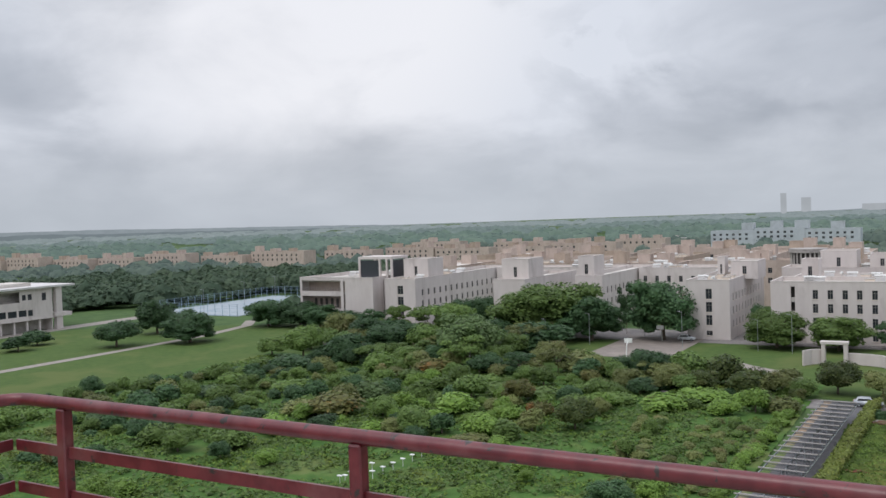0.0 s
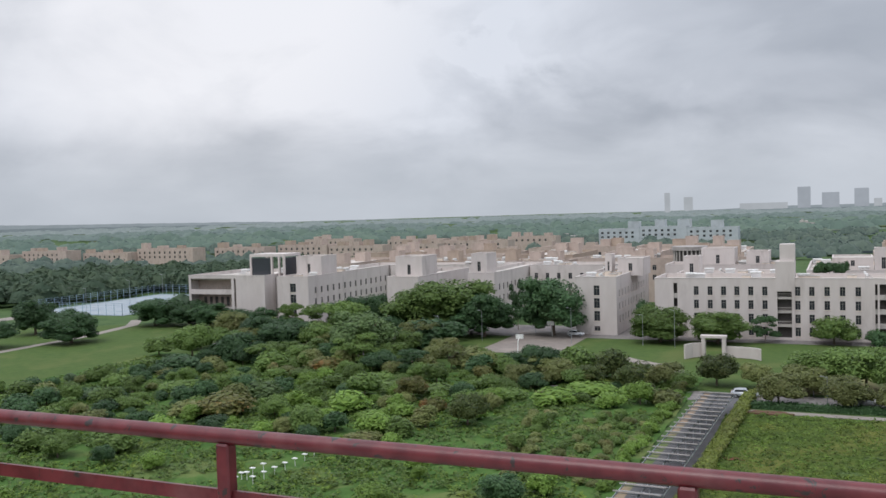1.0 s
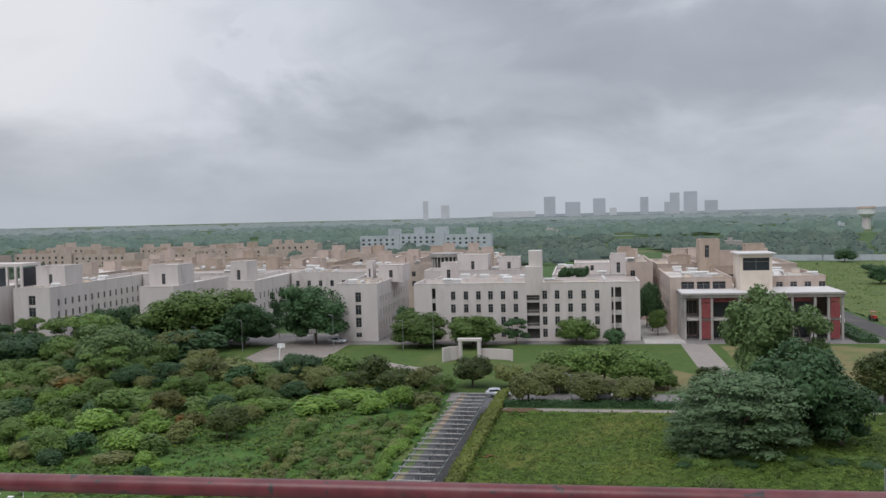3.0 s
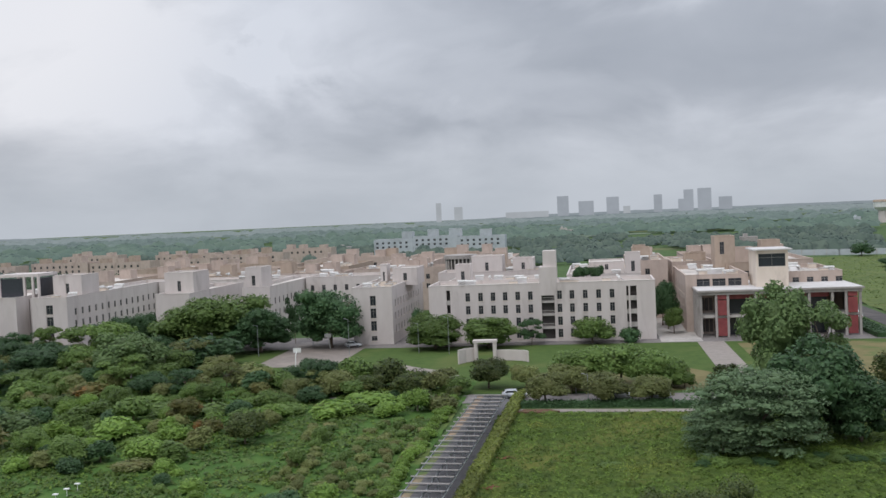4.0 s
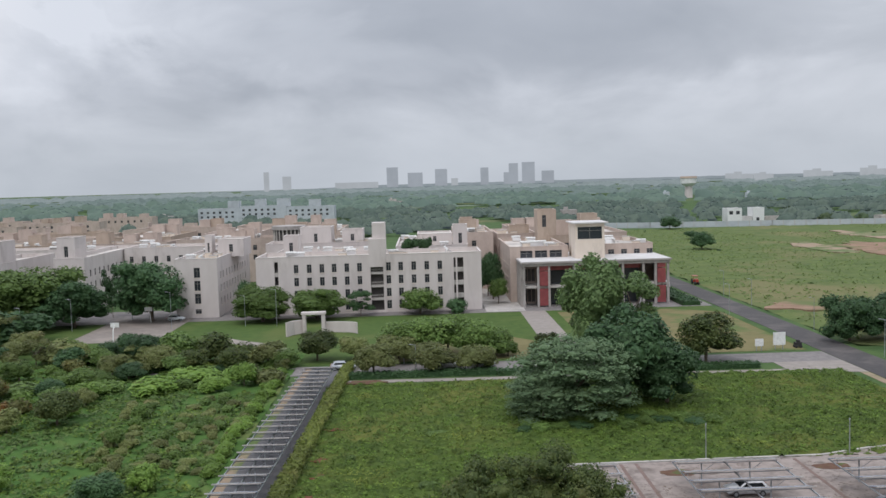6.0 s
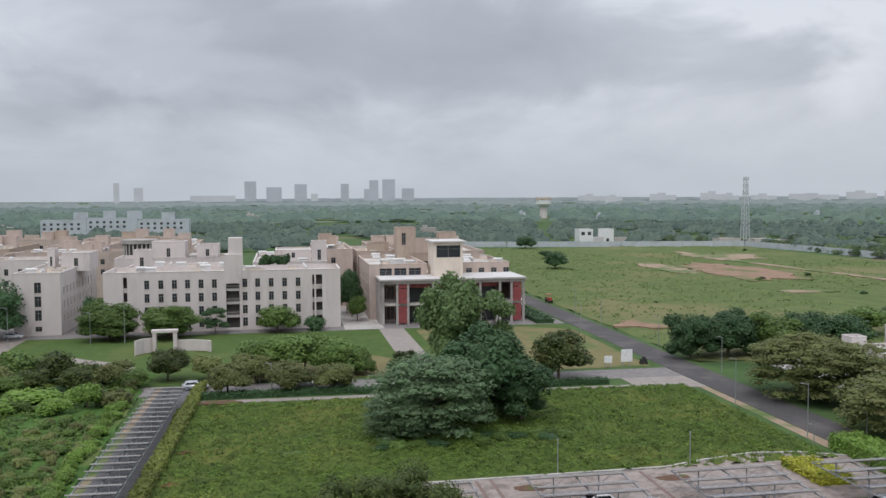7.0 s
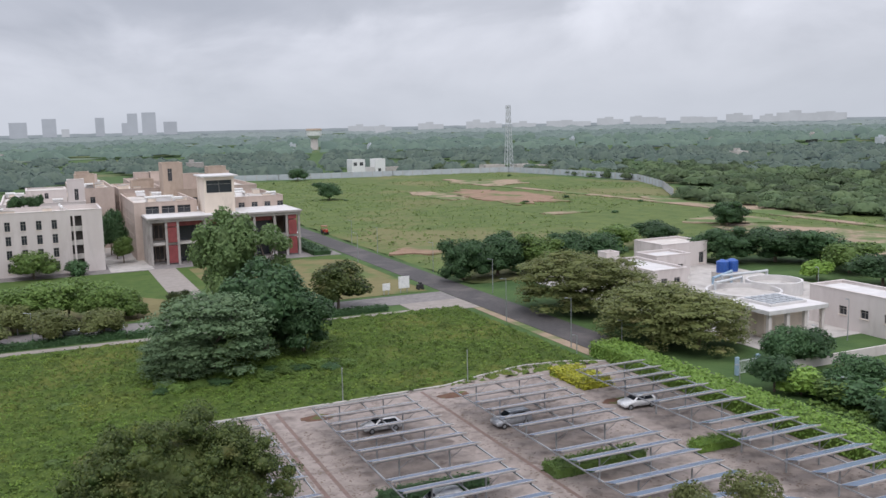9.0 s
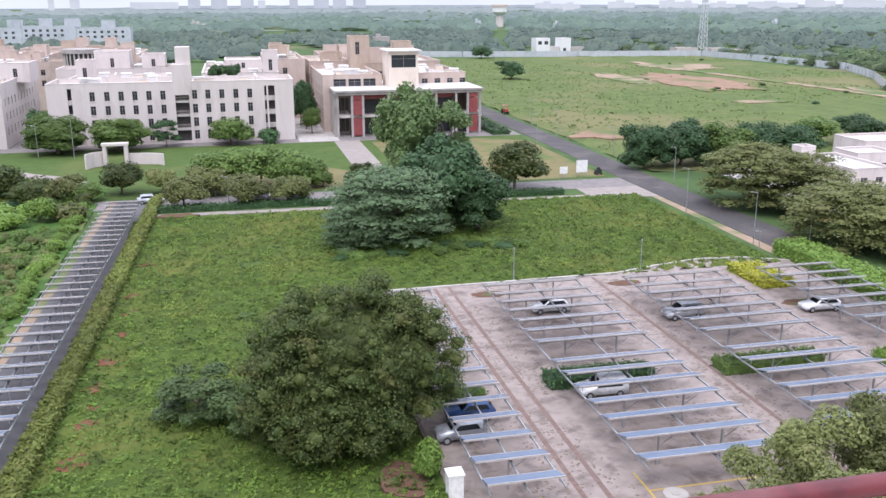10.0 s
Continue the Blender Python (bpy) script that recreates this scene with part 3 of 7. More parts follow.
def window(parent, axis, at, a, z, w, h, inward, base, sill=True, divided=2):
    """A window set back in the wall: frame, pane and sill."""
    key = (axis, w, h, inward, sill, divided)
    if key not in window_meshes:
        f, p, s = bmesh.new(), bmesh.new(), bmesh.new()

        def put(bm, a0, a1, d0, d1, z0, z1):
            lo, hi = sorted((d0 * inward, d1 * inward))
            if axis == "x":
                box(bm, a0, a1, lo, hi, z0, z1)
            else:
                box(bm, lo, hi, a0, a1, z0, z1)
        b = 0.06
        xs = sorted({-w / 2, w / 2} | {-w / 2 + (w - b) * k / divided + e for k in range(divided + 1) for e in (0, b)})
        zs = (0, b, h * 0.68, h * 0.68 + b, h - b, h)
        grid = {(i, j): f.verts.new((x, 0.17 * inward, z_) if axis == "x" else (0.17 * inward, x, z_)) for i, x in enumerate(xs) for j, z_ in enumerate(zs)}
        for i in range(len(xs) - 1):
            for j in range(5):
                if i % 2 == 0 or j % 2 == 0:
                    f.faces.new((grid[i, j], grid[i + 1, j], grid[i + 1, j + 1], grid[i, j + 1]))
        deep = bmesh.ops.extrude_face_region(f, geom=list(f.faces))
        shift = Vector((0, 0.05 * inward, 0)) if axis == "x" else Vector((0.05 * inward, 0, 0))
        bmesh.ops.translate(f, verts=[v for v in deep["geom"] if isinstance(v, bmesh.types.BMVert)], vec=shift)
        bmesh.ops.recalc_face_normals(f, faces=f.faces)
        put(p, -w / 2, w / 2, 0.225, 0.24, 0, h)
        put(s, -w / 2 - 0.1, w / 2 + 0.1, -0.12, 0.16, -0.1, -0.005)
        window_meshes[key] = mesh_of("window", f, FRAME), mesh_of("pane", p, GLASS), mesh_of("sill", s, CREAM)
    fm, pm, sm = window_meshes[key]
    ob = part("window", fm, None, parent)
    ob.location = Vector((a, at, z) if axis == "x" else (at, a, z)) - Vector(base)
    part("pane", pm, None, ob)
    if sill:
        part("sill", sm, None, ob)


def block(x0, x1, y0, y1, h, mat, label, front=(), west=(), east=(), back=(), parapet=0.9, roof=None, name="hostel_block", category="building", z0=0.0, group="hostel blocks", extra_front=()):
    """A flat-roofed block: four walls, a roof behind a parapet, windows set in openings.
    front, west, east: lists of (a, z, w, h) windows along each wall."""
    base = Vector((x0, y0, z0))
    ob = thing(name, label, category, base, group)

    def local(bm):
        bmesh.ops.translate(bm, verts=bm.verts, vec=-base)
        return bm
    t = 0.3
    for axis, at, a0, a1, inward, wins, more in (("x", y0, x0, x1, 1, front, extra_front), ("x", y1, x0, x1, -1, back, ()), ("y", x0, y0 + t, y1 - t, 1, west, ()), ("y", x1, y0 + t, y1 - t, -1, east, ())):
        bm = bmesh.new()
        wall(bm, axis, at, a0, a1, z0 - 0.5 if z0 == 0 else z0, z0 + h, inward, [(a - w / 2, a + w / 2, z, z + hh) for a, z, w, hh in wins] + list(more))
        part("wall", local(bm), mat, ob)
        for a, z, w, hh in wins:
            window(ob, axis, at, a, z, w, hh, inward, base, hh < 2.6 and y0 < 250)
    bm = bmesh.new()
    box(bm, x0 + t, x1 - t, y0 + t, y1 - t, z0 + h - parapet - 0.3, z0 + h - parapet)
    part("roof", local(bm), roof or ROOF, ob)
    bm = bmesh.new()
    for a, b, c, d in ((x0 - 0.06, x1 + 0.06, y0 - 0.06, y0 + t + 0.06), (x0 - 0.06, x1 + 0.06, y1 - t - 0.06, y1 + 0.06), (x0 - 0.06, x0 + t + 0.06, y0 + t + 0.06, y1 - t - 0.06), (x1 - t - 0.06, x1 + 0.06, y0 + t + 0.06, y1 - t - 0.06)):
        box(bm, a, b, c, d, z0 + h, z0 + h + 0.12)
    part("coping", local(bm), mat, ob)
    return ob


def column(a, zs, w, h):
    return [(a, z, w, h) for z in zs]


ROWS_4 = (9.3, 6.05, 2.8)
FLOORS = (0.9, 3.9, 7.1, 10.3)

# main hostel block with its stair tower
fw = []
for a in (-31.6, -28.4, -25.3, -22.3, -19.2, -16.1, -9.0, -6.0, -2.8, 0.4, 3.6):
    fw += column(a, (0.9, 3.9, 7.05, 10.25), 1.15, 2.1)
main_east = [(224.5 + 3.2 * k, z, 1.1, 1.75) for k in range(2) for z in ROWS_4]
main = block(-41.4, 13.8, 221, 236, 14.25, WHITE, "long cream-white hostel block with rows of narrow windows", fw, (), main_east,
             extra_front=[(-36.9, -36.0, 0.6, 13.2), (7.0, 7.5, 0.6, 13.0), (7.9, 9.4, 0.6, 13.0), (-13.4, -10.3, 0.6, 11.2)])
# Back sheets behind the slots; their dark colour carries the balconies' shade.
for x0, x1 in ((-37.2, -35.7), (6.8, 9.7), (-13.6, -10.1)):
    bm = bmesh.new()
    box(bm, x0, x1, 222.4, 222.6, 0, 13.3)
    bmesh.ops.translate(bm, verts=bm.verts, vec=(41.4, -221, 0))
    part("dark_back_wall", bm, SHADE, main, "back of the recessed balconies, shade put in its dark colour")
for z in (3.4, 6.6, 9.8):
    bm = bmesh.new()
    box(bm, -13.4, -10.3, 221.05, 222.4, z - 0.35, z + 0.15)
    box(bm, -13.4, -10.3, 221.05, 221.15, z + 0.9, z + 0.98)
    for k in range(12):
        box(bm, -13.35 + 0.26 * k, -13.32 + 0.26 * k, 221.08, 221.11, z + 0.15, z + 0.9)
    bmesh.ops.translate(bm, verts=bm.verts, vec=(41.4, -221, 0))
    part("balcony", bm, CONCRETE, main, "recessed balcony with a thin rail")
    for x0, x1 in ((7.9, 9.4), (7.0, 7.5), (-36.9, -36.0)):
        bm = bmesh.new()
        box(bm, x0, x1, 221.1, 222.4, z - 0.3, z + 0.75)
        bmesh.ops.translate(bm, verts=bm.verts, vec=(41.4, -221, 0))
        part("spandrel", bm, CONCRETE, main)
for kind, dims, note in (
        ("stair_tower", (-13.8, -9.6, 220.7, 227, 14.25, 18.2), "white stair tower rising over the roof"),
        ("tank_room", (-12.8, -9.6, 221.5, 226, 18.2, 22.1), "white tank room on the stair tower"),
        ("pier", (-13.8, -13.45, 220.7, 221, 0, 14.25), ""),
        ("pier", (-10.25, -9.6, 220.7, 221, 0, 14.25), ""),
        ("lintel", (-13.45, -10.25, 220.7, 221, 11.3, 14.25), "")):
    bm = bmesh.new()
    box(bm, *dims)
    bmesh.ops.translate(bm, verts=bm.verts, vec=(41.4, -221, 0))
    part(kind, bm, WHITE, main, note)

# block C with its window column, and the wings west of it
LOBBY = [(-55.8, z, 1.5, 2.5) for z in (3.5, 6.7, 9.9)] + [(-55.8, 1.0, 1.5, 1.2)]


def side(y0, n, rows=ROWS_4, gap=3.4):
    return [(y0 + gap * k, z, 1.0, 1.8) for k in range(n) for z in rows]


block(-61.2, -50.8, 221, 262, 14.5, WHITE, "cream-white hostel wing with one column of tall windows", LOBBY, (), side(224.5, 10))
block(-150.5, -140.0, 221, 285, 14.4, WHITE, "cream-white hostel wing with a window column and side windows", [(-145.2, z, 2.0, 2.5) for z in (3.5, 6.7, 9.9)], (), side(225, 16))
block(-114.5, -105.0, 221, 258, 14.4, WHITE, "cream-white hostel wing with a blank end wall", (), (), side(225, 8))
block(-96.5, -88.5, 236, 285, 14.4, WHITE, "cream-white hostel wing with tall side windows", [(-93, z, 1.2, 1.8) for z in ROWS_4], (), side(240, 12))
block(-155.0, -150.8, 227, 262, 13.8, WHITE, "recessed cream-white link between two blocks", [(-153.0, z, 1.0, 2.4) for z in ROWS_4])
block(-46.0, -14.0, 262, 276, 14.8, WHITE, "cream-white rear hostel block", [(-43 + 3.6 * k, z, 1.1, 1.8) for k in range(8) for z in (10.6, 7.4)], (), side(264, 3))
block(-88.0, -61.6, 266, 280, 14.6, WHITE, "cream-white linking block behind the trees", [(-86 + 3.6 * k, z, 1.1, 1.8) for k in range(7) for z in (10.4, 7.2)])
block(-139.5, -97.0, 272, 284, 14.4, WHITE, "cream-white linking block behind the wings", [(-137 + 3.6 * k, z, 1.1, 1.8) for k in range(11) for z in (10.4, 7.2)])
block(-8.0, 12.0, 250, 290, 14.0, WHITE, "cream-white rear wing with a flat roof", [(-5 + 3.4 * k, z, 1.1, 1.8) for k in range(5) for z in (10.0, 7.0)], (), side(254, 9))
block(-40.0, -12.0, 240, 258, 13.6, WHITE, "cream-white courtyard block with a flat roof", ())
# stair heads on the roofs
for n, (x0, x1, y0, y1, z0, h, mt) in enumerate((
        (-54.2, -47.5, 238, 248, 13.6, 4.5, WHITE), (-57.6, -55.8, 238, 242, 13.6, 5.6, WHITE), (-150.2, -141.5, 231, 240, 13.5, 6.2, WHITE),
        (-114.2, -106, 226, 236, 13.5, 6.2, WHITE), (-96.2, -91.5, 238, 246, 13.5, 6.2, WHITE), (-36, -27, 262.5, 272, 13.9, 5.4, WHITE),
        (-24, -18, 264, 272, 13.9, 4.4, WHITE), (-38, -34, 244, 250, 12.7, 5.4, WHITE), (-2, 8, 262, 276, 13.1, 3.4, WHITE), (8, 12, 252, 256, 13.1, 6.4, WHITE))):
    block(x0, x1, y0, y1, h, mt, "cream-white stair head on a hostel roof", [((x0 + x1) / 2, z0 + 1.2, min(1.0, (x1 - x0) * 0.3), h * 0.45)], (), (), (), 0.25, None, "stair_head", "roof house", z0, "stair heads")

# the block with verandas
V0, V1 = -183.0, -155.2
vb = block(V0, V1, 221.3, 250, 14.7, WHITE, "cream-white block with open verandas and a roof room", (), (), (), extra_front=[(-182.2, -167.2, 10.5, 13.8), (-182.2, -167.2, 5.2, 9.0), (-166.2, -165.5, 0.4, 14.0)])
bm = bmesh.new()
box(bm, V0 + 0.3, -164.5, 225.5, 225.8, 0, 13.8)
bmesh.ops.translate(bm, verts=bm.verts, vec=(-V0, -221.3, 0))
part("dark_back_wall", bm, PINK, vb, "shaded back wall of the verandas")
for z in (4.9, 10.0):
    bm = bmesh.new()
    box(bm, V0 + 0.3, -164.5, 221.65, 225.5, z - 0.3, z)
    bmesh.ops.translate(bm, verts=bm.verts, vec=(-V0, -221.3, 0))
    part("veranda_floor", bm, CONCRETE, vb)
    bm = bmesh.new()
    for k in range(16):
        x = V0 + 0.9 + k * 1.0
        box(bm, x, x + 0.05, 221.4, 221.45, z, z + 1.4)
    box(bm, V0 + 0.7, -167.2, 221.38, 221.46, z + 1.4, z + 1.46)
    bmesh.ops.translate(bm, verts=bm.verts, vec=(-V0, -221.3, 0))
    part("balustrade", bm, FRAME, vb)
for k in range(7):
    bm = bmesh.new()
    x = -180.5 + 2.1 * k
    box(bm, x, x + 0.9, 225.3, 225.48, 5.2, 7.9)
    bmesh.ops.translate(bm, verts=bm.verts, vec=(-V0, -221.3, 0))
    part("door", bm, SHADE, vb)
rr = thing("roof_room", "white-framed roof room with dark glazing", "roof house", (-165, 228, 13.8))
bm = bmesh.new()
box(bm, 0, 12.5, 0, 9, 6.1, 6.9)
for x, y in ((0, 0), (0.0, 8.4), (7.6, 0), (10.2, 0), (11.9, 0), (11.9, 8.4)):
    box(bm, x, x + 0.6, y, y + 0.6, 0, 6.1)
part("frame", bm, WHITE, rr)
bm = bmesh.new()
box(bm, 0.6, 7.6, 0.35, 0.5, 0.5, 5.7)
part("glazing", bm, SCREEN, rr)
bm = bmesh.new()
box(bm, 12.0, 12.2, 0.6, 8.4, 0.5, 5.7)
part("glazing", bm, SCREEN, rr)

# the red-panelled building
rb = thing("red_panelled_building", "concrete-framed building with red panels and glazed halls", "building", (24.0, 221, 0))


def rbp(name, boxes, mat, label=""):
    bm = bmesh.new()
    for b in boxes:
        box(bm, *b)
    return part(name, bm, mat, rb, label)


W = 36.4
rbp("roof", [(-0.6, W + 0.4, -0.6, 26, 10.9, 11.3)], DULL_CONCRETE, "flat concrete roof slab")
rbp("roof_covering", [(-0.3, W + 0.1, -0.3, 25.7, 11.3, 11.36)], ROOF_WHITE)
rbp("roof", [(-0.3, W, -0.2, 25.9, 10.2, 10.9)], DULL_CONCRETE)
rbp("wall", [(6.4, 29.4, 7.0, 7.3, 0, 10.2)], CREAM)
rbp("wall", [(0.1, 0.4, 6.0, 26, 0, 10.2)], CONCRETE)
rbp("wall", [(W - 0.5, W - 0.2, 5, 26, 0, 10.2)], CONCRETE)
rbp("wall", [(0.4, W - 0.5, 25.6, 25.9, 0, 10.2)], CONCRETE)
rbp("gallery_floor", [(0.4, W - 0.6, 0.6, 7.0, 4.7, 5.2)], CONCRETE)
for x in (0.0, 3.5, 6.2, 12.5, 18.5, 24.5, 29.6, 32.6, W - 0.7):
    rbp("pillar", [(x, x + 0.55, 0.0, 0.6, 0, 10.2)], DULL_CONCRETE)
for k in range(19):
    rbp("fin", [(-0.45, 0.1, 1.2 + 1.3 * k, 1.5 + 1.3 * k, 0, 10.2)], DULL_CONCRETE)
for x0, x1 in ((4.1, 6.2), (33.3, 35.4)):
    for z0, z1 in ((0.4, 4.6), (5.3, 8.9), (9.1, 10.2)):
        rbp("red_panel", [(x0, x1, 0.1, 0.3, z0, z1)], RED, "dull red wall panel")
for x0, x1 in ((6.9, 12.4), (13.2, 18.4), (19.2, 24.4), (25.2, 29.5)):
    rbp("glazing", [(x0, x1, 4.0, 4.15, 5.3, 9.8)], SCREEN, "large dark glazing")
    rbp("glazing", [(x0, x1, 5.0, 5.15, 0.1, 4.6)], SCREEN)
    rbp("red_panel", [(x0, x1, 1.6, 1.8, 9.0, 10.15)], RED)
for x in (0.9, 1.9, 2.9):
    for z in (0.1, 5.3):
        rbp("window", [(x, x + 0.8, 6.6, 6.75, z + 0.5, z + 3.6)], SHADE)
rbp("wall", [(0.5, 4.0, 6.78, 6.98, 0, 10.2)], PINK)
rbp("ramp", [(29.0, 33.0, 1.4, 3.0, 2.0, 2.4), (29.2, 29.6, 1.5, 2.9, 0, 2.0)], ROOF_WHITE)
block(21.9, 37.0, 232, 268, 14.2, PINK, "pinkish-tan block behind the red-panelled building", [(26.2, 11.0, 3.2, 2.2), (30.0, 11.0, 3.2, 2.2), (33.8, 11.0, 3.2, 2.2)], side(236, 8), (), (), 0.9, None, "academic_block", "building", 0.0, "tan blocks")
block(37.9, 45.3, 226, 236, 20.0, CREAM, "cream tower with a dark glazed top storey", [(41.6, 16.2, 6.2, 3.1)], (), (), (), 0.2, ROOF_WHITE, "glazed_tower", "building", 0.0, "tan blocks")
bm = bmesh.new()
box(bm, 37.2, 46.2, 225.3, 236.6, 20.12, 20.42)
solid("tower_canopy", bm, ROOF_WHITE, "thin white slab roof over the cream tower", "roof")
block(46.0, 60.0, 236, 262, 14.0, PINK, "pinkish-tan block with a flat roof", [(49 + 3.4 * k, 11.0, 1.6, 1.6) for k in range(4)], (), (), (), 0.9, None, "academic_block", "building", 0.0, "tan blocks")

# tan blocks behind: x0, x1, y0, y1, h
random.seed(5)
for x0, x1, y0, y1, h in ((9, 20, 262, 300, 16.5), (12, 19.5, 300, 330, 15), (22, 34, 272, 300, 15.2), (36, 46, 262, 285, 15.0), (28, 44, 300, 325, 15.5), (46, 62, 275, 310, 14.6),
                          (-190, -165, 290, 330, 13.8), (-160, -120, 300, 314, 14.0), (-160, -120, 330, 344, 14.4), (-116, -84, 296, 310, 14.2), (-112, -90, 322, 360, 14.6), (-82, -50, 300, 314, 14.6),
                          (-80, -60, 326, 365, 14.8), (-46, -22, 296, 310, 15.0), (-50, -30, 322, 360, 15.2), (-160, -130, 360, 376, 14.8), (-120, -84, 380, 396, 15.0), (-78, -40, 378, 394, 15.0), (-190, -165, 350, 390, 14.6)):
    mt = random.choice((TAN, PINK, PINK)) if y0 > 285 or x0 > 0 else PINK
    n = int((x1 - x0 - 2) / 3.4)
    wins = [(x0 + 2 + 3.4 * k, z, 1.3, 1.7) for k in range(n) for z in (h - 4.0, h - 7.2)]
    m_e = int((y1 - y0 - 2) / 3.6)
    e_w = [(y0 + 2 + 3.6 * k, h - 4.0, 1.2, 1.7) for k in range(m_e)]
    block(x0, x1, y0, y1, h, mt, "tan brick hostel block with a flat cluttered roof", wins, e_w if x0 > 0 else (), e_w if x0 < 0 else (), (), 0.9, ROOF, "brick_hostel", "building", 0.0, "tan blocks")
    for k in range(2 if x1 - x0 < 26 else 3):
        bx, by = random.uniform(x0 + 0.6, x1 - 6), random.uniform(y0 + 2, max(y0 + 3, y1 - 7))
        hh = random.uniform(3.0, 4.6)
        block(bx, bx + random.uniform(4, 5.4), by, by + random.uniform(4, 6), hh, random.choice((TAN, PINK)), "tan brick stair head on a roof", (), (), (), (), 0.2, ROOF, "stair_head", "roof house", h - 0.9, "stair heads")
# tallest brick heads by the cream tower
block(33.0, 38.5, 262.5, 270, 22.5, TAN, "tall tan brick tower with a deep recess", [(35.0, 17.5, 1.2, 3.5)], (), (), (), 0.3, ROOF, "brick_tower", "building", 0.0, "tan blocks")
block(45.5, 50.5, 262.2, 268, 21.0, TAN, "tan brick tower on the roofs", (), (), (), (), 0.3, ROOF, "brick_tower", "building", 0.0, "tan blocks")
# drum-shaped glazed hall among the roofs
dh = thing("drum_hall", "round concrete stair drum with upright fins", "building", (-44, 295.2, 8))
for name_, z0, z1, r in (("cornice", 9.4, 10.6, 5.6), ("base", 0, 3.5, 5.6), ("core", 3.5, 9.4, 4.6)):
    bm = bmesh.new()
    tube(bm, (0, 0, z0), (0, 0, z1), r, n=24)
    part(name_, bm, DULL_CONCRETE if name_ != "core" else SHADE, dh)
for k in range(24):
    a = 2 * math.pi * k / 24
    bm = bmesh.new()
    box(bm, 5 * math.cos(a) - 0.2, 5 * math.cos(a) + 0.2, 5 * math.sin(a) - 0.2, 5 * math.sin(a) + 0.2, 3.5, 9.4)
    part("fin", bm, CONCRETE, dh)

# far rows of brick housing
random.seed(8)
x0 = -720.0
while x0 < -215:
    x1 = x0 + random.uniform(30, 52)
    y = 452 + 0.30 * (x0 + 700) + random.uniform(-6, 6)
    h = random.uniform(8.6, 11.6)
    block(x0, x1 - 0.4, y, y + 14, h, PINK, "long low row of tan brick housing", [(x0 + 2.5 + 4.6 * k, z, 1.5, 1.7) for k in range(int((x1 - x0 - 4) / 4.6)) for z in (h - 3.6, h - 6.8)], (), (), (), 0.8, ROOF, "housing_row", "building", 0.0, "housing rows")
    for k in range(3):
        bx = x0 + (x1 - x0 - 6) * (k + random.uniform(0.1, 0.7)) / 3
        block(bx, bx + random.uniform(3.5, 6), y + 1, y + random.uniform(5, 9), random.uniform(2.6, 5.0), random.choice((PINK, TAN)), "brick stair head on a housing row", (), (), (), (), 0.2, ROOF, "stair_head", "roof house", h - 0.8, "stair heads")
    x0 = x1
for x0, x1, y in ((-330, -282, 640), (-280, -236, 632), (-234, -196, 655), (-420, -372, 660), (-190, -150, 440), (-148, -108, 446)):
    h = random.uniform(9.8, 11.6)
    block(x0, x1, y, y + 14, h, PINK, "low row of tan brick housing among trees", [(x0 + 2.5 + 4.6 * k, h - 3.6, 1.5, 1.7) for k in range(int((x1 - x0 - 4) / 4.6))], (), (), (), 0.8, ROOF, "housing_row", "building", 0.0, "housing rows")
    for k in range(3):
        bx = x0 + (x1 - x0 - 6) * (k + random.uniform(0.1, 0.7)) / 3
        block(bx, bx + 5, y + 1, y + 8, random.uniform(3, 5), PINK, "brick stair head on a housing row", (), (), (), (), 0.2, ROOF, "stair_head", "roof house", h - 0.8, "stair heads")
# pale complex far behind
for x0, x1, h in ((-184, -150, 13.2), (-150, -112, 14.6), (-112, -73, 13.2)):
    block(x0, x1 - 0.2, 740, 756, h, FAR_WHITE, "white apartment block among trees, haze's blue-grey in its colour", [(x0 + 3 + 5 * k, z, 2.0, 1.8) for k in range(int((x1 - x0 - 4) / 5)) for z in (h - 4, h - 7.5)], (), (), (), 0.8, ROOF, "apartment_block", "building", 0.0, "far apartment blocks")
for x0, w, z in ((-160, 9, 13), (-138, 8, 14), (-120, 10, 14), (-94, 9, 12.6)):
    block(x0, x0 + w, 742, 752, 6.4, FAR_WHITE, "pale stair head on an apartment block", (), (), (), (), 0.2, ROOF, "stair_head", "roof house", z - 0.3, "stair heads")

# white faculty house at the west
fh = thing("faculty_house", "white three-storey house with a jutting roof slab", "building", (-259, 140, 0))


def fhp(name, boxes, mat, label=""):
    bm = bmesh.new()
    for b in boxes:
        box(bm, *b)
    return part(name, bm, mat, fh, label)


panes = [(28.5, 31.5, 5.3, 7.4), (32.1, 35.2, 5.3, 7.3), (35.8, 38.6, 5.3, 7.3), (39.1, 40.8, 5.3, 7.2), (37.2, 38.6, 10.4, 12.2), (39.2, 40.7, 10.4, 12.2), (44.2, 45.8, 9.8, 12.3)]
bm = bmesh.new()
wall(bm, "y", 0, 18, 48, 4.2, 13.9, -1, panes + [(20, 36.4, 9.9, 13.2)])
part("wall", bm, WHITE, fh)
fhp("wall", [(-26, 0, 18, 18.3, 0, 13.9), (-26, -0.31, 47.7, 48, 0, 13.9), (-26, -25.7, 18.3, 47.7, 0, 13.9)], WHITE)
fhp("roof", [(-27, 1.2, 17, 55.9, 13.9, 14.5)], ROOF_WHITE, "jutting white roof slab")
fhp("roof_shed", [(-16, -5, 24, 44, 14.5, 15.6)], ROOF)
fhp("floor_slab", [(-6, 0.25, 18, 48.2, 3.9, 4.2)], WHITE)
fhp("floor_slab", [(-4, -0.31, 18.4, 36.4, 9.5, 9.85)], WHITE)
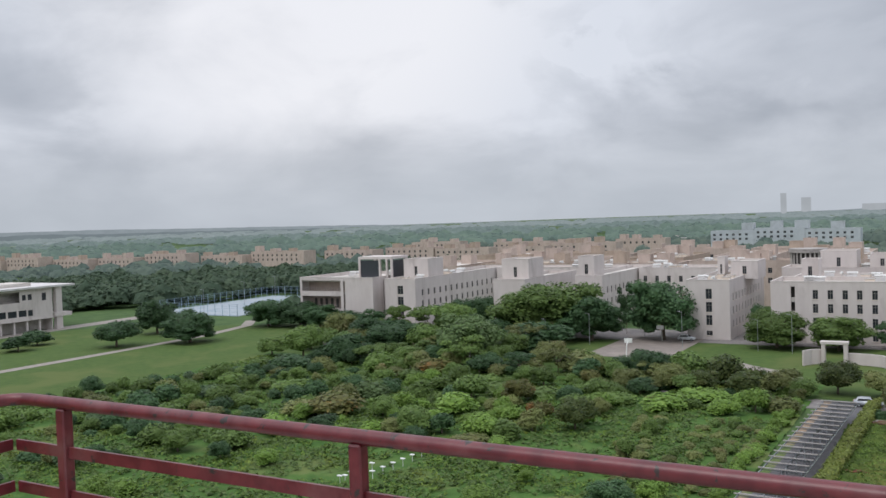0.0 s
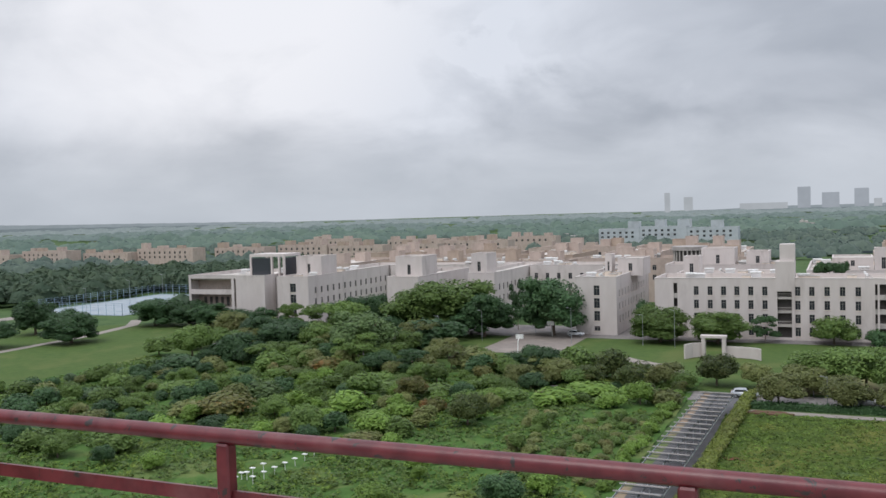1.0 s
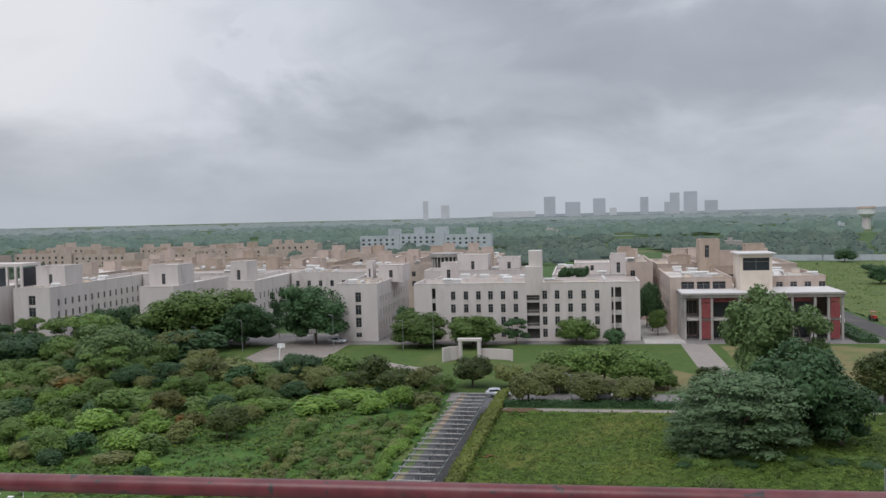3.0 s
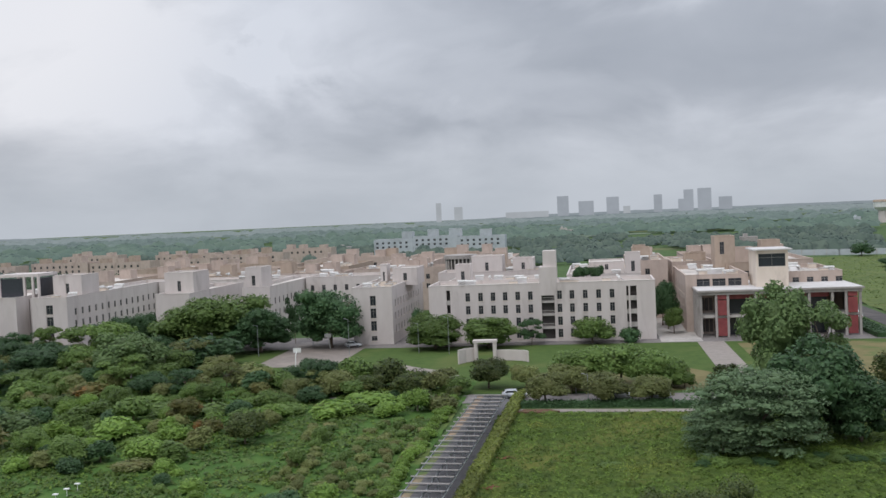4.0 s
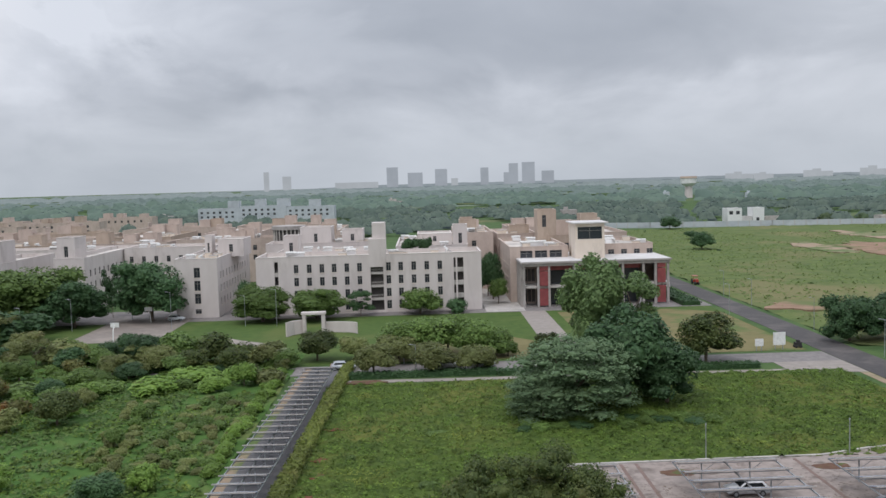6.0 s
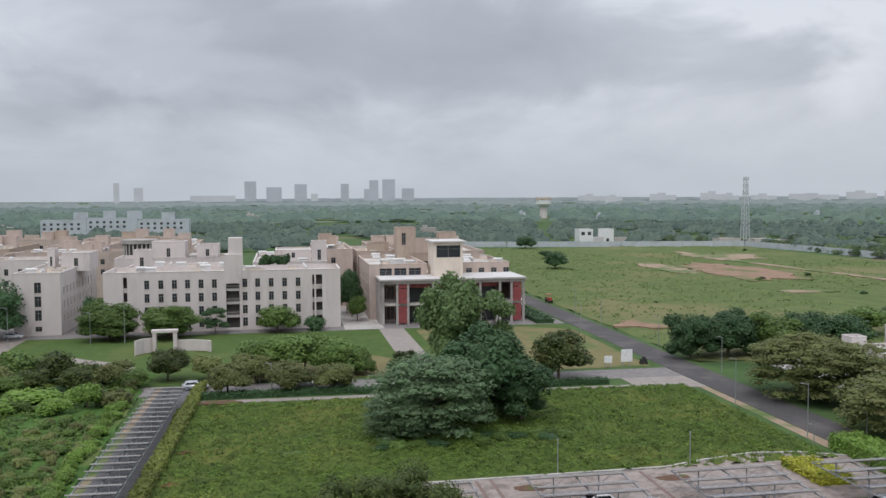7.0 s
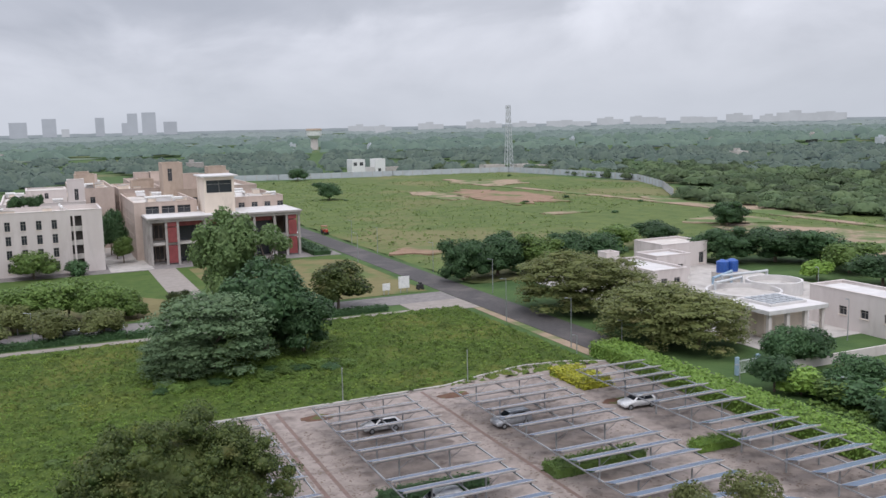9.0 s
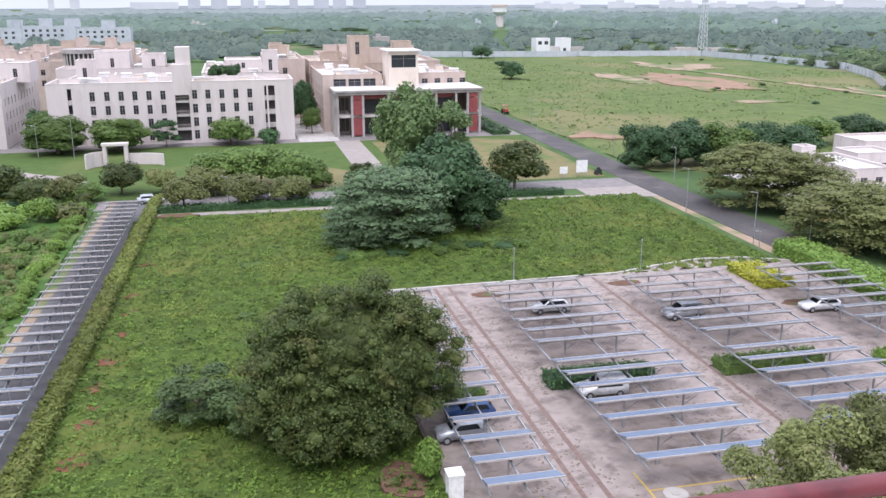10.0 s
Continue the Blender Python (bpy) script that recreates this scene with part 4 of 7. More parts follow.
for y in (20.5, 25, 29.5, 34, 38.5, 43):
    fhp("pillar", [(-0.7, -0.15, y, y + 0.55, 0, 3.9)], WHITE)
fhp("column", [(-1.0, 0.6, 49.0, 51.2, 0, 13.9)], WHITE, "tall free column under the roof slab")
fhp("terrace", [(-6, 1.0, 48.21, 54.4, 4.2, 5.4)], WHITE, "white parapet of a first-floor terrace")
fhp("dark_back_wall", [(-4.2, -4.0, 18.4, 47.6, 0, 13.8)], CONCRETE, "shaded back wall of the open floors")
for y0, y1, z0, z1 in panes:
    fhp("window", [(-0.25, -0.2, y0, y1, z0, z1)], GLASS)
for k in range(9):
    fhp("baluster", [(-0.2, -0.14, 20.4 + 2.0 * k, 20.46 + 2.0 * k, 9.9, 10.9)], FRAME)
fhp("handrail", [(-0.21, -0.13, 20, 36.4, 10.9, 10.96)], FRAME)


# ---- trees and shrubs ----
def sphere_points(rng, n, low=-0.35):
    v = rng.normal(size=(n * 3, 3))
    v /= np.linalg.norm(v, axis=1)[:, None]
    return v[v[:, 2] > low][:n]


def leaf_faces(rng, centre, normal, size, long=1.5):
    """Three-cornered sprigs at the centres, roughly facing the normals."""
    n = len(centre)
    nr = normal / np.linalg.norm(normal, axis=1)[:, None] * 0.75 + (0, 0, 0.45) + rng.normal(scale=0.42, size=(n, 3))
    nr /= np.linalg.norm(nr, axis=1)[:, None]
    t = np.cross(nr, rng.normal(size=(n, 3)))
    t /= np.linalg.norm(t, axis=1)[:, None]
    b = np.cross(nr, t)
    s = size * rng.uniform(0.55, 1.25, size=(n, 1))
    v = np.stack([centre + t * s * long * 0.6 - nr * s * 0.12, centre - t * s * long * 0.4 + b * s * 0.5, centre - t * s * long * 0.4 - b * s * 0.5], 1)
    return v.reshape(-1, 3), np.arange(3 * n).reshape(n, 3)


def lump(rng, centre, radius, n=10, m=6):
    """A low uneven ball."""
    vs, fs = [], []
    ph = rng.uniform(0, 6, 3)
    for j in range(m + 1):
        e = math.pi * (j / m - 0.5)
        for i in range(n):
            a = 2 * math.pi * i / n
            d = np.array((math.cos(e) * math.cos(a), math.cos(e) * math.sin(a), math.sin(e)))
            k = 1 + 0.12 * math.sin(3 * a + ph[0]) * math.cos(2 * e + ph[1])
            vs.append(centre + radius * d * k)
    for j in range(m):
        for i in range(n):
            a, b, c, d = j * n + i, j * n + (i + 1) % n, (j + 1) * n + (i + 1) % n, (j + 1) * n + i
            if j > 0:
                fs.append((a, b, c))
            if j < m - 1:
                fs.append((a, c, d))
    return np.array(vs), np.array(fs)


def crown(seed, blobs, n, size, core=0.72, low=-0.35, long=1.5, rag=(0.74, 0.36)):
    """A crown of sprigs over several uneven masses with dark hollows between."""
    rng = np.random.default_rng(seed)
    vs, fs, off = [], [], 0
    area = np.array([b[3] * b[4] + b[4] * b[5] + b[3] * b[5] for b in blobs])
    for b, share in zip(blobs, area / area.sum()):
        c, r = np.array(b[:3]), np.array(b[3:6])
        d = sphere_points(rng, max(8, int(n * share)), low)
        ragged = rag[0] + rag[1] * rng.random(len(d)) ** 0.8
        v, f = leaf_faces(rng, c + d * r * ragged[:, None], d / r * r.mean(), size, long)
        vs.append(v), fs.append(f + off)
        off += len(v)
        if core:
            v, f = lump(rng, c, r * core, 6, 4)
            vs.append(v), fs.append(f + off)
            off += len(v)
    return np.concatenate(vs), np.concatenate(fs)


def blobs_round(seed, k, spread=0.26, r=(0.15, 0.24), z=(0.26, 0.8), flat=0.95):
    """Masses for a crown one wide and one high."""
    rng = random.Random(seed)
    out = [(0, 0, 0.52, 0.38, 0.38, 0.36)]
    for i in range(k):
        a = 2 * math.pi * (i + rng.random() * 0.7) / k * 2.4
        d = spread * (0.55 + 0.6 * rng.random())
        q = rng.uniform(*r)
        out.append((d * math.cos(a), d * math.sin(a), rng.uniform(*z), q, q, q * flat))
    return out


def trunk_mesh(seed, stem, spread, top, r, limbs=5):
    rng = random.Random(seed)
    bm = bmesh.new()
    tube(bm, (0, 0, -0.03), (0.01, 0.01, stem), r, r * 0.75, 7)
    for i in range(limbs):
        a = 2 * math.pi * (i + rng.random() * 0.5) / limbs
        mid = (spread * 0.5 * math.cos(a), spread * 0.5 * math.sin(a), stem + (top - stem) * 0.5)
        tube(bm, (0.01, 0.01, stem - 0.02), mid, r * 0.6, r * 0.4, 5, False)
        tube(bm, mid, (spread * math.cos(a + 0.3), spread * math.sin(a + 0.3), top), r * 0.4, r * 0.12, 5, False)
    return mesh_of("trunk", bm, BARK)


def tiers(seed):
    """Flat sprays in drooping tiers under a domed top."""
    rng = random.Random(seed)
    out = []
    for i in range(46):
        a, d = 2.39996 * i, 0.43 * math.sqrt((i + 0.5) / 46)
        dome = 0.90 - 1.7 * d * d
        for z in (dome, dome - rng.uniform(0.16, 0.26)) + ((dome - 0.42,) if d > 0.28 else ()):
            q = rng.uniform(0.085, 0.135)
            k = 1.06 if z == dome else 1.0
            out.append((d * k * math.cos(a) + rng.uniform(-0.03, 0.03), d * k * math.sin(a) + rng.uniform(-0.03, 0.03), max(0.1, z + rng.uniform(-0.09, 0.07)), q * 1.15, q * 1.15, q * 0.62))
    return out


KINDS = {
    # kind: (masses, sprigs, sprig size, core, trunk)
    "shrub": (lambda s: [(0, 0, 0.42, 0.36, 0.36, 0.42)] + [(x, y, z * 0.62, q * 1.15, q * 1.15, q * 1.3) for x, y, z, q, _, _ in blobs_round(s, 6, 0.3)[1:]], 1050, 0.072, 0.78, (0.25, 0.2, 0.5, 0.02)),
    "small_tree": (lambda s: blobs_round(s, 7), 1300, 0.066, 0.72, (0.4, 0.22, 0.7, 0.022)),
    "tree": (lambda s: blobs_round(s, 11, 0.3, (0.13, 0.22)), 3000, 0.038, 0.73, (0.36, 0.26, 0.72, 0.024)),
    "large_tree": (lambda s: blobs_round(s, 24, 0.33, (0.11, 0.18), (0.2, 0.86)), 6500, 0.033, 0.75, (0.3, 0.28, 0.74, 0.028)),
    "airy_tree": (lambda s: [(x, y, z, q, q, q * 0.8) for x, y, z, q, _, _ in blobs_round(s, 16, 0.34, (0.11, 0.17), (0.26, 0.88))[1:]], 3800, 0.036, 0.55, (0.4, 0.3, 0.8, 0.016)),
    "spreading_tree": (tiers, 16000, 0.0185, 0.45, (0.3, 0.34, 0.78, 0.022)),
    "fine_tree": (lambda s: [(x, y, z, q, q, q * 0.9) for x, y, z, q, _, _ in blobs_round(s, 30, 0.36, (0.08, 0.14), (0.3, 0.9))[1:]], 15000, 0.018, 0.3, (0.4, 0.3, 0.8, 0.016)),
    "bush_ball": (lambda s: [(0, 0, 0.5, 0.45, 0.45, 0.47)], 900, 0.085, 0.85, (0.2, 0.1, 0.4, 0.02)),
}
templates = {}
tree_words = {"shrub": ("shrub", "shrub"), "small_tree": ("small_tree", "tree"), "tree": ("tree", "tree"), "large_tree": ("large_tree", "tree"), "airy_tree": ("airy_tree", "tree"), "spreading_tree": ("spreading_tree", "tree"), "bush_ball": ("bush", "bush"), "fine_tree": ("feathery_tree", "tree")}
leaf_words = {}
for m_, w_ in ((LEAF_BRIGHT, "bright green"), (LEAF_MID, "mid-green"), (LEAF_DARK, "dark green"), (LEAF_OLIVE, "olive-green"), (LEAF_BROWN, "brown-tipped green"), (LEAF_BLUE, "blue-green feathery"), (LEAF_RUST, "rust-flowered"), (LEAF_YELLOW, "yellow-green"), (LEAF_HEDGE, "yellowish green"), (LEAF_WOODS, "dull green"), (LEAF_WEED, "grass-green"), (LEAF_PALE, "pale green")):
    leaf_words[m_.name] = w_


def plant(kind, x, y, w, h, mat, seed=0, z=0.0, label="", group=""):
    """A tree or shrub w wide and h high standing at x, y."""
    variant = seed % 3
    if kind not in ('shrub', 'bush_ball', 'fine_tree'):
        w, h = w * 1.15, h * 1.04
    key = (kind, variant, mat.name)
    turn = Matrix.Translation((x, y, z)) @ Matrix.Rotation(seed * 2.39996, 4, "Z") @ Matrix.Diagonal((w, w, h, 1))
    text = label or f"{leaf_words[mat.name]} leafy {tree_words[kind][0].replace('_', ' ')} on weedy ground"
    if key in templates:
        sx, sy, sz = templates[key].scale
        ob = copy_thing(templates[key], turn @ Matrix.Diagonal((1 / sx, 1 / sy, 1 / sz, 1)))
    else:
        masses, n, size, core, (stem, spread, top_, r) = KINDS[kind]
        s = 17 * variant + len(kind)
        ob = thing(tree_words[kind][0], text, tree_words[kind][1])
        v, f = crown(s, masses(s), n, size, core)
        part("crown", arrays_mesh("crown", v, f, mat), None, ob)
        part("trunk", trunk_mesh(s, stem, spread, top_, r), None, ob)
        ob.matrix_basis = turn
        templates[key] = ob
    ob["label"] = text
    if group:
        ob["group"] = group
    return ob


# the big dense tree in the meadow: masses of round leaf rosettes
def big_tree():
    rng = random.Random(3)
    ob = thing("large_tree", "broad dense tree with brown-tipped leaf clusters in the meadow", "tree", (6.6, 64.0, 0))
    masses = [(0.3, 0, 6.6, 6.6, 5.8, 5.6), (-2.4, -1.0, 4.6, 5.2, 5.0, 4.6), (3.2, 0.4, 5.4, 5.6, 5.2, 5.4), (-1.0, -2.4, 3.0, 5.6, 4.6, 3.2)]
    nrng = np.random.default_rng(12)
    d = sphere_points(nrng, 760, -0.5)
    # every cluster is a small ball of leaves seated on the outer shape
    clusters = []
    for k, v in enumerate(d):
        c = masses[k % 4]
        q = 0.62 + 0.6 * rng.random()
        s = 0.78 + 0.30 * rng.random()
        clusters.append((c[0] + v[0] * c[3] * s, c[1] + v[1] * c[4] * s, max(0.9, c[2] + v[2] * c[5] * s), q, q, q * 0.9))
    vs, fs = crown(5, clusters, 100000, 0.16, 0.5, -0.15, 1.2, (0.72, 0.34))
    off = len(vs)
    for c in masses:
        v, f = lump(nrng, np.array(c[:3]), np.array(c[3:]) * 0.66, 20, 12)
        vs, fs = np.concatenate([vs, v]), np.concatenate([fs, f + off])
        off = len(vs)
    part("crown", arrays_mesh("crown", vs, fs, LEAF_BROWN), None, ob)
    bm = bmesh.new()
    tube(bm, (0, 0, -0.2), (0.2, 0, 4), 0.5, 0.35, 9)
    for a in range(6):
        tube(bm, (0.2, 0, 3.0), (3.4 * math.cos(a), 3.4 * math.sin(a), 7.0), 0.22, 0.08, 6)
    part("trunk", bm, BARK, ob)


big_tree()
plant("airy_tree", -4.4, 69.5, 6.4, 3.8, LEAF_PALE, 1, label="grey-green feathery shrub beside the big tree")
plant("airy_tree", -0.8, 66.5, 5.6, 4.8, LEAF_PALE, 2, label="green shrub at the foot of the big tree")
plant("bush_ball", 11.4, 55.8, 2.0, 3.4, LEAF_BRIGHT, 1, label="clipped bright green upright bush by the car park")
# large trees across the meadow
plant("large_tree", 28.6, 127, 13.0, 13.6, LEAF_DARK, 0, label="tall dark green dense tree in the meadow")
plant("large_tree", 33.5, 124.5, 9.5, 9.5, LEAF_DARK, 1, label="dark green tree beside the tall one")
plant("spreading_tree", 20.0, 120.5, 14.0, 10.6, LEAF_BLUE, 1, label="blue-green feathery tree with drooping tiers")
plant("spreading_tree", 15.2, 118.5, 8.6, 6.2, LEAF_BLUE, 2, label="blue-green feathery tree, lower tiers")
for n in range(18):
    plant("shrub", 12 + 26 * (n * 0.618 % 1), 112.5 + 5.5 * (n * 0.414 % 1), 2.6 + 0.4 * (n % 4), 0.9 + 0.2 * (n % 3), LEAF_MID if n % 3 else LEAF_DARK, n, label="low dark green creeper under the large trees", group="creepers")
plant("large_tree", 31.0, 165, 12.6, 18.0, LEAF_PALE, 0, label="tall airy green tree before the red-panelled building")
plant("airy_tree", 36.5, 161, 11.0, 14.0, LEAF_PALE, 1, label="green tree before the red-panelled building")
plant("tree", 47.1, 150.5, 10.7, 8.7, LEAF_BROWN, 0, label="rounded brownish tree by the footpath")
for n, (x, y, w, h, k, mt) in enumerate((
        (-9.1, 149.0, 7.2, 5.4, "tree", LEAF_OLIVE), (0.5, 163, 10.5, 7.8, "tree", LEAF_MID), (8.9, 160.5, 8.6, 7.6, "tree", LEAF_MID), (0.7, 149.0, 8.0, 5.2, "tree", LEAF_OLIVE), (-4.5, 164, 9.0, 7.0, "tree", LEAF_MID), (8.2, 149.2, 7.0, 5.0, "tree", LEAF_OLIVE), (-5.0, 158, 8.0, 5.2, "tree", LEAF_OLIVE), (3.8, 166, 9.0, 7.4, "tree", LEAF_MID), (12.5, 163, 7, 5.6, "tree", LEAF_MID), (22, 161, 5, 4.4, "tree", LEAF_BROWN),
        (-20.1, 163, 7.6, 5.6, "tree", LEAF_BROWN), (-38.6, 212, 12.9, 8.8, "large_tree", LEAF_MID), (-25.7, 212, 13.0, 7.8, "large_tree", LEAF_MID), (-15.8, 216, 6.1, 6.0, "airy_tree", LEAF_DARK), (-1.4, 216, 10.0, 6.8, "tree", LEAF_MID), (7.0, 217, 6.0, 4.2, "shrub", LEAF_DARK), (-44, 222, 5, 9, "tree", LEAF_DARK),
        (-66.1, 217.5, 17.3, 15.3, "large_tree", LEAF_DARK), (-100.8, 212, 18, 13.2, "large_tree", LEAF_MID), (-92.4, 214, 20, 15.4, "large_tree", LEAF_MID), (-82.6, 212, 14.5, 11.6, "large_tree", LEAF_DARK), (-111.4, 192, 14, 10.4, "airy_tree", LEAF_MID), (-119, 196, 13, 9.4, "airy_tree", LEAF_MID), (-78.4, 226, 4.5, 13.4, "airy_tree", LEAF_DARK),
        (17.8, 238, 5.8, 13.2, "tree", LEAF_DARK), (18.6, 230, 5.2, 6.8, "tree", LEAF_MID), (17, 246, 6, 12, "tree", LEAF_DARK), (-53.3, 166, 7.4, 5.8, "tree", LEAF_DARK), (-45.8, 165, 7.8, 6.2, "small_tree", LEAF_MID), (-39.0, 165, 7.2, 6.0, "small_tree", LEAF_BROWN), (-33.5, 163, 7, 4.6, "shrub", LEAF_BROWN),
        (-201.1, 165, 12.5, 7.2, "tree", LEAF_DARK), (-186.8, 178, 14.1, 9.0, "large_tree", LEAF_DARK), (-213.0, 190, 12.1, 10.6, "large_tree", LEAF_DARK), (-190.3, 214, 15, 8.8, "large_tree", LEAF_DARK), (-179, 216, 13, 8.2, "large_tree", LEAF_DARK), (-169.7, 214, 13.1, 7.4, "large_tree", LEAF_DARK), (-157.7, 214, 11.3, 5.6, "tree", LEAF_DARK), (-148, 214, 9, 6.4, "airy_tree", LEAF_DARK), (-141, 213, 7, 7.5, "airy_tree", LEAF_MID),
        (-122.3, 181, 13.1, 7.4, "large_tree", LEAF_DARK), (-131, 185, 12, 8.0, "large_tree", LEAF_DARK), (-128, 222, 12, 8.5, "large_tree", LEAF_DARK), (-120, 224, 10, 10, "large_tree", LEAF_DARK), (-228, 160, 8, 4.6, "small_tree", LEAF_DARK), (-222, 150, 8.5, 4.4, "small_tree", LEAF_DARK),
        (78.6, 165, 9.4, 9.4, "large_tree", LEAF_DARK), (87, 166, 12, 9.2, "large_tree", LEAF_DARK), (96, 166, 12.5, 8.8, "large_tree", LEAF_MID), (106, 170, 11, 7.8, "tree", LEAF_DARK), (116, 171, 11, 7.4, "tree", LEAF_DARK), (130, 184, 12, 6.6, "tree", LEAF_MID), (142.4, 185, 12, 6.4, "tree", LEAF_DARK), (124, 180, 10, 4.4, "shrub", LEAF_BRIGHT),
        (138, 156, 13, 8.2, "large_tree", LEAF_DARK), (147.9, 150, 14, 8.2, "large_tree", LEAF_DARK), (154, 143, 13, 7.6, "large_tree", LEAF_DARK), (150, 132, 12, 6.6, "tree", LEAF_MID), (143, 118, 12, 6.4, "tree", LEAF_DARK), (147, 106, 13, 6.4, "tree", LEAF_DARK), (152, 96, 12, 6, "tree", LEAF_MID), (138, 129, 6, 4.4, "small_tree", LEAF_BRIGHT),
        (81.4, 130, 15, 10.2, "spreading_tree", LEAF_OLIVE), (84.5, 124, 14, 9.6, "spreading_tree", LEAF_OLIVE), (80.4, 105, 14.5, 8.6, "spreading_tree", LEAF_OLIVE), (83.0, 98.5, 12, 8.0, "spreading_tree", LEAF_OLIVE), (91, 116, 10, 5.6, "tree", LEAF_DARK),
        (86.0, 85.6, 6.4, 5.6, "tree", LEAF_DARK), (90.5, 85.4, 6.4, 5.2, "tree", LEAF_DARK), (112.5, 82, 6, 5.2, "tree", LEAF_DARK), (118, 80, 7, 4.6, "tree", LEAF_DARK),
        (115.1, 372, 10.7, 8.2, "tree", LEAF_DARK), (185, 206, 11.0, 7.8, "large_tree", LEAF_DARK), (128, 430, 7, 4.5, "small_tree", LEAF_DARK), (140, 512, 12, 8, "tree", LEAF_DARK),
        (27.0, 38.0, 9.0, 9.2, "fine_tree", LEAF_OLIVE), (32.0, 39.5, 9.5, 9.8, "fine_tree", LEAF_OLIVE), (37.5, 41.5, 9.5, 10.2, "fine_tree", LEAF_OLIVE), (22.6, 37.0, 7.5, 8.0, "fine_tree", LEAF_OLIVE))):
    plant(k, x, y, w, h, mt, n)
for n, (x, y, w) in enumerate(((-4.5, 238, 3.2), (-2.4, 239, 3.6), (-0.2, 238, 3.0), (1.0, 240, 2.4))):
    plant("small_tree", x, y, w, 3.8, LEAF_DARK, n, 13.35, "dark green potted tree on the roof terrace", "roof garden")

# the thicket: shrubs and small trees, thinning towards the grass near the camera
rng = random.Random(21)
marked = ((-96, 157, 9.3, 3.7, LEAF_RUST), (-91, 118, 11.0, 4.7, LEAF_RUST), (-62, 158, 4.0, 2.9, LEAF_RUST), (-73, 126, 8.5, 4.1, LEAF_BRIGHT), (-62, 115, 6.7, 4.0, LEAF_BRIGHT), (-43, 141, 8.6, 3.2, LEAF_BRIGHT), (-38, 149, 9.5, 2.8, LEAF_BRIGHT), (-32, 149, 5.4, 2.6, LEAF_BRIGHT), (-93, 131, 8.1, 4.0, LEAF_PALE), (-61, 110, 5.9, 1.9, LEAF_OLIVE), (-51, 123, 6.3, 4.9, LEAF_BROWN), (-72, 112, 5.7, 4.5, LEAF_MID), (-58, 114, 4.5, 3.0, LEAF_MID), (-39, 111, 2.3, 3.0, LEAF_MID), (-40, 124, 2.3, 2.7, LEAF_MID), (-69, 170, 10.6, 5.2, LEAF_OLIVE), (-61, 165, 7.5, 4.4, LEAF_MID), (-77, 164, 6.3, 3.6, LEAF_OLIVE), (-80, 180, 6.9, 4.6, LEAF_OLIVE), (-51, 164, 7.3, 5.7, LEAF_DARK), (-46, 164, 4.6, 5.7, LEAF_MID), (-38, 163, 4.6, 5.1, LEAF_BROWN), (-42, 166, 4.0, 4.0, LEAF_BROWN), (-125, 184, 12.0, 5.9, LEAF_DARK), (-128, 168, 13.0, 4.9, LEAF_DARK), (-129, 152, 11.5, 4.0, LEAF_DARK), (-109, 157, 8.1, 4.8, LEAF_MID), (-96, 172, 14.4, 11.1, LEAF_PALE), (-89, 191, 16.1, 8.3, LEAF_DARK), (-97, 116, 7.1, 3.1, LEAF_OLIVE), (-103, 139, 8.1, 2.9, LEAF_MID), (-112, 131, 8.0, 2.9, LEAF_MID), (-74, 144, 8.8, 2.4, LEAF_MID), (-65, 143, 7.3, 2.4, LEAF_MID), (-51, 142, 6.5, 2.5, LEAF_MID))
for n, (x, y, w, h, mt) in enumerate(marked):
    plant("shrub" if h < 0.62 * w else "small_tree" if w < 5 else "tree" if w < 9 else "large_tree", x, y, w, h, mt, n, group="thicket plants")
spots = [(x, y, w) for x, y, w, h, mt in marked]
tries = 0
while len(spots) < 300 and tries < 9000:
    tries += 1
    x, y = rng.uniform(-148, -24.5), rng.uniform(62, 163)
    dense = min(1.0, max(0.07, (y - 86) / 42 + max(0.0, (-x - 78) / 90)))
    if -50 < x and 98 < y < 140 and x + 0.25 * (y - 98) > -47:
        continue
    if -78 < x < -56 and 78 < y < 108:
        continue
    if -160 < x < -120 and y > 110 and x < -150 + (y - 110) * 0.35:
        continue
    if rng.random() > dense:
        continue
    w = rng.choice((2.4, 3.4, 4.4, 5.4)) * rng.uniform(0.85, 1.2)
    if any((x - a) ** 2 + (y - b) ** 2 < (0.36 * (w + c)) ** 2 for a, b, c in spots):
        continue
    spots.append((x, y, w))
for n, (x, y, w) in enumerate(spots[len(marked):]):
    r = rng.random()
    if y > 148:
        mt = LEAF_DARK if r < 0.35 else LEAF_OLIVE if r < 0.6 else LEAF_MID if r < 0.9 else LEAF_BROWN
    elif x < -95:
        mt = LEAF_DARK if r < 0.45 else LEAF_MID if r < 0.8 else LEAF_BLUE if r < 0.88 else LEAF_OLIVE
    else:
        mt = LEAF_BRIGHT if r < 0.35 else LEAF_MID if r < 0.68 else LEAF_OLIVE if r < 0.8 else LEAF_DARK if r < 0.93 else LEAF_RUST
    kind = "shrub" if rng.random() < 0.55 else rng.choice(("small_tree", "tree", "tree"))
    h = w * (rng.uniform(0.5, 0.72) if kind == "shrub" else rng.uniform(0.7, 0.95))
    if kind != "shrub" and w > 5:
        h *= 0.85
    plant(kind, x, y, w, h, mt, n, group="thicket plants")
rng = random.Random(31)
grove = []
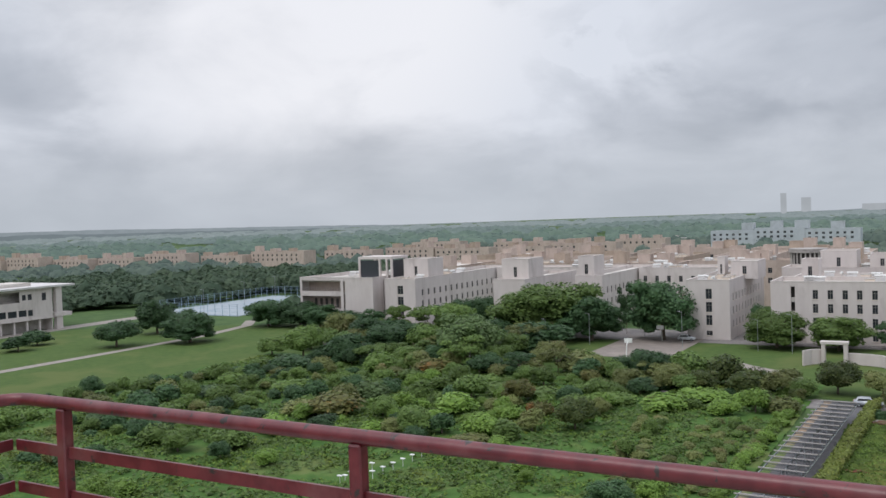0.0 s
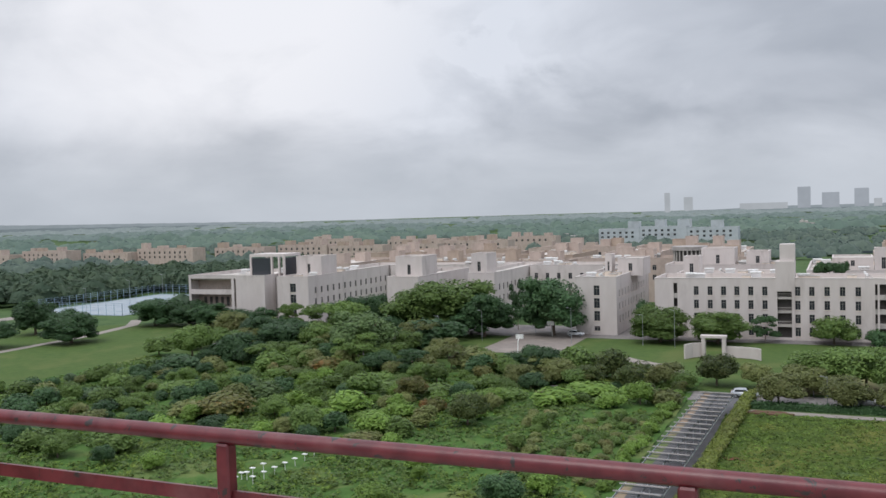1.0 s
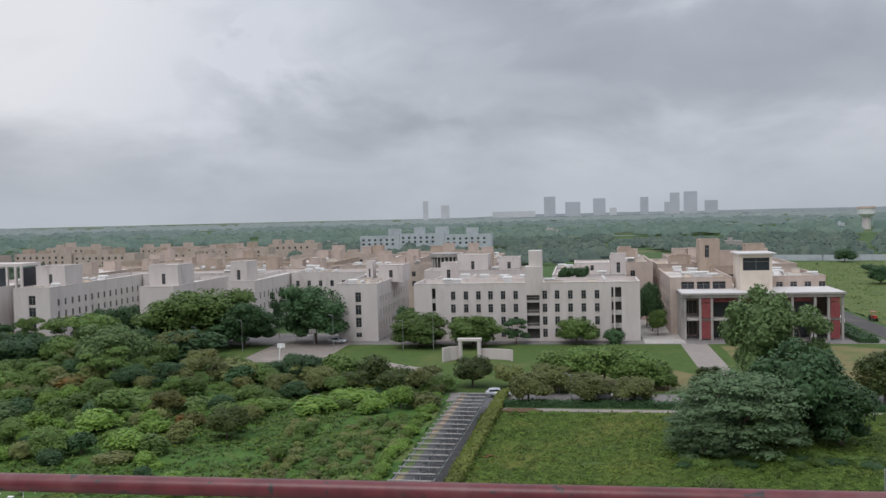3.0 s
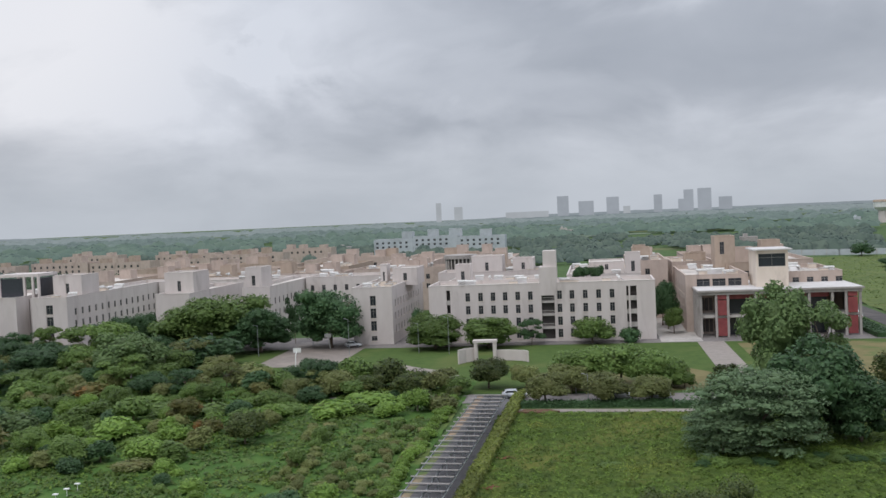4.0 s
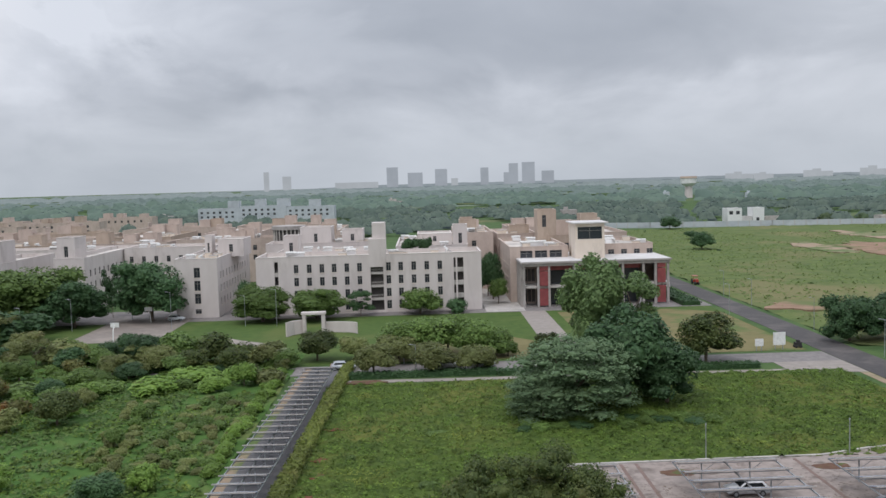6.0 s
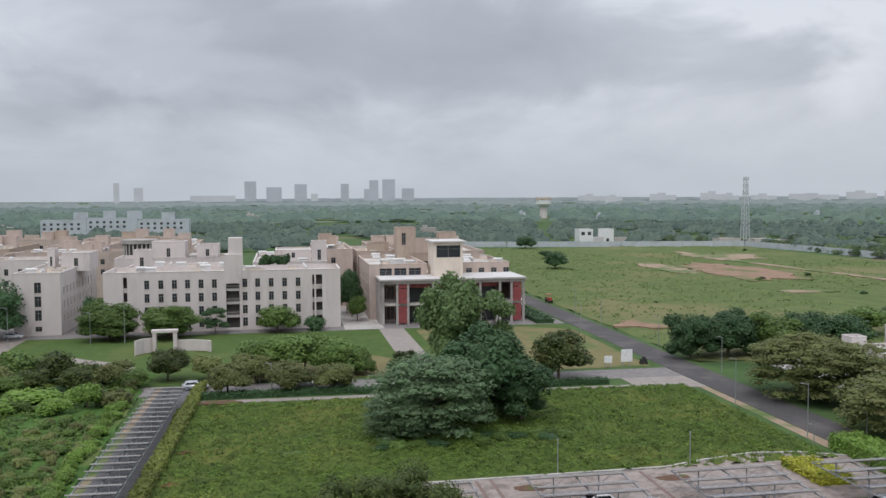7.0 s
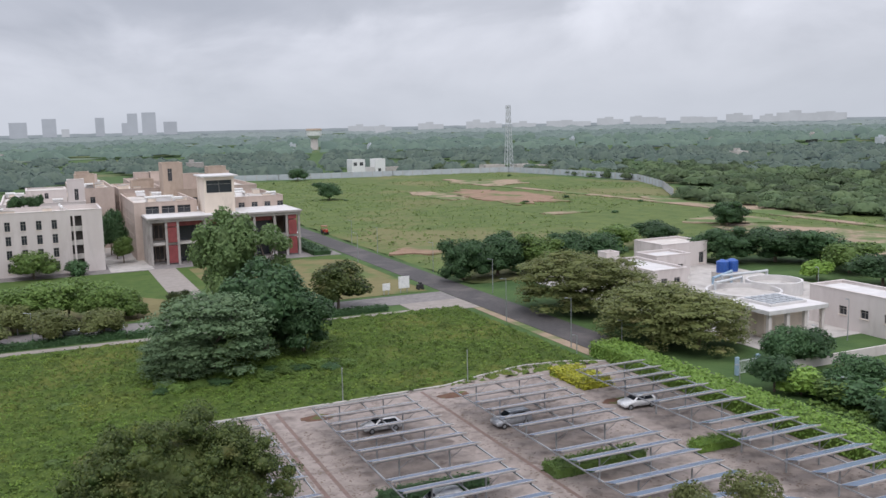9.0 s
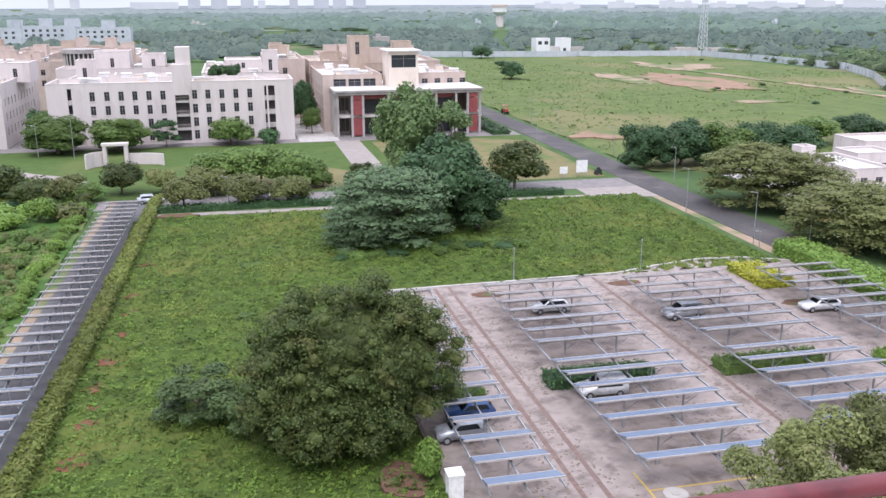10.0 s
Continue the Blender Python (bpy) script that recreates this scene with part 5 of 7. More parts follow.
for _ in range(900):
    x, y = rng.uniform(-148, -50), rng.uniform(160, 212)
    if x > -84 and y > 171 or -118 < x < -96 and abs(y - 186 + (x + 107) * 1.9) < 6 or x < -136 and y > 196:
        continue
    w = rng.uniform(6, 10) if x < -84 else rng.uniform(4.5, 6.5)
    if any((x - a) ** 2 + (y - b) ** 2 < (0.42 * (w + c)) ** 2 for a, b, c in grove):
        continue
    grove.append((x, y, w))
for n, (x, y, w) in enumerate(grove[:64]):
    plant(rng.choice(("tree", "tree", "airy_tree")), x, y, w, w * rng.uniform(0.62, 0.85), rng.choice((LEAF_DARK, LEAF_MID, LEAF_MID, LEAF_OLIVE)), n, group="grove before the hostels")
for n, (x, y, w, h) in enumerate(((-28.5, 160, 6.5, 4.4), (-34, 157, 6, 4.0), (-24.8, 158, 5, 3.6), (-47, 158, 7, 4.5), (-41, 156.5, 6, 4.2), (14.5, 161, 4, 3.2), (-13, 161.5, 6, 4.6), (20, 159.5, 4, 3.4))):
    plant("tree", x, y, w, h, (LEAF_OLIVE, LEAF_BROWN, LEAF_MID)[n % 3], n, group="roadside trees")
# rows of young plants by the parking lane
rng = random.Random(4)
n = 0
for row in range(14):
    for k in range(6):
        y = 100 + row * 2.7 + rng.uniform(-0.5, 0.5)
        x = -25.6 - k * 2.6 - 0.16 * (y - 100) * (k > 3) + rng.uniform(-0.6, 0.6)
        if rng.random() < 0.9:
            plant("shrub", x, y, rng.uniform(1.7, 2.6), rng.uniform(1.0, 1.6), LEAF_OLIVE if rng.random() < 0.6 else LEAF_MID, n, group="young plants in rows")
        n += 1
for k in range(22):
    plant("shrub", -24.6 + rng.uniform(-0.4, 0.3), 98 + 2.6 * k + rng.uniform(-0.5, 0.5), rng.uniform(2.0, 3.0), rng.uniform(1.2, 2.0), LEAF_BRIGHT, k, group="shrubs along the lane")
# east scrub behind the hedge
rng = random.Random(9)
for k in range(46):
    x, y = rng.uniform(77, 112), rng.uniform(44, 80)
    if x > 100 and y > 74:
        continue
    w = rng.uniform(3.5, 7.5)
    plant(rng.choice(("shrub", "shrub", "small_tree", "tree")), x, y, w, w * rng.uniform(0.55, 0.8), rng.choice((LEAF_DARK, LEAF_DARK, LEAF_MID, LEAF_BRIGHT)), k, group="scrub behind the car park")
for k in range(16):
    x, y = rng.uniform(80, 265), rng.uniform(200, 500)
    w = rng.uniform(1.5, 3.0)
    plant("shrub", x, y, w, w * 0.5, rng.choice((LEAF_DARK, LEAF_MID)), k, group="bushes in the pasture")
for k in range(16):
    x, y = rng.uniform(-10, 62), rng.uniform(60, 138)
    if 10 < x < 40 and 108 < y < 130 or x > 18 and y < 99:
        continue
    plant("shrub", x, y, rng.uniform(1.5, 3.4), rng.uniform(0.4, 0.8), rng.choice((LEAF_WEED, LEAF_MID)), k, group="weeds in the meadow")


# ---- hedges ----
def hedge(name, x0, x1, y0, y1, h, mat, label, seed, density=26, size=0.34, z=0.0):
    """A clipped hedge: a rounded body with sprigs all over."""
    rng = np.random.default_rng(seed)
    ob = thing(name, label, "hedge", ((x0 + x1) / 2, (y0 + y1) / 2, z))
    w, d = (x1 - x0) / 2, (y1 - y0) / 2
    density, size = density * 2.4, size * 0.66
    n = int(density * (4 * w * d + 2 * h * (2 * w + 2 * d)) / 2)
    p = rng.uniform(-1, 1, (n, 3)) * (w, d, 0.5)
    p[:, 2] = (p[:, 2] + 0.5) * h
    nrm = np.zeros((n, 3))
    pick = rng.random(n)
    top_share = 2 * w * d / (2 * w * d + h * (w + d))
    sidesel = pick >= top_share
    p[~sidesel, 2] = h
    nrm[~sidesel, 2] = 1
    ew = sidesel & (rng.random(n) < d / (w + d))
    ns = sidesel & ~ew
    sg = np.sign(rng.uniform(-1, 1, n))
    p[ew, 0] = sg[ew] * w
    nrm[ew, 0] = sg[ew]
    p[ns, 1] = sg[ns] * d
    nrm[ns, 1] = sg[ns]
    wave = np.array([noise.noise(Vector((a * 0.9, b * 0.9, seed))) for a, b in p[:, :2]])
    p[:, 2] *= 1 + 0.16 * wave
    p += rng.normal(scale=0.09, size=p.shape)
    p[:, 2] = np.maximum(p[:, 2], 0.05)
    v, f = leaf_faces(rng, p, nrm + (0, 0, 0.3), size)
    part("foliage", arrays_mesh("foliage", v, f, mat), None, ob)
    bm = bmesh.new()
    box(bm, -w + 0.12, w - 0.12, -d + 0.12, d - 0.12, 0, h - 0.14)
    part("inner_mass", bm, mat, ob)
    return ob


for k in range(8):
    y = 24 + 16.4 * k
    x = -17.1 + 0.03 * (y + 8.2 - 77.5)
    ob = hedge("hedge", x + 0.35, x + 2.05, y, y + 16.45, 1.25, LEAF_HEDGE, "clipped yellowish green hedge along the parking lane", k)
    ob.rotation_euler = (0, 0, -0.03)
for k in range(3):
    hedge("hedge", -13.5 + 25 * k, 11.3 + 25 * k - (7 if k == 2 else 0), 146.0 - 0.7 * k, 148.0 - 0.7 * k, 0.95, LEAF_DARK, "low dark green hedge between road and footpath", 20 + k, 14, 0.4)
for k in range(3):
    hedge("hedge", 67.6, 72.0, 56 + 16 * k, 72 + 16 * k - (1.5 if k == 2 else 0), 2.0, LEAF_BRIGHT, "tall bright green hedge beside the car park", 30 + k, 14, 0.42)
hedge("hedge", 57.8, 62.2, 89, 97.2, 0.9, LEAF_YELLOW, "clipped yellow-green hedge at the car park's corner", 40, 18, 0.36, 0.14)
hedge("hedge", 24.6, 34.4, 68.0, 70.6, 1.0, LEAF_DARK, "low dark green flowering hedge on a car park island", 41, 22, 0.32, 0.14)
hedge("hedge", 40.7, 50.8, 67.4, 70.0, 1.0, LEAF_MID, "low green flowering hedge on a car park island", 42, 22, 0.32, 0.14)
hedge("hedge", 56.2, 61.6, 66.4, 68.4, 0.9, LEAF_BRIGHT, "low bright green hedge on a car park island", 43, 22, 0.32, 0.14)
hedge("hedge", 13.5, 18.8, 67.0, 69.2, 0.9, LEAF_MID, "low green hedge on a car park island", 44, 22, 0.32, 0.14)
hedge("hedge", 62.0, 66.5, 216, 245, 1.2, LEAF_DARK, "dark green hedge beside the red-panelled building", 45, 8, 0.5)


# ---- weeds: tufts over the meadow and the thicket ----
def tufts(name, x0, x1, y0, y1, n, size, material, label, seed, skip=None, z=0.1, spread=-0.05, rise=0.16, humps=None):
    rng = np.random.default_rng(seed)
    c = rng.uniform((x0, y0, 0), (x1, y1, 0.001), (n * 2, 3))
    patch = np.array([noise.noise(Vector((a * 0.11, b * 0.11, seed))) + 0.6 * noise.noise(Vector((a * 0.4, b * 0.4, seed + 5))) for a, b in c[:, :2]])
    c = c[patch > spread][:n]
    if skip:
        c = c[[not skip(a, b) for a, b in c[:, :2]]]
    reps = 4
    s = np.repeat(rng.uniform(0.6, 1.4, (len(c), 1)), reps, 0)
    p = np.repeat(c, reps, 0) + rng.normal(scale=0.22, size=(len(c) * reps, 3)) * s
    p[:, 2] = z + np.abs(rng.normal(scale=rise, size=len(p))) * s[:, 0]
    if humps:
        p[:, 2] += [hump(x, y, *humps) for x, y in p[:, :2]]
    nrm = rng.normal(size=p.shape) * 0.22 + (0, -0.15, 1.0)
    v, f = leaf_faces(rng, p, nrm, size)
    return tagged(new(name, arrays_mesh(name, v, f, material)), label, "weeds", "", "stuff")


def lot_side(x, y):
    return x > 12 and y < 99.5


tufts("weeds", -15.6, 66, 46, 141.5, 36000, 0.21, LEAF_WEED, "tufts of bright green weeds all over the meadow", 2, lot_side, 0.07, -0.9, 0.12, (0.75, 0.8, 1.0))
tufts("weeds", -15.6, 66, 46, 141.5, 5000, 0.24, LEAF_WEED, "taller weeds in patches of the meadow", 3, lot_side, 0.1, 0.2, 0.2, (0.75, 0.8, 1.0))
tufts("weeds", -148, -24, 52, 165, 16000, 0.34, LEAF_WEED, "bright weeds between the shrubs", 6, None, 0.25)
tufts("weeds", -148, -24, 70, 165, 9000, 0.38, LEAF_MID, "mid-green weeds between the shrubs", 7, None, 0.25)
tufts("weeds", 77, 112, 44, 82, 3000, 0.4, LEAF_MID, "weeds behind the car park hedge", 8, None, 0.1)
def bare(x, y):
    """The worn strip of the pasture along the track."""
    return x > 158 and noise.noise(Vector((x * 0.03, y * 0.015, 2))) > -0.1


tufts("pasture_weeds", 80, 270, 165, 510, 14000, 0.5, LEAF_PASTURE, "patches of taller weeds in the pasture", 11, bare, 0.0, -0.25, 0.07, (0.7, 0.25, 7.0))


# ---- woods ----
def woods(name, spots_, material, label, seed, leafy=0):
    """Many low tree crowns as one mass of foliage."""
    rng = np.random.default_rng(seed)
    shapes = []
    for k in range(7):
        v, f = lump(rng, np.zeros(3), np.array((0.5, 0.5, 0.5)), 7, 4)
        keep = v[:, 2] > -0.3
        d = np.array([1 + 0.34 * noise.noise(Vector(q) * 3.3 + Vector((k * 7.1, seed, 0))) for q in v])
        v = v * d[:, None]
        v[:, 2] = v[:, 2] + 0.28
        f = f[keep[f].all(1)]
        if leafy:
            dd = sphere_points(rng, leafy, -0.1)
            lv, lf = leaf_faces(rng, dd * (0.5, 0.5, 0.46) * rng.uniform(0.8, 1.22, (len(dd), 1)) + (0, 0, 0.28), dd, 0.12)
            f = np.concatenate([f, lf + len(v)])
            v = np.concatenate([v, lv])
        shapes.append((v, f))
    vs, fs, off = [], [], 0
    for i, (x, y, w, h) in enumerate(spots_):
        v, f = shapes[i % 7]
        a = i * 2.4
        ca, sa = math.cos(a), math.sin(a)
        p = np.empty_like(v)
        p[:, 0] = x + (v[:, 0] * ca - v[:, 1] * sa) * w
        p[:, 1] = y + (v[:, 0] * sa + v[:, 1] * ca) * w
        p[:, 2] = (v[:, 2] + 0.0) * h * 1.25
        vs.append(p), fs.append(f + off)
        off += len(v)
    return tagged(new(name, arrays_mesh(name, np.concatenate(vs), np.concatenate(fs), material, True)), label, "woods", "", "stuff")


def scatter(seed, n, r0, r1, a0, a1, w0, w1, keep, tall=(0.55, 0.85)):
    """Places in a ring sector round the tower; angles in degrees left of +y."""
    rng = random.Random(seed)
    out = []
    for _ in range(n * 4):
        r = math.sqrt(rng.uniform(r0 * r0, r1 * r1))
        a = radians(rng.uniform(a0, a1))
        x, y = -r * math.sin(a), r * math.cos(a)
        if keep(x, y):
            w = rng.uniform(w0, w1)
            out.append((x, y, w, w * rng.uniform(*tall)))
            if len(out) >= n:
                break
    return out


def free(x, y):
    """Where trees may stand: off the lawns, roads, buildings and the pasture."""
    if y < 40:
        return False
    if 66 < x < 282 and 150 < y < 525 and not (x > 228 and y < 300):
        return False
    if -205 < x < 70 and y < 425:
        return False
    if 60 < x < 90 and y < 560:
        return False
    if -300 < x < -200 and y < 245:
        return False
    if -275 < x < -215 and y < 312:
        return False
    if -190 < x < -65 and 728 < y < 765:
        return False
    if -730 < x < -190 and -9 < y - 452 - 0.30 * (x + 700) < 32:
        return False
    if -730 < x < -190 and -60 < y - 452 - 0.30 * (x + 700) < -8:
        return noise.noise(Vector((x * 0.02, y * 0.02, 3))) > 0.15
    if -430 < x < -185 and 600 < y < 680 or -205 < x < -100 and y < 470:
        return False
    if x > 60 and y < 150:
        return x > 228
    if abs(x / y - 333 / 1130) < 0.012 and 640 < y < 1140 or abs(x / y - 205 / 560) < 0.035 and 480 < y < 570:
        return False
    if 185 < x < 222 and 545 < y < 580 or 255 < x < 312 and 500 < y < 545:
        return False
    return True


def clumped(x, y):
    return free(x, y) and noise.noise(Vector((x * 0.016, y * 0.011, 6.0))) > -0.12


def patchy(x, y):
    return free(x, y) and noise.noise(Vector((x * 0.006, y * 0.012, 1.0))) > -0.1


woods("near_woods", scatter(1, 1300, 240, 520, 20, 66, 7, 13, free), LEAF_WOODS, "dense dull green woods behind the lawns", 1, leafy=130)
woods("scrub_woods", scatter(2, 3300, 255, 620, -78, -24, 3.5, 10, free, (0.35, 0.62)), LEAF_SCRUB, "dense thorny scrub beyond the dirt track", 2, leafy=85)
woods("backdrop_woods", scatter(3, 4200, 520, 900, -72, 66, 5, 13, clumped, (0.4, 0.75)), MISTY_0, "wide green woods beyond the buildings, faint mist put in their glow", 3, leafy=44)
woods("backdrop_woods", scatter(4, 2700, 900, 1400, -72, 66, 9, 24, patchy, (0.35, 0.62)), MISTY_1, "woods a mile off, thin mist put in their glow", 4)
woods("backdrop_woods", scatter(6, 2600, 1400, 2100, -72, 66, 18, 30, patchy, (0.25, 0.38)), MISTY_2, "woods and fields farther off, mist put in their glow", 5)
woods("backdrop_woods", scatter(5, 2000, 2100, 3300, -72, 66, 30, 55, patchy, (0.14, 0.22)), MISTY_3, "last woods before the horizon, paled by painted mist", 6)
rng = random.Random(52)
for n in range(34):
    r, a = rng.uniform(1000, 2900), radians(rng.uniform(2, 64) if n < 26 else rng.uniform(-60, 0))
    # These slabs carry painted haze over the far plain, which has none.
    slab("far_field", blot(-r * math.sin(a), r * math.cos(a), rng.uniform(0.05, 0.13) * r, rng.uniform(0.025, 0.05) * r, n + 60), 0.5 + 0.012 * n, MISTY_FIELD, "green open field among far woods, paled by painted mist", "field", 0.5)


# ---- solar canopies ----
def canopy(x0, x1, rows, label, posts_at, z=2.6, d=0.80):
    """Rows of panels across steel beams on posts; each row's high edge is on the camera's side."""
    y1, y0 = rows[0], rows[-1]
    ob = thing("solar_canopy", label, "solar canopy", (x0, y0, 0.14), "solar canopies")
    w = x1 - x0
    if f"panel {w:.1f} {d}" not in window_meshes:
        bm, fr = bmesh.new(), bmesh.new()
        n = max(3, round(w / 1.05))
        up_ = d * 0.30
        cols = []
        for k in range(n):
            cols += [(w * k / n + 0.02, 0.0), (w * (k + 1) / n - 0.02, 0.0)] + ([(w * (k + 1) / n, -0.02)] if k < n - 1 else [])
        grid = [[bm.verts.new((x, y, zz)) for y, zz in ((-d, up_ + g), (d, -up_ + g), (d, -up_ - 0.05), (-d, up_ - 0.05))] for x, g in cols]
        for a, b in zip(grid, grid[1:]):
            for i in range(4):
                bm.faces.new((a[i], b[i], b[(i + 1) % 4], a[(i + 1) % 4]))
        bm.faces.new(grid[0])
        bm.faces.new(grid[-1])
        box(fr, -0.05, w + 0.05, -d - 0.06, -d - 0.012, up_ - 0.12, up_ + 0.012)
        box(fr, -0.05, w + 0.05, d + 0.012, d + 0.05, -up_ - 0.1, -up_ + 0.005)
        bmesh.ops.recalc_face_normals(bm, faces=bm.faces)
        window_meshes[f"panel {w:.1f} {d}"] = mesh_of("panel", bm, SOLAR), mesh_of("edge_rail", fr, EDGE)
    pm, fm = window_meshes[f"panel {w:.1f} {d}"]
    for y in rows:
        p = part("panel", pm, None, ob)
        p.location = (0, y - y0, z)
        part("edge_rail", fm, None, p)
    low = y0 - 1.2
    for x in (0.05, w * 0.5, w - 0.05):
        bm = bmesh.new()
        box(bm, x - 0.05, x + 0.05, low - y0, y1 - y0 + 1.0, z - 0.42, z - 0.30)
        part("beam", bm, STEEL, ob)
    for y in rows[::2]:
        for x in posts_at:
            bm = bmesh.new()
            box(bm, x - 0.06, x + 0.06, y - y0 - 0.06, y - y0 + 0.06, -0.1, z - 0.30)
            part("post", bm, STEEL, ob)
            bm = bmesh.new()
            tube(bm, (x, y - y0, z - 1.2), (min(x + 1.3, w), y - y0, z - 0.36), 0.03, n=5)
            part("strut", bm, STEEL, ob)
    for y in rows:
        bm = bmesh.new()
        box(bm, 0, w, y - y0 - 0.04, y - y0 + 0.04, z - 0.30, z - 0.24)
        for x in (0.3, w * 0.5, w - 0.3):
            box(bm, x - 0.03, x + 0.03, y - y0 - 0.66, y - y0 - 0.60, z - 0.28, z + 0.17)
        part("cross_bar", bm, STEEL, ob)
    return ob


A2 = [90.4, 87.3, 84.7, 82.0, 79.0, 76.2, 73.2, 68.5, 65.9, 63.2, 60.2, 57.4, 54.3, 51.2]
canopy(25.0, 35.6, A2, "long rows of tilted solar panels over the car park", (2.8, 7.8))
canopy(41.0, 52.2, [y - 0.7 for y in A2] + [47.6, 44.6], "rows of tilted solar panels on a steel frame", (2.8, 8.4))
canopy(57.6, 66.4, [y - 0.9 for y in A2] + [47.2], "rows of tilted solar panels beside the hedge", (2.4, 6.4))
canopy(13.9, 19.0, [90.4 - 2.95 * k for k in range(7)] + [68.4, 65.4, 62.6, 59.6, 56.5, 53.4, 50.4], "narrow rows of tilted solar panels behind the big tree", (2.5,))
lane = canopy(-23.1, -18.3, [143.6 - 2.62 * k for k in range(42)], "narrow rows of tilted solar panels over the parking lane", (2.3,), 2.6, 0.8)
lane.rotation_euler = (0, 0, -0.03)

# brick edging lines and yellow marks in the car park
for x in (20.9, 22.6, 40.3):
    bm = bmesh.new()
    box(bm, x, x + 0.4, 44, 98, 0.10, 0.148)
    solid("brick_edging", bm, BRICKLINE, "thin red brick edging line in the paving", "edging", "structure")
for x0, x1, y0, y1 in ((25.6, 25.75, 46, 53.5), (25.75, 35, 51.0, 51.15), (18.2, 18.35, 44, 52), (14, 18.2, 51.6, 51.75), (42, 52, 50.6, 50.75)):
    bm = bmesh.new()
    box(bm, x0, x1, y0, y1, 0.10, 0.146)
    solid("parking_mark", bm, YELLOW_PAINT, "faded yellow parking line", "road marking", "structure")
for n, (cx, cy) in enumerate(((26.6, 94.6), (43.4, 95.0), (59, 84.0))):
    slab("planting_pocket", blot(cx, cy, 2.0, 1.0, n + 70), 0.17, SOIL, "small weedy earth pocket in the paving", "earth", 0.2)
bm = bmesh.new()
for pts in ([(12.4, 98.3), (44, 98.8), (50, 100.7), (57, 102.2), (63, 101.4), (68.2, 98.6)],):
    for (ax, ay), (bx, by) in zip(pts, pts[1:]):
        d = Vector((bx - ax, by - ay, 0)).normalized()
        nrm = Vector((-d.y, d.x, 0)) * 0.16
        vs = [bm.verts.new(Vector((px, py, pz)) + s * nrm) for pz in (0.0, 0.27) for px, py, s in ((ax, ay, -1), (bx, by, -1), (bx, by, 1), (ax, ay, 1))]
        for f in ((4, 5, 6, 7), (0, 1, 5, 4), (1, 2, 6, 5), (2, 3, 7, 6), (3, 0, 4, 7)):
            bm.faces.new([vs[i] for i in f])
bmesh.ops.recalc_face_normals(bm, faces=bm.faces)
solid("kerb", bm, CONCRETE, "grey concrete kerb round the car park", "kerb", "structure")
bm = bmesh.new()
box(bm, 12.3, 12.6, 57, 98.4, 0, 0.27)
solid("kerb", bm, BRICKLINE, "reddish kerb between car park and meadow", "kerb", "structure")
pil = thing("gate_pillar", "white square pillar at the car park's edge", "pillar", (12.6, 53.2, 0.1))
bm = bmesh.new()
box(bm, -0.5, 0.5, -0.5, 0.5, 0, 1.9)
part("shaft", bm, WHITE_PAINT, pil)
bm = bmesh.new()
box(bm, -0.58, 0.58, -0.58, 0.58, 1.9, 2.02)
part("cap", bm, WHITE_PAINT, pil)
for x, y in ((15.6, 51.0), (27.2, 50.2)):
    bm = bmesh.new()
    tube(bm, (x, y, 0.1), (x, y, 0.24), 0.85, n=24)
    tube(bm, (x, y, 0.24), (x, y, 0.3), 0.3, n=16)
    solid("manhole_cover", bm, CONCRETE, "round pale concrete cover in the car park", "manhole cover", group="covers")


def litter():
    """Fallen leaves and dirt lying on the car park."""
    rng = np.random.default_rng(88)
    c = rng.uniform((13, 44, 0.146), (66, 97, 0.150), (9000, 3))
    keep = np.array([noise.noise(Vector((x * 0.16, y * 0.09, 7))) > (-0.15 if 20 < x < 26 and y > 70 else 0.12) for x, y in c[:, :2]])
    c = c[keep]
    v, f = leaf_faces(rng, c, np.tile((0.0, 0.0, 60.0), (len(c), 1)), 0.2)
    v[:, 2] = 0.147 + np.abs(rng.normal(scale=0.008, size=len(v)))
    tagged(new("leaf_litter", arrays_mesh("leaf_litter", v, f, LITTER)), "dry brown leaves scattered over the car park", "leaves", "", "stuff")


litter()


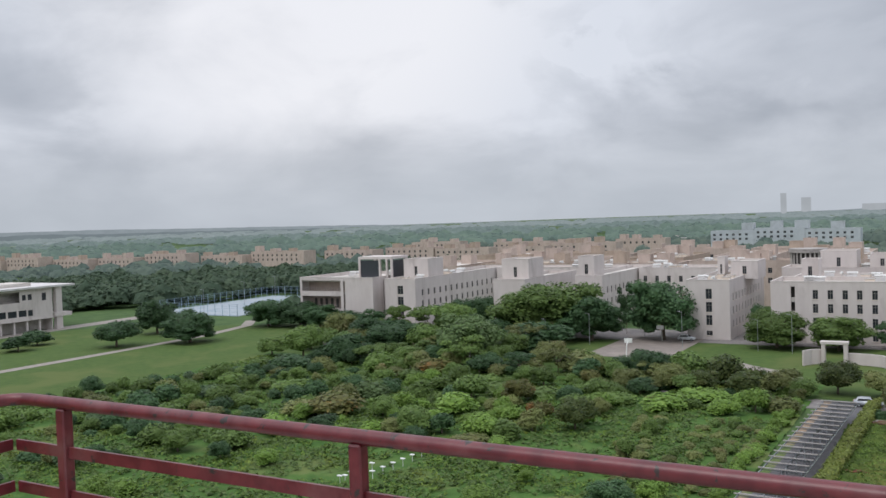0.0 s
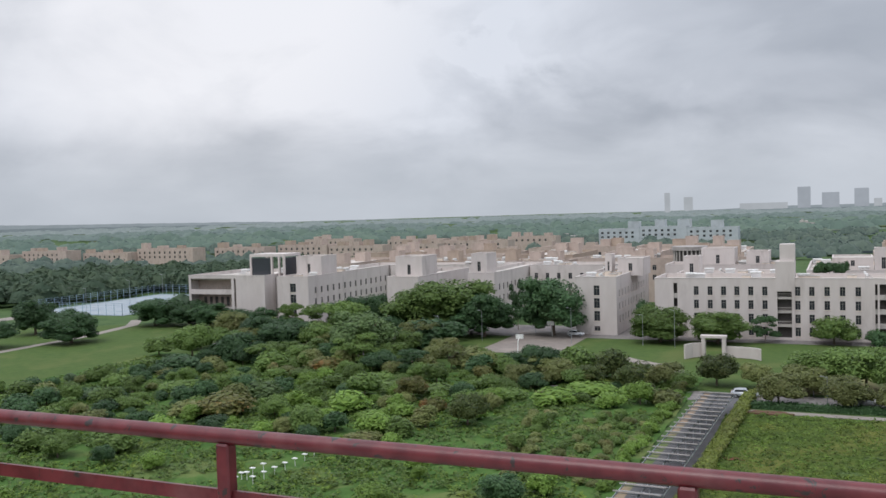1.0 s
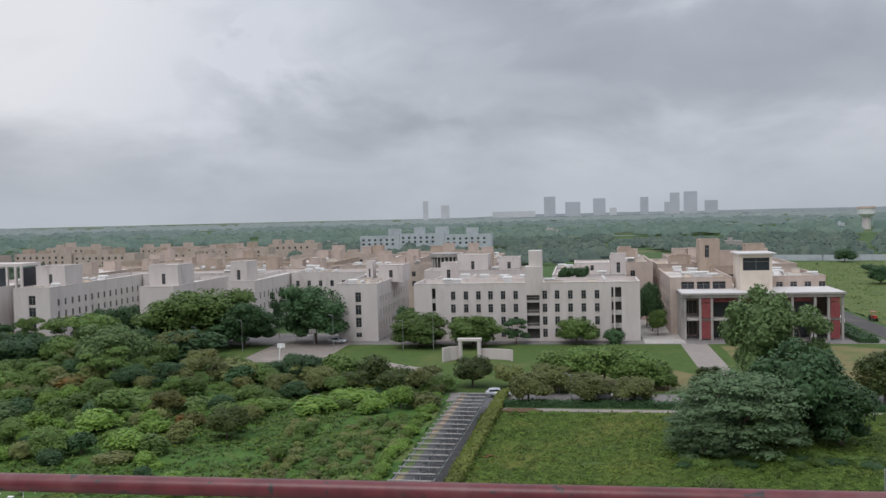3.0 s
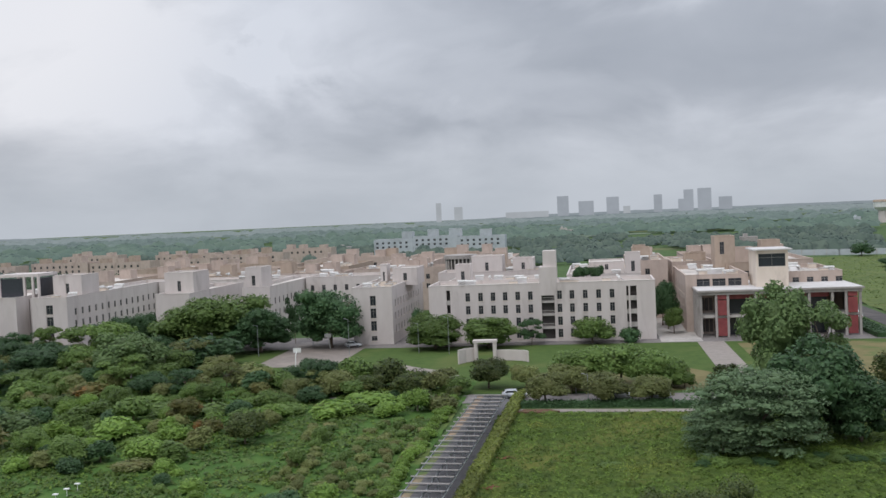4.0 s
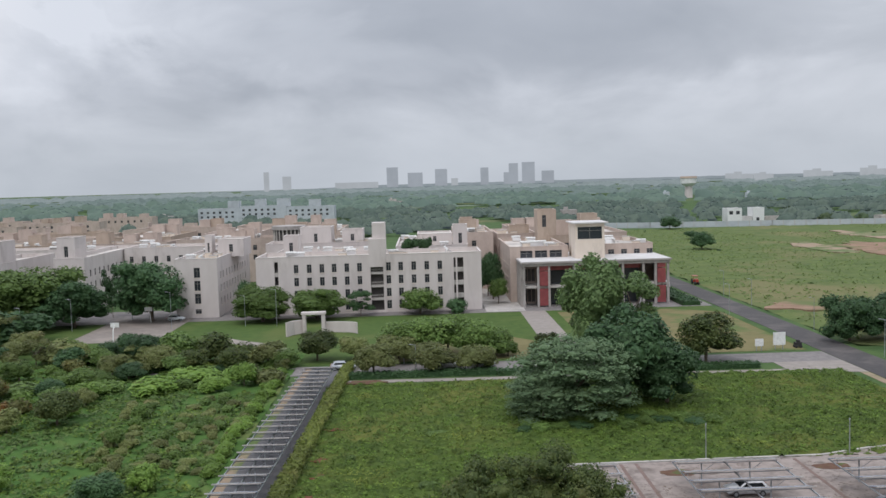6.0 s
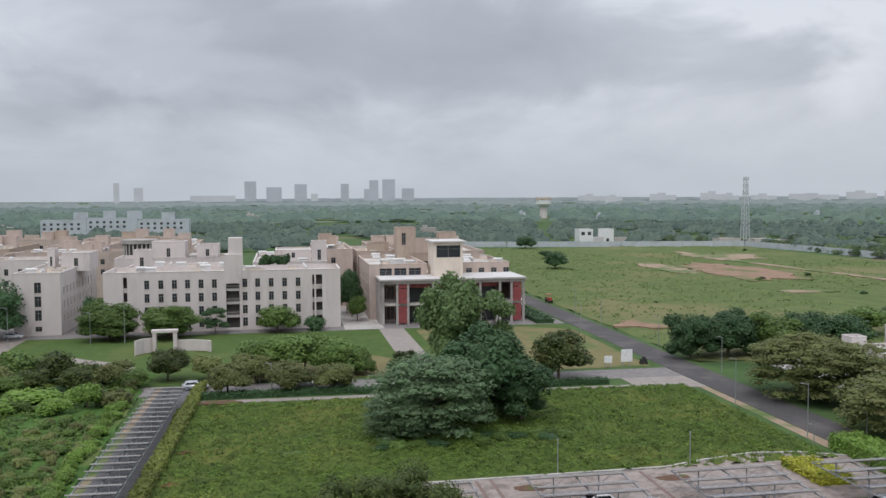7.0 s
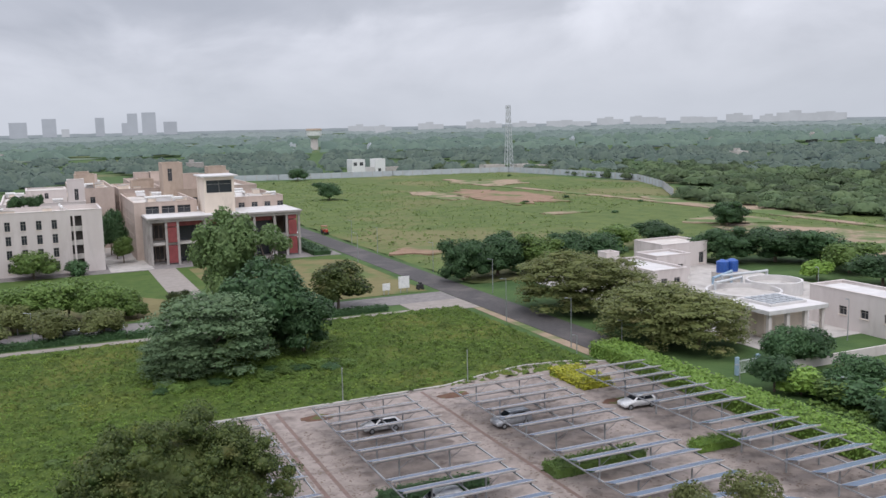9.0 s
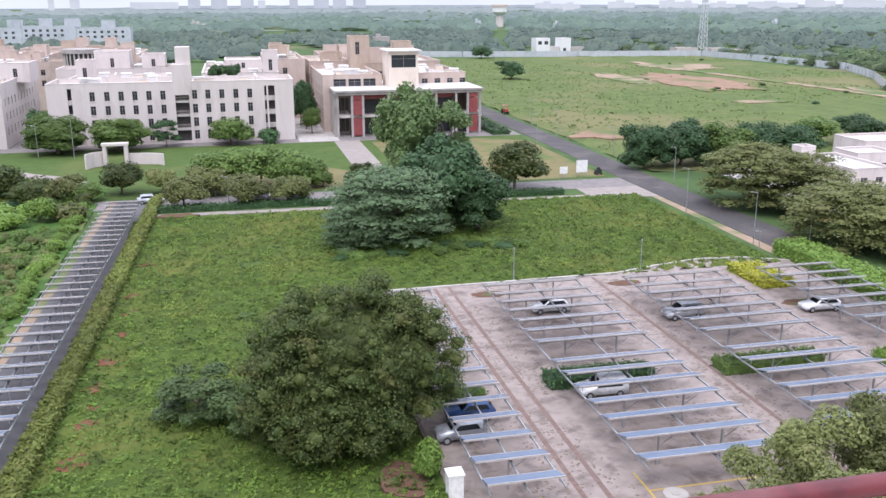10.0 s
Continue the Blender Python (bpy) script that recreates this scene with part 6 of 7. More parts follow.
# ---- cars ----
def car(x, y, yaw, paint, label, long=3.95, tall=1.5, wide=1.7, suv=False, z=0.07):
    ob = thing("car", label, "car", (x, y, z), "parked cars")
    ob.rotation_euler = (0, 0, radians(yaw))
    L, Wd = long / 2, wide / 2
    if suv:
        prof = [(-L, 0.32), (-L, 0.95), (-L + 0.06, 1.08), (-L + 0.12, tall - 0.12), (-L + 0.4, tall), (L * 0.18, tall - 0.02), (L * 0.50, 1.05), (L * 0.93, 0.90), (L, 0.66), (L, 0.32)]
    else:
        prof = [(-L, 0.32), (-L, 0.86), (-L * 0.94, 0.98), (-L * 0.70, tall - 0.08), (-L * 0.45, tall), (L * 0.12, tall - 0.02), (L * 0.48, 0.95), (L * 0.92, 0.78), (L, 0.60), (L, 0.32)]
    bm = bmesh.new()

    def half(zz):
        return Wd if zz < 0.98 else Wd - 0.24 * (zz - 0.98) / max(0.1, tall - 0.98)
    sides = [[bm.verts.new((px, s * half(pz), pz)) for px, pz in prof] for s in (-1, 1)]
    k = len(prof)
    for i in range(k):
        j = (i + 1) % k
        bm.faces.new((sides[0][i], sides[0][j], sides[1][j], sides[1][i]))
    bm.faces.new(sides[0][::-1])
    bm.faces.new(sides[1])
    bmesh.ops.recalc_face_normals(bm, faces=bm.faces)
    bmesh.ops.bevel(bm, geom=list(bm.edges), offset=0.05, segments=2, affect="EDGES")
    body = part("body", bm, paint, ob, "", True)
    # glass set 6 mm proud of the cabin's faces
    for i in (2 if not suv else 2, 5):
        (ax, az), (bx, bz) = prof[i], prof[i + 1]
        d = Vector((bz - az, 0, ax - bx)).normalized() * -0.012
        if i == 2:
            d = Vector((-abs(d.x) - 0.004, 0, abs(d.z)))
        else:
            d = Vector((abs(d.x), 0, abs(d.z)))
        bm = bmesh.new()
        q = []
        for f_, sgn in ((0.12, -1), (0.12, 1), (0.88, 1), (0.88, -1)):
            px, pz = ax + (bx - ax) * f_, az + (bz - az) * f_
            q.append(bm.verts.new(Vector((px, sgn * (half(pz) - 0.10), pz)) + d))
        bm.faces.new(q)
        bmesh.ops.solidify(bm, geom=list(bm.faces), thickness=0.01)
        part("windscreen" if i == 5 else "rear_window", bm, CAR_GLASS, ob)
    for sgn in (-1, 1):
        bm = bmesh.new()
        q = [bm.verts.new((px, sgn * (half(pz) + 0.008), pz)) for px, pz in ((-L * 0.74, 1.02), (L * 0.36, 1.02), (L * 0.10, tall - 0.14), (-L * 0.62, tall - 0.14))]
        bm.faces.new(q)
        bmesh.ops.solidify(bm, geom=list(bm.faces), thickness=0.008)
        part("side_window", bm, CAR_GLASS, ob)
    for wx in (-L * 0.62, L * 0.64):
        for sgn in (-1, 1):
            bm = bmesh.new()
            tube(bm, (wx, sgn * (Wd - 0.17), 0.31), (wx, sgn * (Wd + 0.015), 0.31), 0.31, n=16)
            wh = part("wheel", bm, TYRE, ob)
            bm = bmesh.new()
            tube(bm, (wx, sgn * (Wd + 0.012), 0.31), (wx, sgn * (Wd + 0.024), 0.31), 0.19, n=12)
            part("rim", bm, STEEL, wh)
    for sgn in (-1, 1):
        bm = bmesh.new()
        box(bm, L - 0.10, L + 0.012, sgn * (Wd - 0.24) - 0.16, sgn * (Wd - 0.24) + 0.16, 0.60, 0.72)
        part("headlight", bm, WHITE_PAINT, ob)
        bm = bmesh.new()
        box(bm, -L - 0.012, -L + 0.08, sgn * (Wd - 0.2) - 0.12, sgn * (Wd - 0.2) + 0.12, 0.70, 0.92)
        part("tail_light", bm, CAR_RED, ob)
    return ob


car(28.6, 66.4, 178, CAR_WHITE, "white estate car parked under solar panels", 4.2, 1.75, 1.75, True, 0.15)
car(44.3, 82.4, 182, CAR_SILVER, "silver car with a dark windscreen under solar panels", 4.2, 1.65, 1.75, True, 0.15)
car(59.8, 81.2, 176, CAR_WHITE, "white sedan at the edge of the solar canopy", 4.3, 1.48, 1.7, False, 0.15)
car(31.4, 87.4, 180, CAR_WHITE, "white car parked under solar panels by the kerb", 4.2, 1.5, 1.7, False, 0.15)
car(15.0, 61.4, 182, CAR_SILVER, "pale silver hatchback beside the big tree", 3.8, 1.52, 1.65, True, 0.15)
car(44.4, 56.2, 176, CAR_SILVER, "silver car under the near panels", 4.3, 1.5, 1.72, False, 0.15)
car(16.6, 64.6, 180, CAR_BLUE, "dark blue car under the panels", 3.9, 1.5, 1.66, False, 0.15)
car(-14.6, 154.2, 4, CAR_SILVER, "silver car standing on the side road", 4.3, 1.48, 1.72)
car(3.6, 152.6, 2, CAR_WHITE, "white car parked under the roadside trees", 4.2, 1.5, 1.7)
car(9.4, 152.4, 1, CAR_SILVER, "pale silver car parked under the roadside trees", 4.2, 1.5, 1.7)
car(-20.6, 61.5, 88.3, CAR_BLUE, "dark blue car under the lane's canopy", 4.0, 1.5, 1.7, False, 0.08)
car(-60.4, 222 - 4.5, 0, CAR_WHITE, "white car by the hostel wing", 4.1, 1.5, 1.7)
for n, (x, y) in enumerate(((66.8, 250.5), (67.2, 257), (67.0, 264))):
    car(x, y, 90, (CAR_WHITE, CAR_SILVER, CAR_WHITE)[n], "white van parked beside the road" if n == 0 else "car parked beside the road", 5.4 if n == 0 else 4.2, 2.3 if n == 0 else 1.5, 1.9, n == 0)
tr = thing("tractor", "orange tractor standing by the road", "tractor", (77.6, 257, 0.1))
bm = bmesh.new()
box(bm, -0.4, 0.4, -1.6, 0.2, 0.7, 1.5)
box(bm, -0.6, 0.6, 0.2, 1.4, 0.6, 1.2)
part("body", bm, CAR_RED, tr)
bm = bmesh.new()
box(bm, -0.75, 0.75, -0.1, 1.6, 2.3, 2.4)
for x, y in ((-0.65, 0), (0.6, 0), (-0.65, 1.45), (0.6, 1.45)):
    box(bm, x, x + 0.06, y, y + 0.06, 1.1, 2.3)
part("roof", bm, CAR_RED, tr)
for x, y, r in ((-0.75, 1.0, 0.7), (0.75, 1.0, 0.7), (-0.55, -1.2, 0.4), (0.55, -1.2, 0.4)):
    bm = bmesh.new()
    tube(bm, (x - 0.15, y, r), (x + 0.15, y, r), r, n=14)
    part("wheel", bm, TYRE, tr)


# ---- lamp posts, poles and signs ----
def street_lamp(x, y, h, mat=STEEL, arm=0.7, label="slim grey street lamp", z=0.0):
    ob = thing("street_lamp", label, "street lamp", (x, y, z), "street lamps")
    bm = bmesh.new()
    tube(bm, (0, 0, 0), (0, 0, h), 0.075, 0.04, 8)
    part("pole", bm, mat, ob)
    bm = bmesh.new()
    tube(bm, (0, 0, h - 0.1), (-arm, 0, h + 0.1), 0.035, n=6)
    part("arm", bm, mat, ob)
    bm = bmesh.new()
    box(bm, -arm - 0.35, -arm + 0.05, -0.09, 0.09, h + 0.05, h + 0.14)
    part("lamp_head", bm, mat, ob)


for x, y, h in ((68.0, 107.8, 7.2), (68.2, 127.5, 7.0), (68.0, 200, 7), (77.5, 150, 6.5), (77.6, 178, 6.5), (77.4, 212, 6.5), (77.4, 232, 6.5)):
    street_lamp(x, y, h)
for x, y, h in ((66.9, 104.6, 2.6), (74.0, 104.0, 4.0), (73.5, 80.0, 3.4), (80.5, 71.0, 3.2), (94, 88, 4.2), (120, 112, 6.5), (104.5, 92, 6.0)):
    street_lamp(x, y, h, STEEL, 0.4, "short grey garden lamp")
for x, y, h in ((-72, 221, 8), (-80.5, 205, 7.5), (-58, 205, 8.5), (-66.5, 220, 7), (-34, 204, 8.5), (-88, 196, 7), (-41.5, 206, 7), (-2, 148.6, 5.0), (-4.2, 157.8, 3.5)):
    street_lamp(x, y, h, STEEL, 0.7, "slim pale lamp post by the court")
for x, y, h in ((-240, 236, 9), (-252, 270, 9), (-236, 290, 9), (-224, 262, 9), (-262, 300, 9), (-226, 306, 9)):
    street_lamp(x, y, h, STEEL, 1.2, "tall floodlight post by the blue court")
for x, y in ((47.2, 98.9), (30.9, 98.8)):
    bm = bmesh.new()
    tube(bm, (x, y, 0), (x, y, 4.1), 0.06, 0.045, 8)
    tube(bm, (x, y, 4.1), (x, y, 4.25), 0.1, 0.04, 8)
    solid("marker_pole", bm, STEEL, "thin pale pole at the car park's kerb", "pole", group="kerb poles")
for x, y, w, h in ((63.0, 158.9, 2.2, 2.3), (59.2, 158.4, 1.5, 1.3)):
    ob = thing("sign_board", "blank white board on two posts", "sign", (x, y, 0.05), group="sign boards")
    bm = bmesh.new()
    box(bm, -w / 2, w / 2, -0.05, 0.05, 0.9, 0.9 + h)
    part("board", bm, WHITE_PAINT, ob)
    for s in (-0.6, 0.6):
        bm = bmesh.new()
        box(bm, s * w / 2 - 0.06, s * w / 2 + 0.06, 0.052, 0.16, 0, 0.9 + h * 0.8)
        part("post", bm, STEEL, ob)
hy = thing("machine", "small dark machine on the dry lawn's edge", "machine", (67.0, 160.5, 0.05))
bm = bmesh.new()
box(bm, -0.6, 0.6, -0.4, 0.4, 0.3, 1.0)
box(bm, -0.2, 0.3, -0.3, 0.3, 1.0, 1.4)
part("body", bm, TYRE, hy)
for x, y in ((-0.45, -0.45), (0.45, -0.45), (-0.45, 0.45), (0.45, 0.45)):
    bm = bmesh.new()
    tube(bm, (x, y - 0.05, 0.25), (x, y + 0.05, 0.25), 0.25, n=12)
    part("wheel", bm, TYRE, hy)
# pale markers standing in rows in the weeds
rng = random.Random(2)
for k in range(13):
    x, y = -64.4 + 0.12 * (k % 7) + (-2.4 if k > 6 else 0), 88.0 + 2.1 * (k % 7) - (1.2 if k > 6 else 0) - (8 if k > 10 else 0)
    ob = thing("plant_marker", "small white plate on a stake", "marker", (x, y, 0.1), "plant markers")
    bm = bmesh.new()
    box(bm, -0.03, 0.03, -0.03, 0.03, 0, 0.95)
    part("stake", bm, WHITE_PAINT, ob)
    bm = bmesh.new()
    box(bm, -0.32, 0.32, -0.2, 0.2, 0.95, 1.05)
    part("plate", bm, WHITE_PAINT, ob)

# white arch with its low curved wall
ar = thing("garden_arch", "white square garden arch with low wing walls", "arch", (-24.2, 193, 0.06))
for b in ((-2.4, -1.7, -0.8, 0.8, 0, 4.1), (1.7, 2.4, -0.8, 0.8, 0, 4.1)):
    bm = bmesh.new()
    box(bm, *b)
    part("pier", bm, WHITE, ar)
bm = bmesh.new()
box(bm, -2.6, 2.6, -0.9, 0.9, 4.1, 4.6)
part("lintel", bm, WHITE, ar)


def bent_wall(points, h, thick=0.35):
    """An upright wall along a bent line."""
    bm = bmesh.new()
    rows_ = []
    for k, p in enumerate(points):
        a, b = points[max(k - 1, 0)], points[min(k + 1, len(points) - 1)]
        side_ = Vector((a[1] - b[1], b[0] - a[0], 0)).normalized() * thick / 2
        c = Vector((*p, 0))
        rows_.append([bm.verts.new(v) for v in (c - side_, c + side_, c + side_ + Vector((0, 0, h)), c - side_ + Vector((0, 0, h)))])
    for a, b in zip(rows_, rows_[1:]):
        for k in range(4):
            bm.faces.new((a[k], a[(k + 1) % 4], b[(k + 1) % 4], b[k]))
    bm.faces.new(rows_[0])
    bm.faces.new(rows_[-1])
    bmesh.ops.recalc_face_normals(bm, faces=bm.faces)
    return bm


part("wing_wall", bent_wall([(-2.42, 0.0), (-4.2, -1.2), (-5.4, -3.6)], 3.0), WHITE, ar)
part("curved_wall", bent_wall([(2.42 + 6.9 * math.sin(u), 2.8 * math.cos(u) - 2.2) for u in [0.13 * k for k in range(13)]], 2.3), WHITE, ar)
# basketball hoops
for x, y, s in ((-66, 216, 1), (-66, 189.5, -1)):
    ob = thing("basketball_hoop", "basketball board on a pale bent post", "basketball hoop", (x, y, 0.07), "hoops")
    bm = bmesh.new()
    tube(bm, (0, 0, 0), (0, -0.4 * s, 2.6), 0.12, n=8)
    tube(bm, (0, -0.4 * s, 2.6), (0, -1.4 * s, 3.3), 0.1, n=8)
    part("post", bm, WHITE_PAINT, ob)
    bm = bmesh.new()
    box(bm, -0.9, 0.9, -1.5 * s - 0.04, -1.5 * s + 0.04, 2.9, 3.9)
    part("board", bm, WHITE_PAINT, ob)
    bm = bmesh.new()
    box(bm, -0.25, 0.25, -1.95 * s - 0.2, -1.95 * s + 0.2, 3.02, 3.06)
    part("ring", bm, CAR_RED, ob)

# fence of the blue court
for (ax, ay), (bx, by) in (((-268, 234), (-222, 234)), ((-222, 234), (-222, 305)), ((-222, 305), (-268, 305)), ((-268, 305), (-268, 234))):
    ob = thing("court_fence", "blue mesh fence round the sports court", "fence", (ax, ay, 0.08), "court fences")
    d = Vector((bx - ax, by - ay, 0))
    n = int(d.length / 3.5)
    for k in range(n + 1):
        bm = bmesh.new()
        p = d * k / n
        tube(bm, p, p + Vector((0, 0, 4.2)), 0.08, n=6)
        part("post", bm, DULL_BLUE, ob)
    for z in (0.2, 1.4, 2.6, 3.4, 4.1):
        bm = bmesh.new()
        tube(bm, Vector((0, 0, z)), d + Vector((0, 0, z)), 0.035, n=5)
        part("rail", bm, DULL_BLUE, ob)

# ---- treatment works at the east ----
def plainblock(x0, x1, y0, y1, h, label, wins=(), west=(), roof=ROOF_WHITE, name="utility_block"):
    return block(x0, x1, y0, y1, h, WHITE, label, wins, west, (), (), 0.35, roof, name, "building", 0.0, "utility buildings")


plainblock(109.6, 116.6, 86.4, 104.0, 5.85, "long low cream-white pump house", (), [(89.5, 2.2, 1.4, 1.3), (93.6, 2.2, 1.4, 1.3), (97.5, 2.2, 1.4, 1.3)])
plainblock(121.0, 133.0, 155.0, 165.0, 5.2, "plain cream-white flat-roofed store building", [(131.5, 0.6, 1.3, 2.4)], (), ROOF)
plainblock(112.5, 121.0, 146, 153.0, 4.6, "cream-white office with a portico", [(115, 1.2, 1.4, 1.4), (118.5, 1.2, 1.4, 1.4)])
plainblock(102.5, 110.5, 134, 150, 4.2, "low cream-white plant building with small windows", [(105, 1.6, 1.4, 1.0), (108, 1.6, 1.4, 1.0)], [(138, 1.6, 1.4, 1.0)])
plainblock(101.5, 104.5, 147.5, 150.5, 6.0, "small cream-white tank room on the plant building")
pt = thing("entrance_portico", "cream-white portico with square pillars and a stepped roof", "portico", (93.0, 95.5, 0))
bm = bmesh.new()
box(bm, -0.4, 11.0, -0.4, 9.5, 4.3, 4.9)
box(bm, 2.0, 9.0, 1.8, 8.0, 4.9, 5.25)
part("roof", bm, ROOF_WHITE, pt)
for k in range(5):
    for j in range(4):
        bm = bmesh.new()
        box(bm, 2.4 + 1.3 * k, 3.4 + 1.3 * k, 2.1 + 1.45 * j, 3.2 + 1.45 * j, 5.25, 5.36)
        part("skylight", bm, STEEL, pt)
for x, y in ((0, 0), (0, 4.4), (0, 8.4), (3.4, 0), (6.8, 0), (10.2, 0)):
    bm = bmesh.new()
    box(bm, x, x + 0.55, y, y + 0.55, 0, 4.3)
    part("pillar", bm, WHITE, pt)
bm = bmesh.new()
box(bm, 2.2, 10.6, 3.2, 9.2, 0, 4.3)
part("wall", bm, CREAM, pt)
slab("works_yard", rect(90, 135, 94, 160), 0.05, CONCRETE, "grey yard of the treatment works", "yard")
for cx, cy, r, h in ((112, 121, 6.5, 2.0), (122, 124, 5.0, 2.4), (108.5, 112.5, 4.0, 1.6)):
    ob = thing("settling_tank", "round pale concrete settling tank", "tank", (cx, cy, 0.05), "settling tanks")
    bm = bmesh.new()
    ring = [[bm.verts.new((rr_ * math.cos(2 * math.pi * k / 32), rr_ * math.sin(2 * math.pi * k / 32), z)) for k in range(32)] for rr_, z in ((r, 0), (r, h), (r - 0.4, h), (r - 0.4, 0))]
    for a, b in zip(ring, ring[1:]):
        for k in range(32):
            bm.faces.new((a[k], a[(k + 1) % 32], b[(k + 1) % 32], b[k]))
    bmesh.ops.recalc_face_normals(bm, faces=bm.faces)
    part("wall", bm, ROOF_WHITE, ob)
    bm = bmesh.new()
    tube(bm, (0, 0, 0), (0, 0, h * 0.6), r - 0.41, n=32)
    part("water", bm, CONCRETE, ob, "dull grey water in the tank")
tk = thing("water_tank", "blue plastic tanks on a low platform", "water tank", (121.6, 136, 0))
bm = bmesh.new()
box(bm, -2.4, 2.6, -1.6, 1.6, 0, 2.2)
part("platform", bm, CONCRETE, tk)
for x in (-1.1, 1.3):
    bm = bmesh.new()
    tube(bm, (x, 0, 2.2), (x, 0, 4.3), 1.15, n=20)
    tube(bm, (x, 0, 4.3), (x, 0, 4.7), 1.15, 0.35, 20)
    for z in (2.7, 3.2, 3.7):
        tube(bm, (x, 0, z), (x, 0, z + 0.12), 1.2, n=20)
    part("tank", bm, BLUE_PLASTIC, tk)
for k, ((ax, ay), (bx, by)) in enumerate((((113, 130), (121, 134)), ((110, 126), (118, 128)), ((116, 131), (127, 131)))):
    bm = bmesh.new()
    tube(bm, (ax, ay, 2.6), (bx, by, 2.6), 0.25, n=10)
    tube(bm, (ax, ay, 0), (ax, ay, 2.85), 0.25, n=10)
    tube(bm, (bx, by, 0), (bx, by, 2.85), 0.25, n=10)
    solid("pipe_bridge", bm, PALE_METAL if k else DULL_BLUE, "pipe run on stands between the tanks", "pipe", group="pipes")
bm = bmesh.new()
box(bm, 82, 118, 84.0, 84.25, 0, 1.3)
box(bm, 118, 118.25, 70, 84, 0, 1.3)
solid("boundary_wall", bm, WHITE, "low pale boundary wall of the works", "wall", "structure")
gt = thing("metal_gate", "pale blue barred gate with two leaves", "gate", (78.0, 85.6, 0.1))
for x in (0, 3.4):
    bm = bmesh.new()
    box(bm, x, x + 0.4, -0.2, 0.2, 0, 2.3)
    part("gate_post", bm, DULL_BLUE, gt)
for k in range(9):
    bm = bmesh.new()
    box(bm, 0.55 + 0.31 * k, 0.60 + 0.31 * k, -0.03, 0.03, 0.15, 1.9)
    part("bar", bm, PALE_METAL, gt)
for z in (0.2, 1.7):
    bm = bmesh.new()
    box(bm, 0.4, 3.4, -0.045, 0.045, z, z + 0.08)
    part("crossrail", bm, PALE_METAL, gt)

# ---- the pasture's far edge ----
corner = [(90, 545), (133, 529), (200, 515), (272, 500), (282, 440), (284, 383), (262, 335), (236, 295)]
for (ax, ay), (bx, by) in zip(corner, corner[1:]):
    d = Vector((bx - ax, by - ay, 0))
    ob = thing("sheet_fence", "pale blue sheet-metal fence along the pasture", "fence", (ax, ay, 0), "sheet fence")
    n = max(2, int(d.length / 6))
    u = d.normalized()
    nv = Vector((-u.y, u.x, 0)) * 0.04
    for k in range(n):
        bm = bmesh.new()
        p, q = d * (k / n) + u * 0.06, d * ((k + 1) / n) - u * 0.06
        vs = [bm.verts.new(a + s * nv + Vector((0, 0, z))) for z in (0.0, 3.3) for a, s in ((p, -1), (q, -1), (q, 1), (p, 1))]
        for f in ((4, 5, 6, 7), (0, 1, 5, 4), (1, 2, 6, 5), (2, 3, 7, 6), (3, 0, 4, 7)):
            bm.faces.new([vs[i] for i in f])
        bmesh.ops.recalc_face_normals(bm, faces=bm.faces)
        part("sheet", bm, FAR_WHITE, ob)
    for k in range(n + 1):
        bm = bmesh.new()
        p = d * k / n
        box(bm, p.x - 0.12, p.x + 0.12, p.y - 0.2, p.y + 0.2, 0, 3.5)
        part("post", bm, CONCRETE, ob)
# lattice mast
ms = thing("radio_mast", "tall grey lattice mast with antennas", "mast", (281, 516, 0))
H = 42.0
for s, t in ((-1, -1), (1, -1), (1, 1), (-1, 1)):
    bm = bmesh.new()
    tube(bm, (2.2 * s, 2.2 * t, 0), (0.9 * s, 0.9 * t, H), 0.15, n=5)
    part("leg", bm, PALE_METAL, ms)
levels = [k * 3.0 for k in range(15)]
for z0, z1 in zip(levels, levels[1:]):
    r0, r1 = 2.2 - 1.3 * z0 / H, 2.2 - 1.3 * z1 / H
    for (s, t), (s2, t2) in (((-1, -1), (1, -1)), ((1, -1), (1, 1)), ((1, 1), (-1, 1)), ((-1, 1), (-1, -1))):
        for a, b in (((r0 * s, r0 * t, z0), (r1 * s2, r1 * t2, z1)), ((r0 * s2, r0 * t2, z0), (r1 * s, r1 * t, z1))):
            bm = bmesh.new()
            tube(bm, a, b, 0.075, n=4, cap=False)
            part("brace", bm, PALE_METAL, ms)
for k in range(9):
    a = k * 2.1
    z = H - 1.5 - (k // 3) * 4.2
    bm = bmesh.new()
    box(bm, 1.5 * math.cos(a) - 0.3, 1.5 * math.cos(a) + 0.3, 1.5 * math.sin(a) - 0.2, 1.5 * math.sin(a) + 0.2, z - 1.4, z + 1.2)
    part("antenna", bm, PALE_METAL, ms)
# huts by the mast, white houses, water tower
for x0, x1, y0, h in ((262, 276, 512, 4.2), (286, 298, 514, 3.6), (299, 305, 508, 3.0), (322, 336, 512, 4)):
    block(x0, x1, y0, y0 + 9, h, CONCRETE, "low grey hut by the mast", [((x0 + x1) / 2, 1.0, 1.4, 1.4)], (), (), (), 0.2, ROOF, "hut", "hut", 0.0, "huts")
for x0, x1, h in ((188, 197, 9.0), (204, 211, 9.0)):
    block(x0, x1, 556, 566, h, WHITE_PAINT, "white unfinished house with open bays", [(x0 + 2.4, 5.2, 2.4, 2.2), (x1 - 2.4, 5.2, 2.4, 2.2)] if x0 < 190 else [(x0 + 3, 1.0, 2.0, 2.0)], (), (), (), 0.3, ROOF_WHITE, "white_house", "house", 0.0, "white houses")
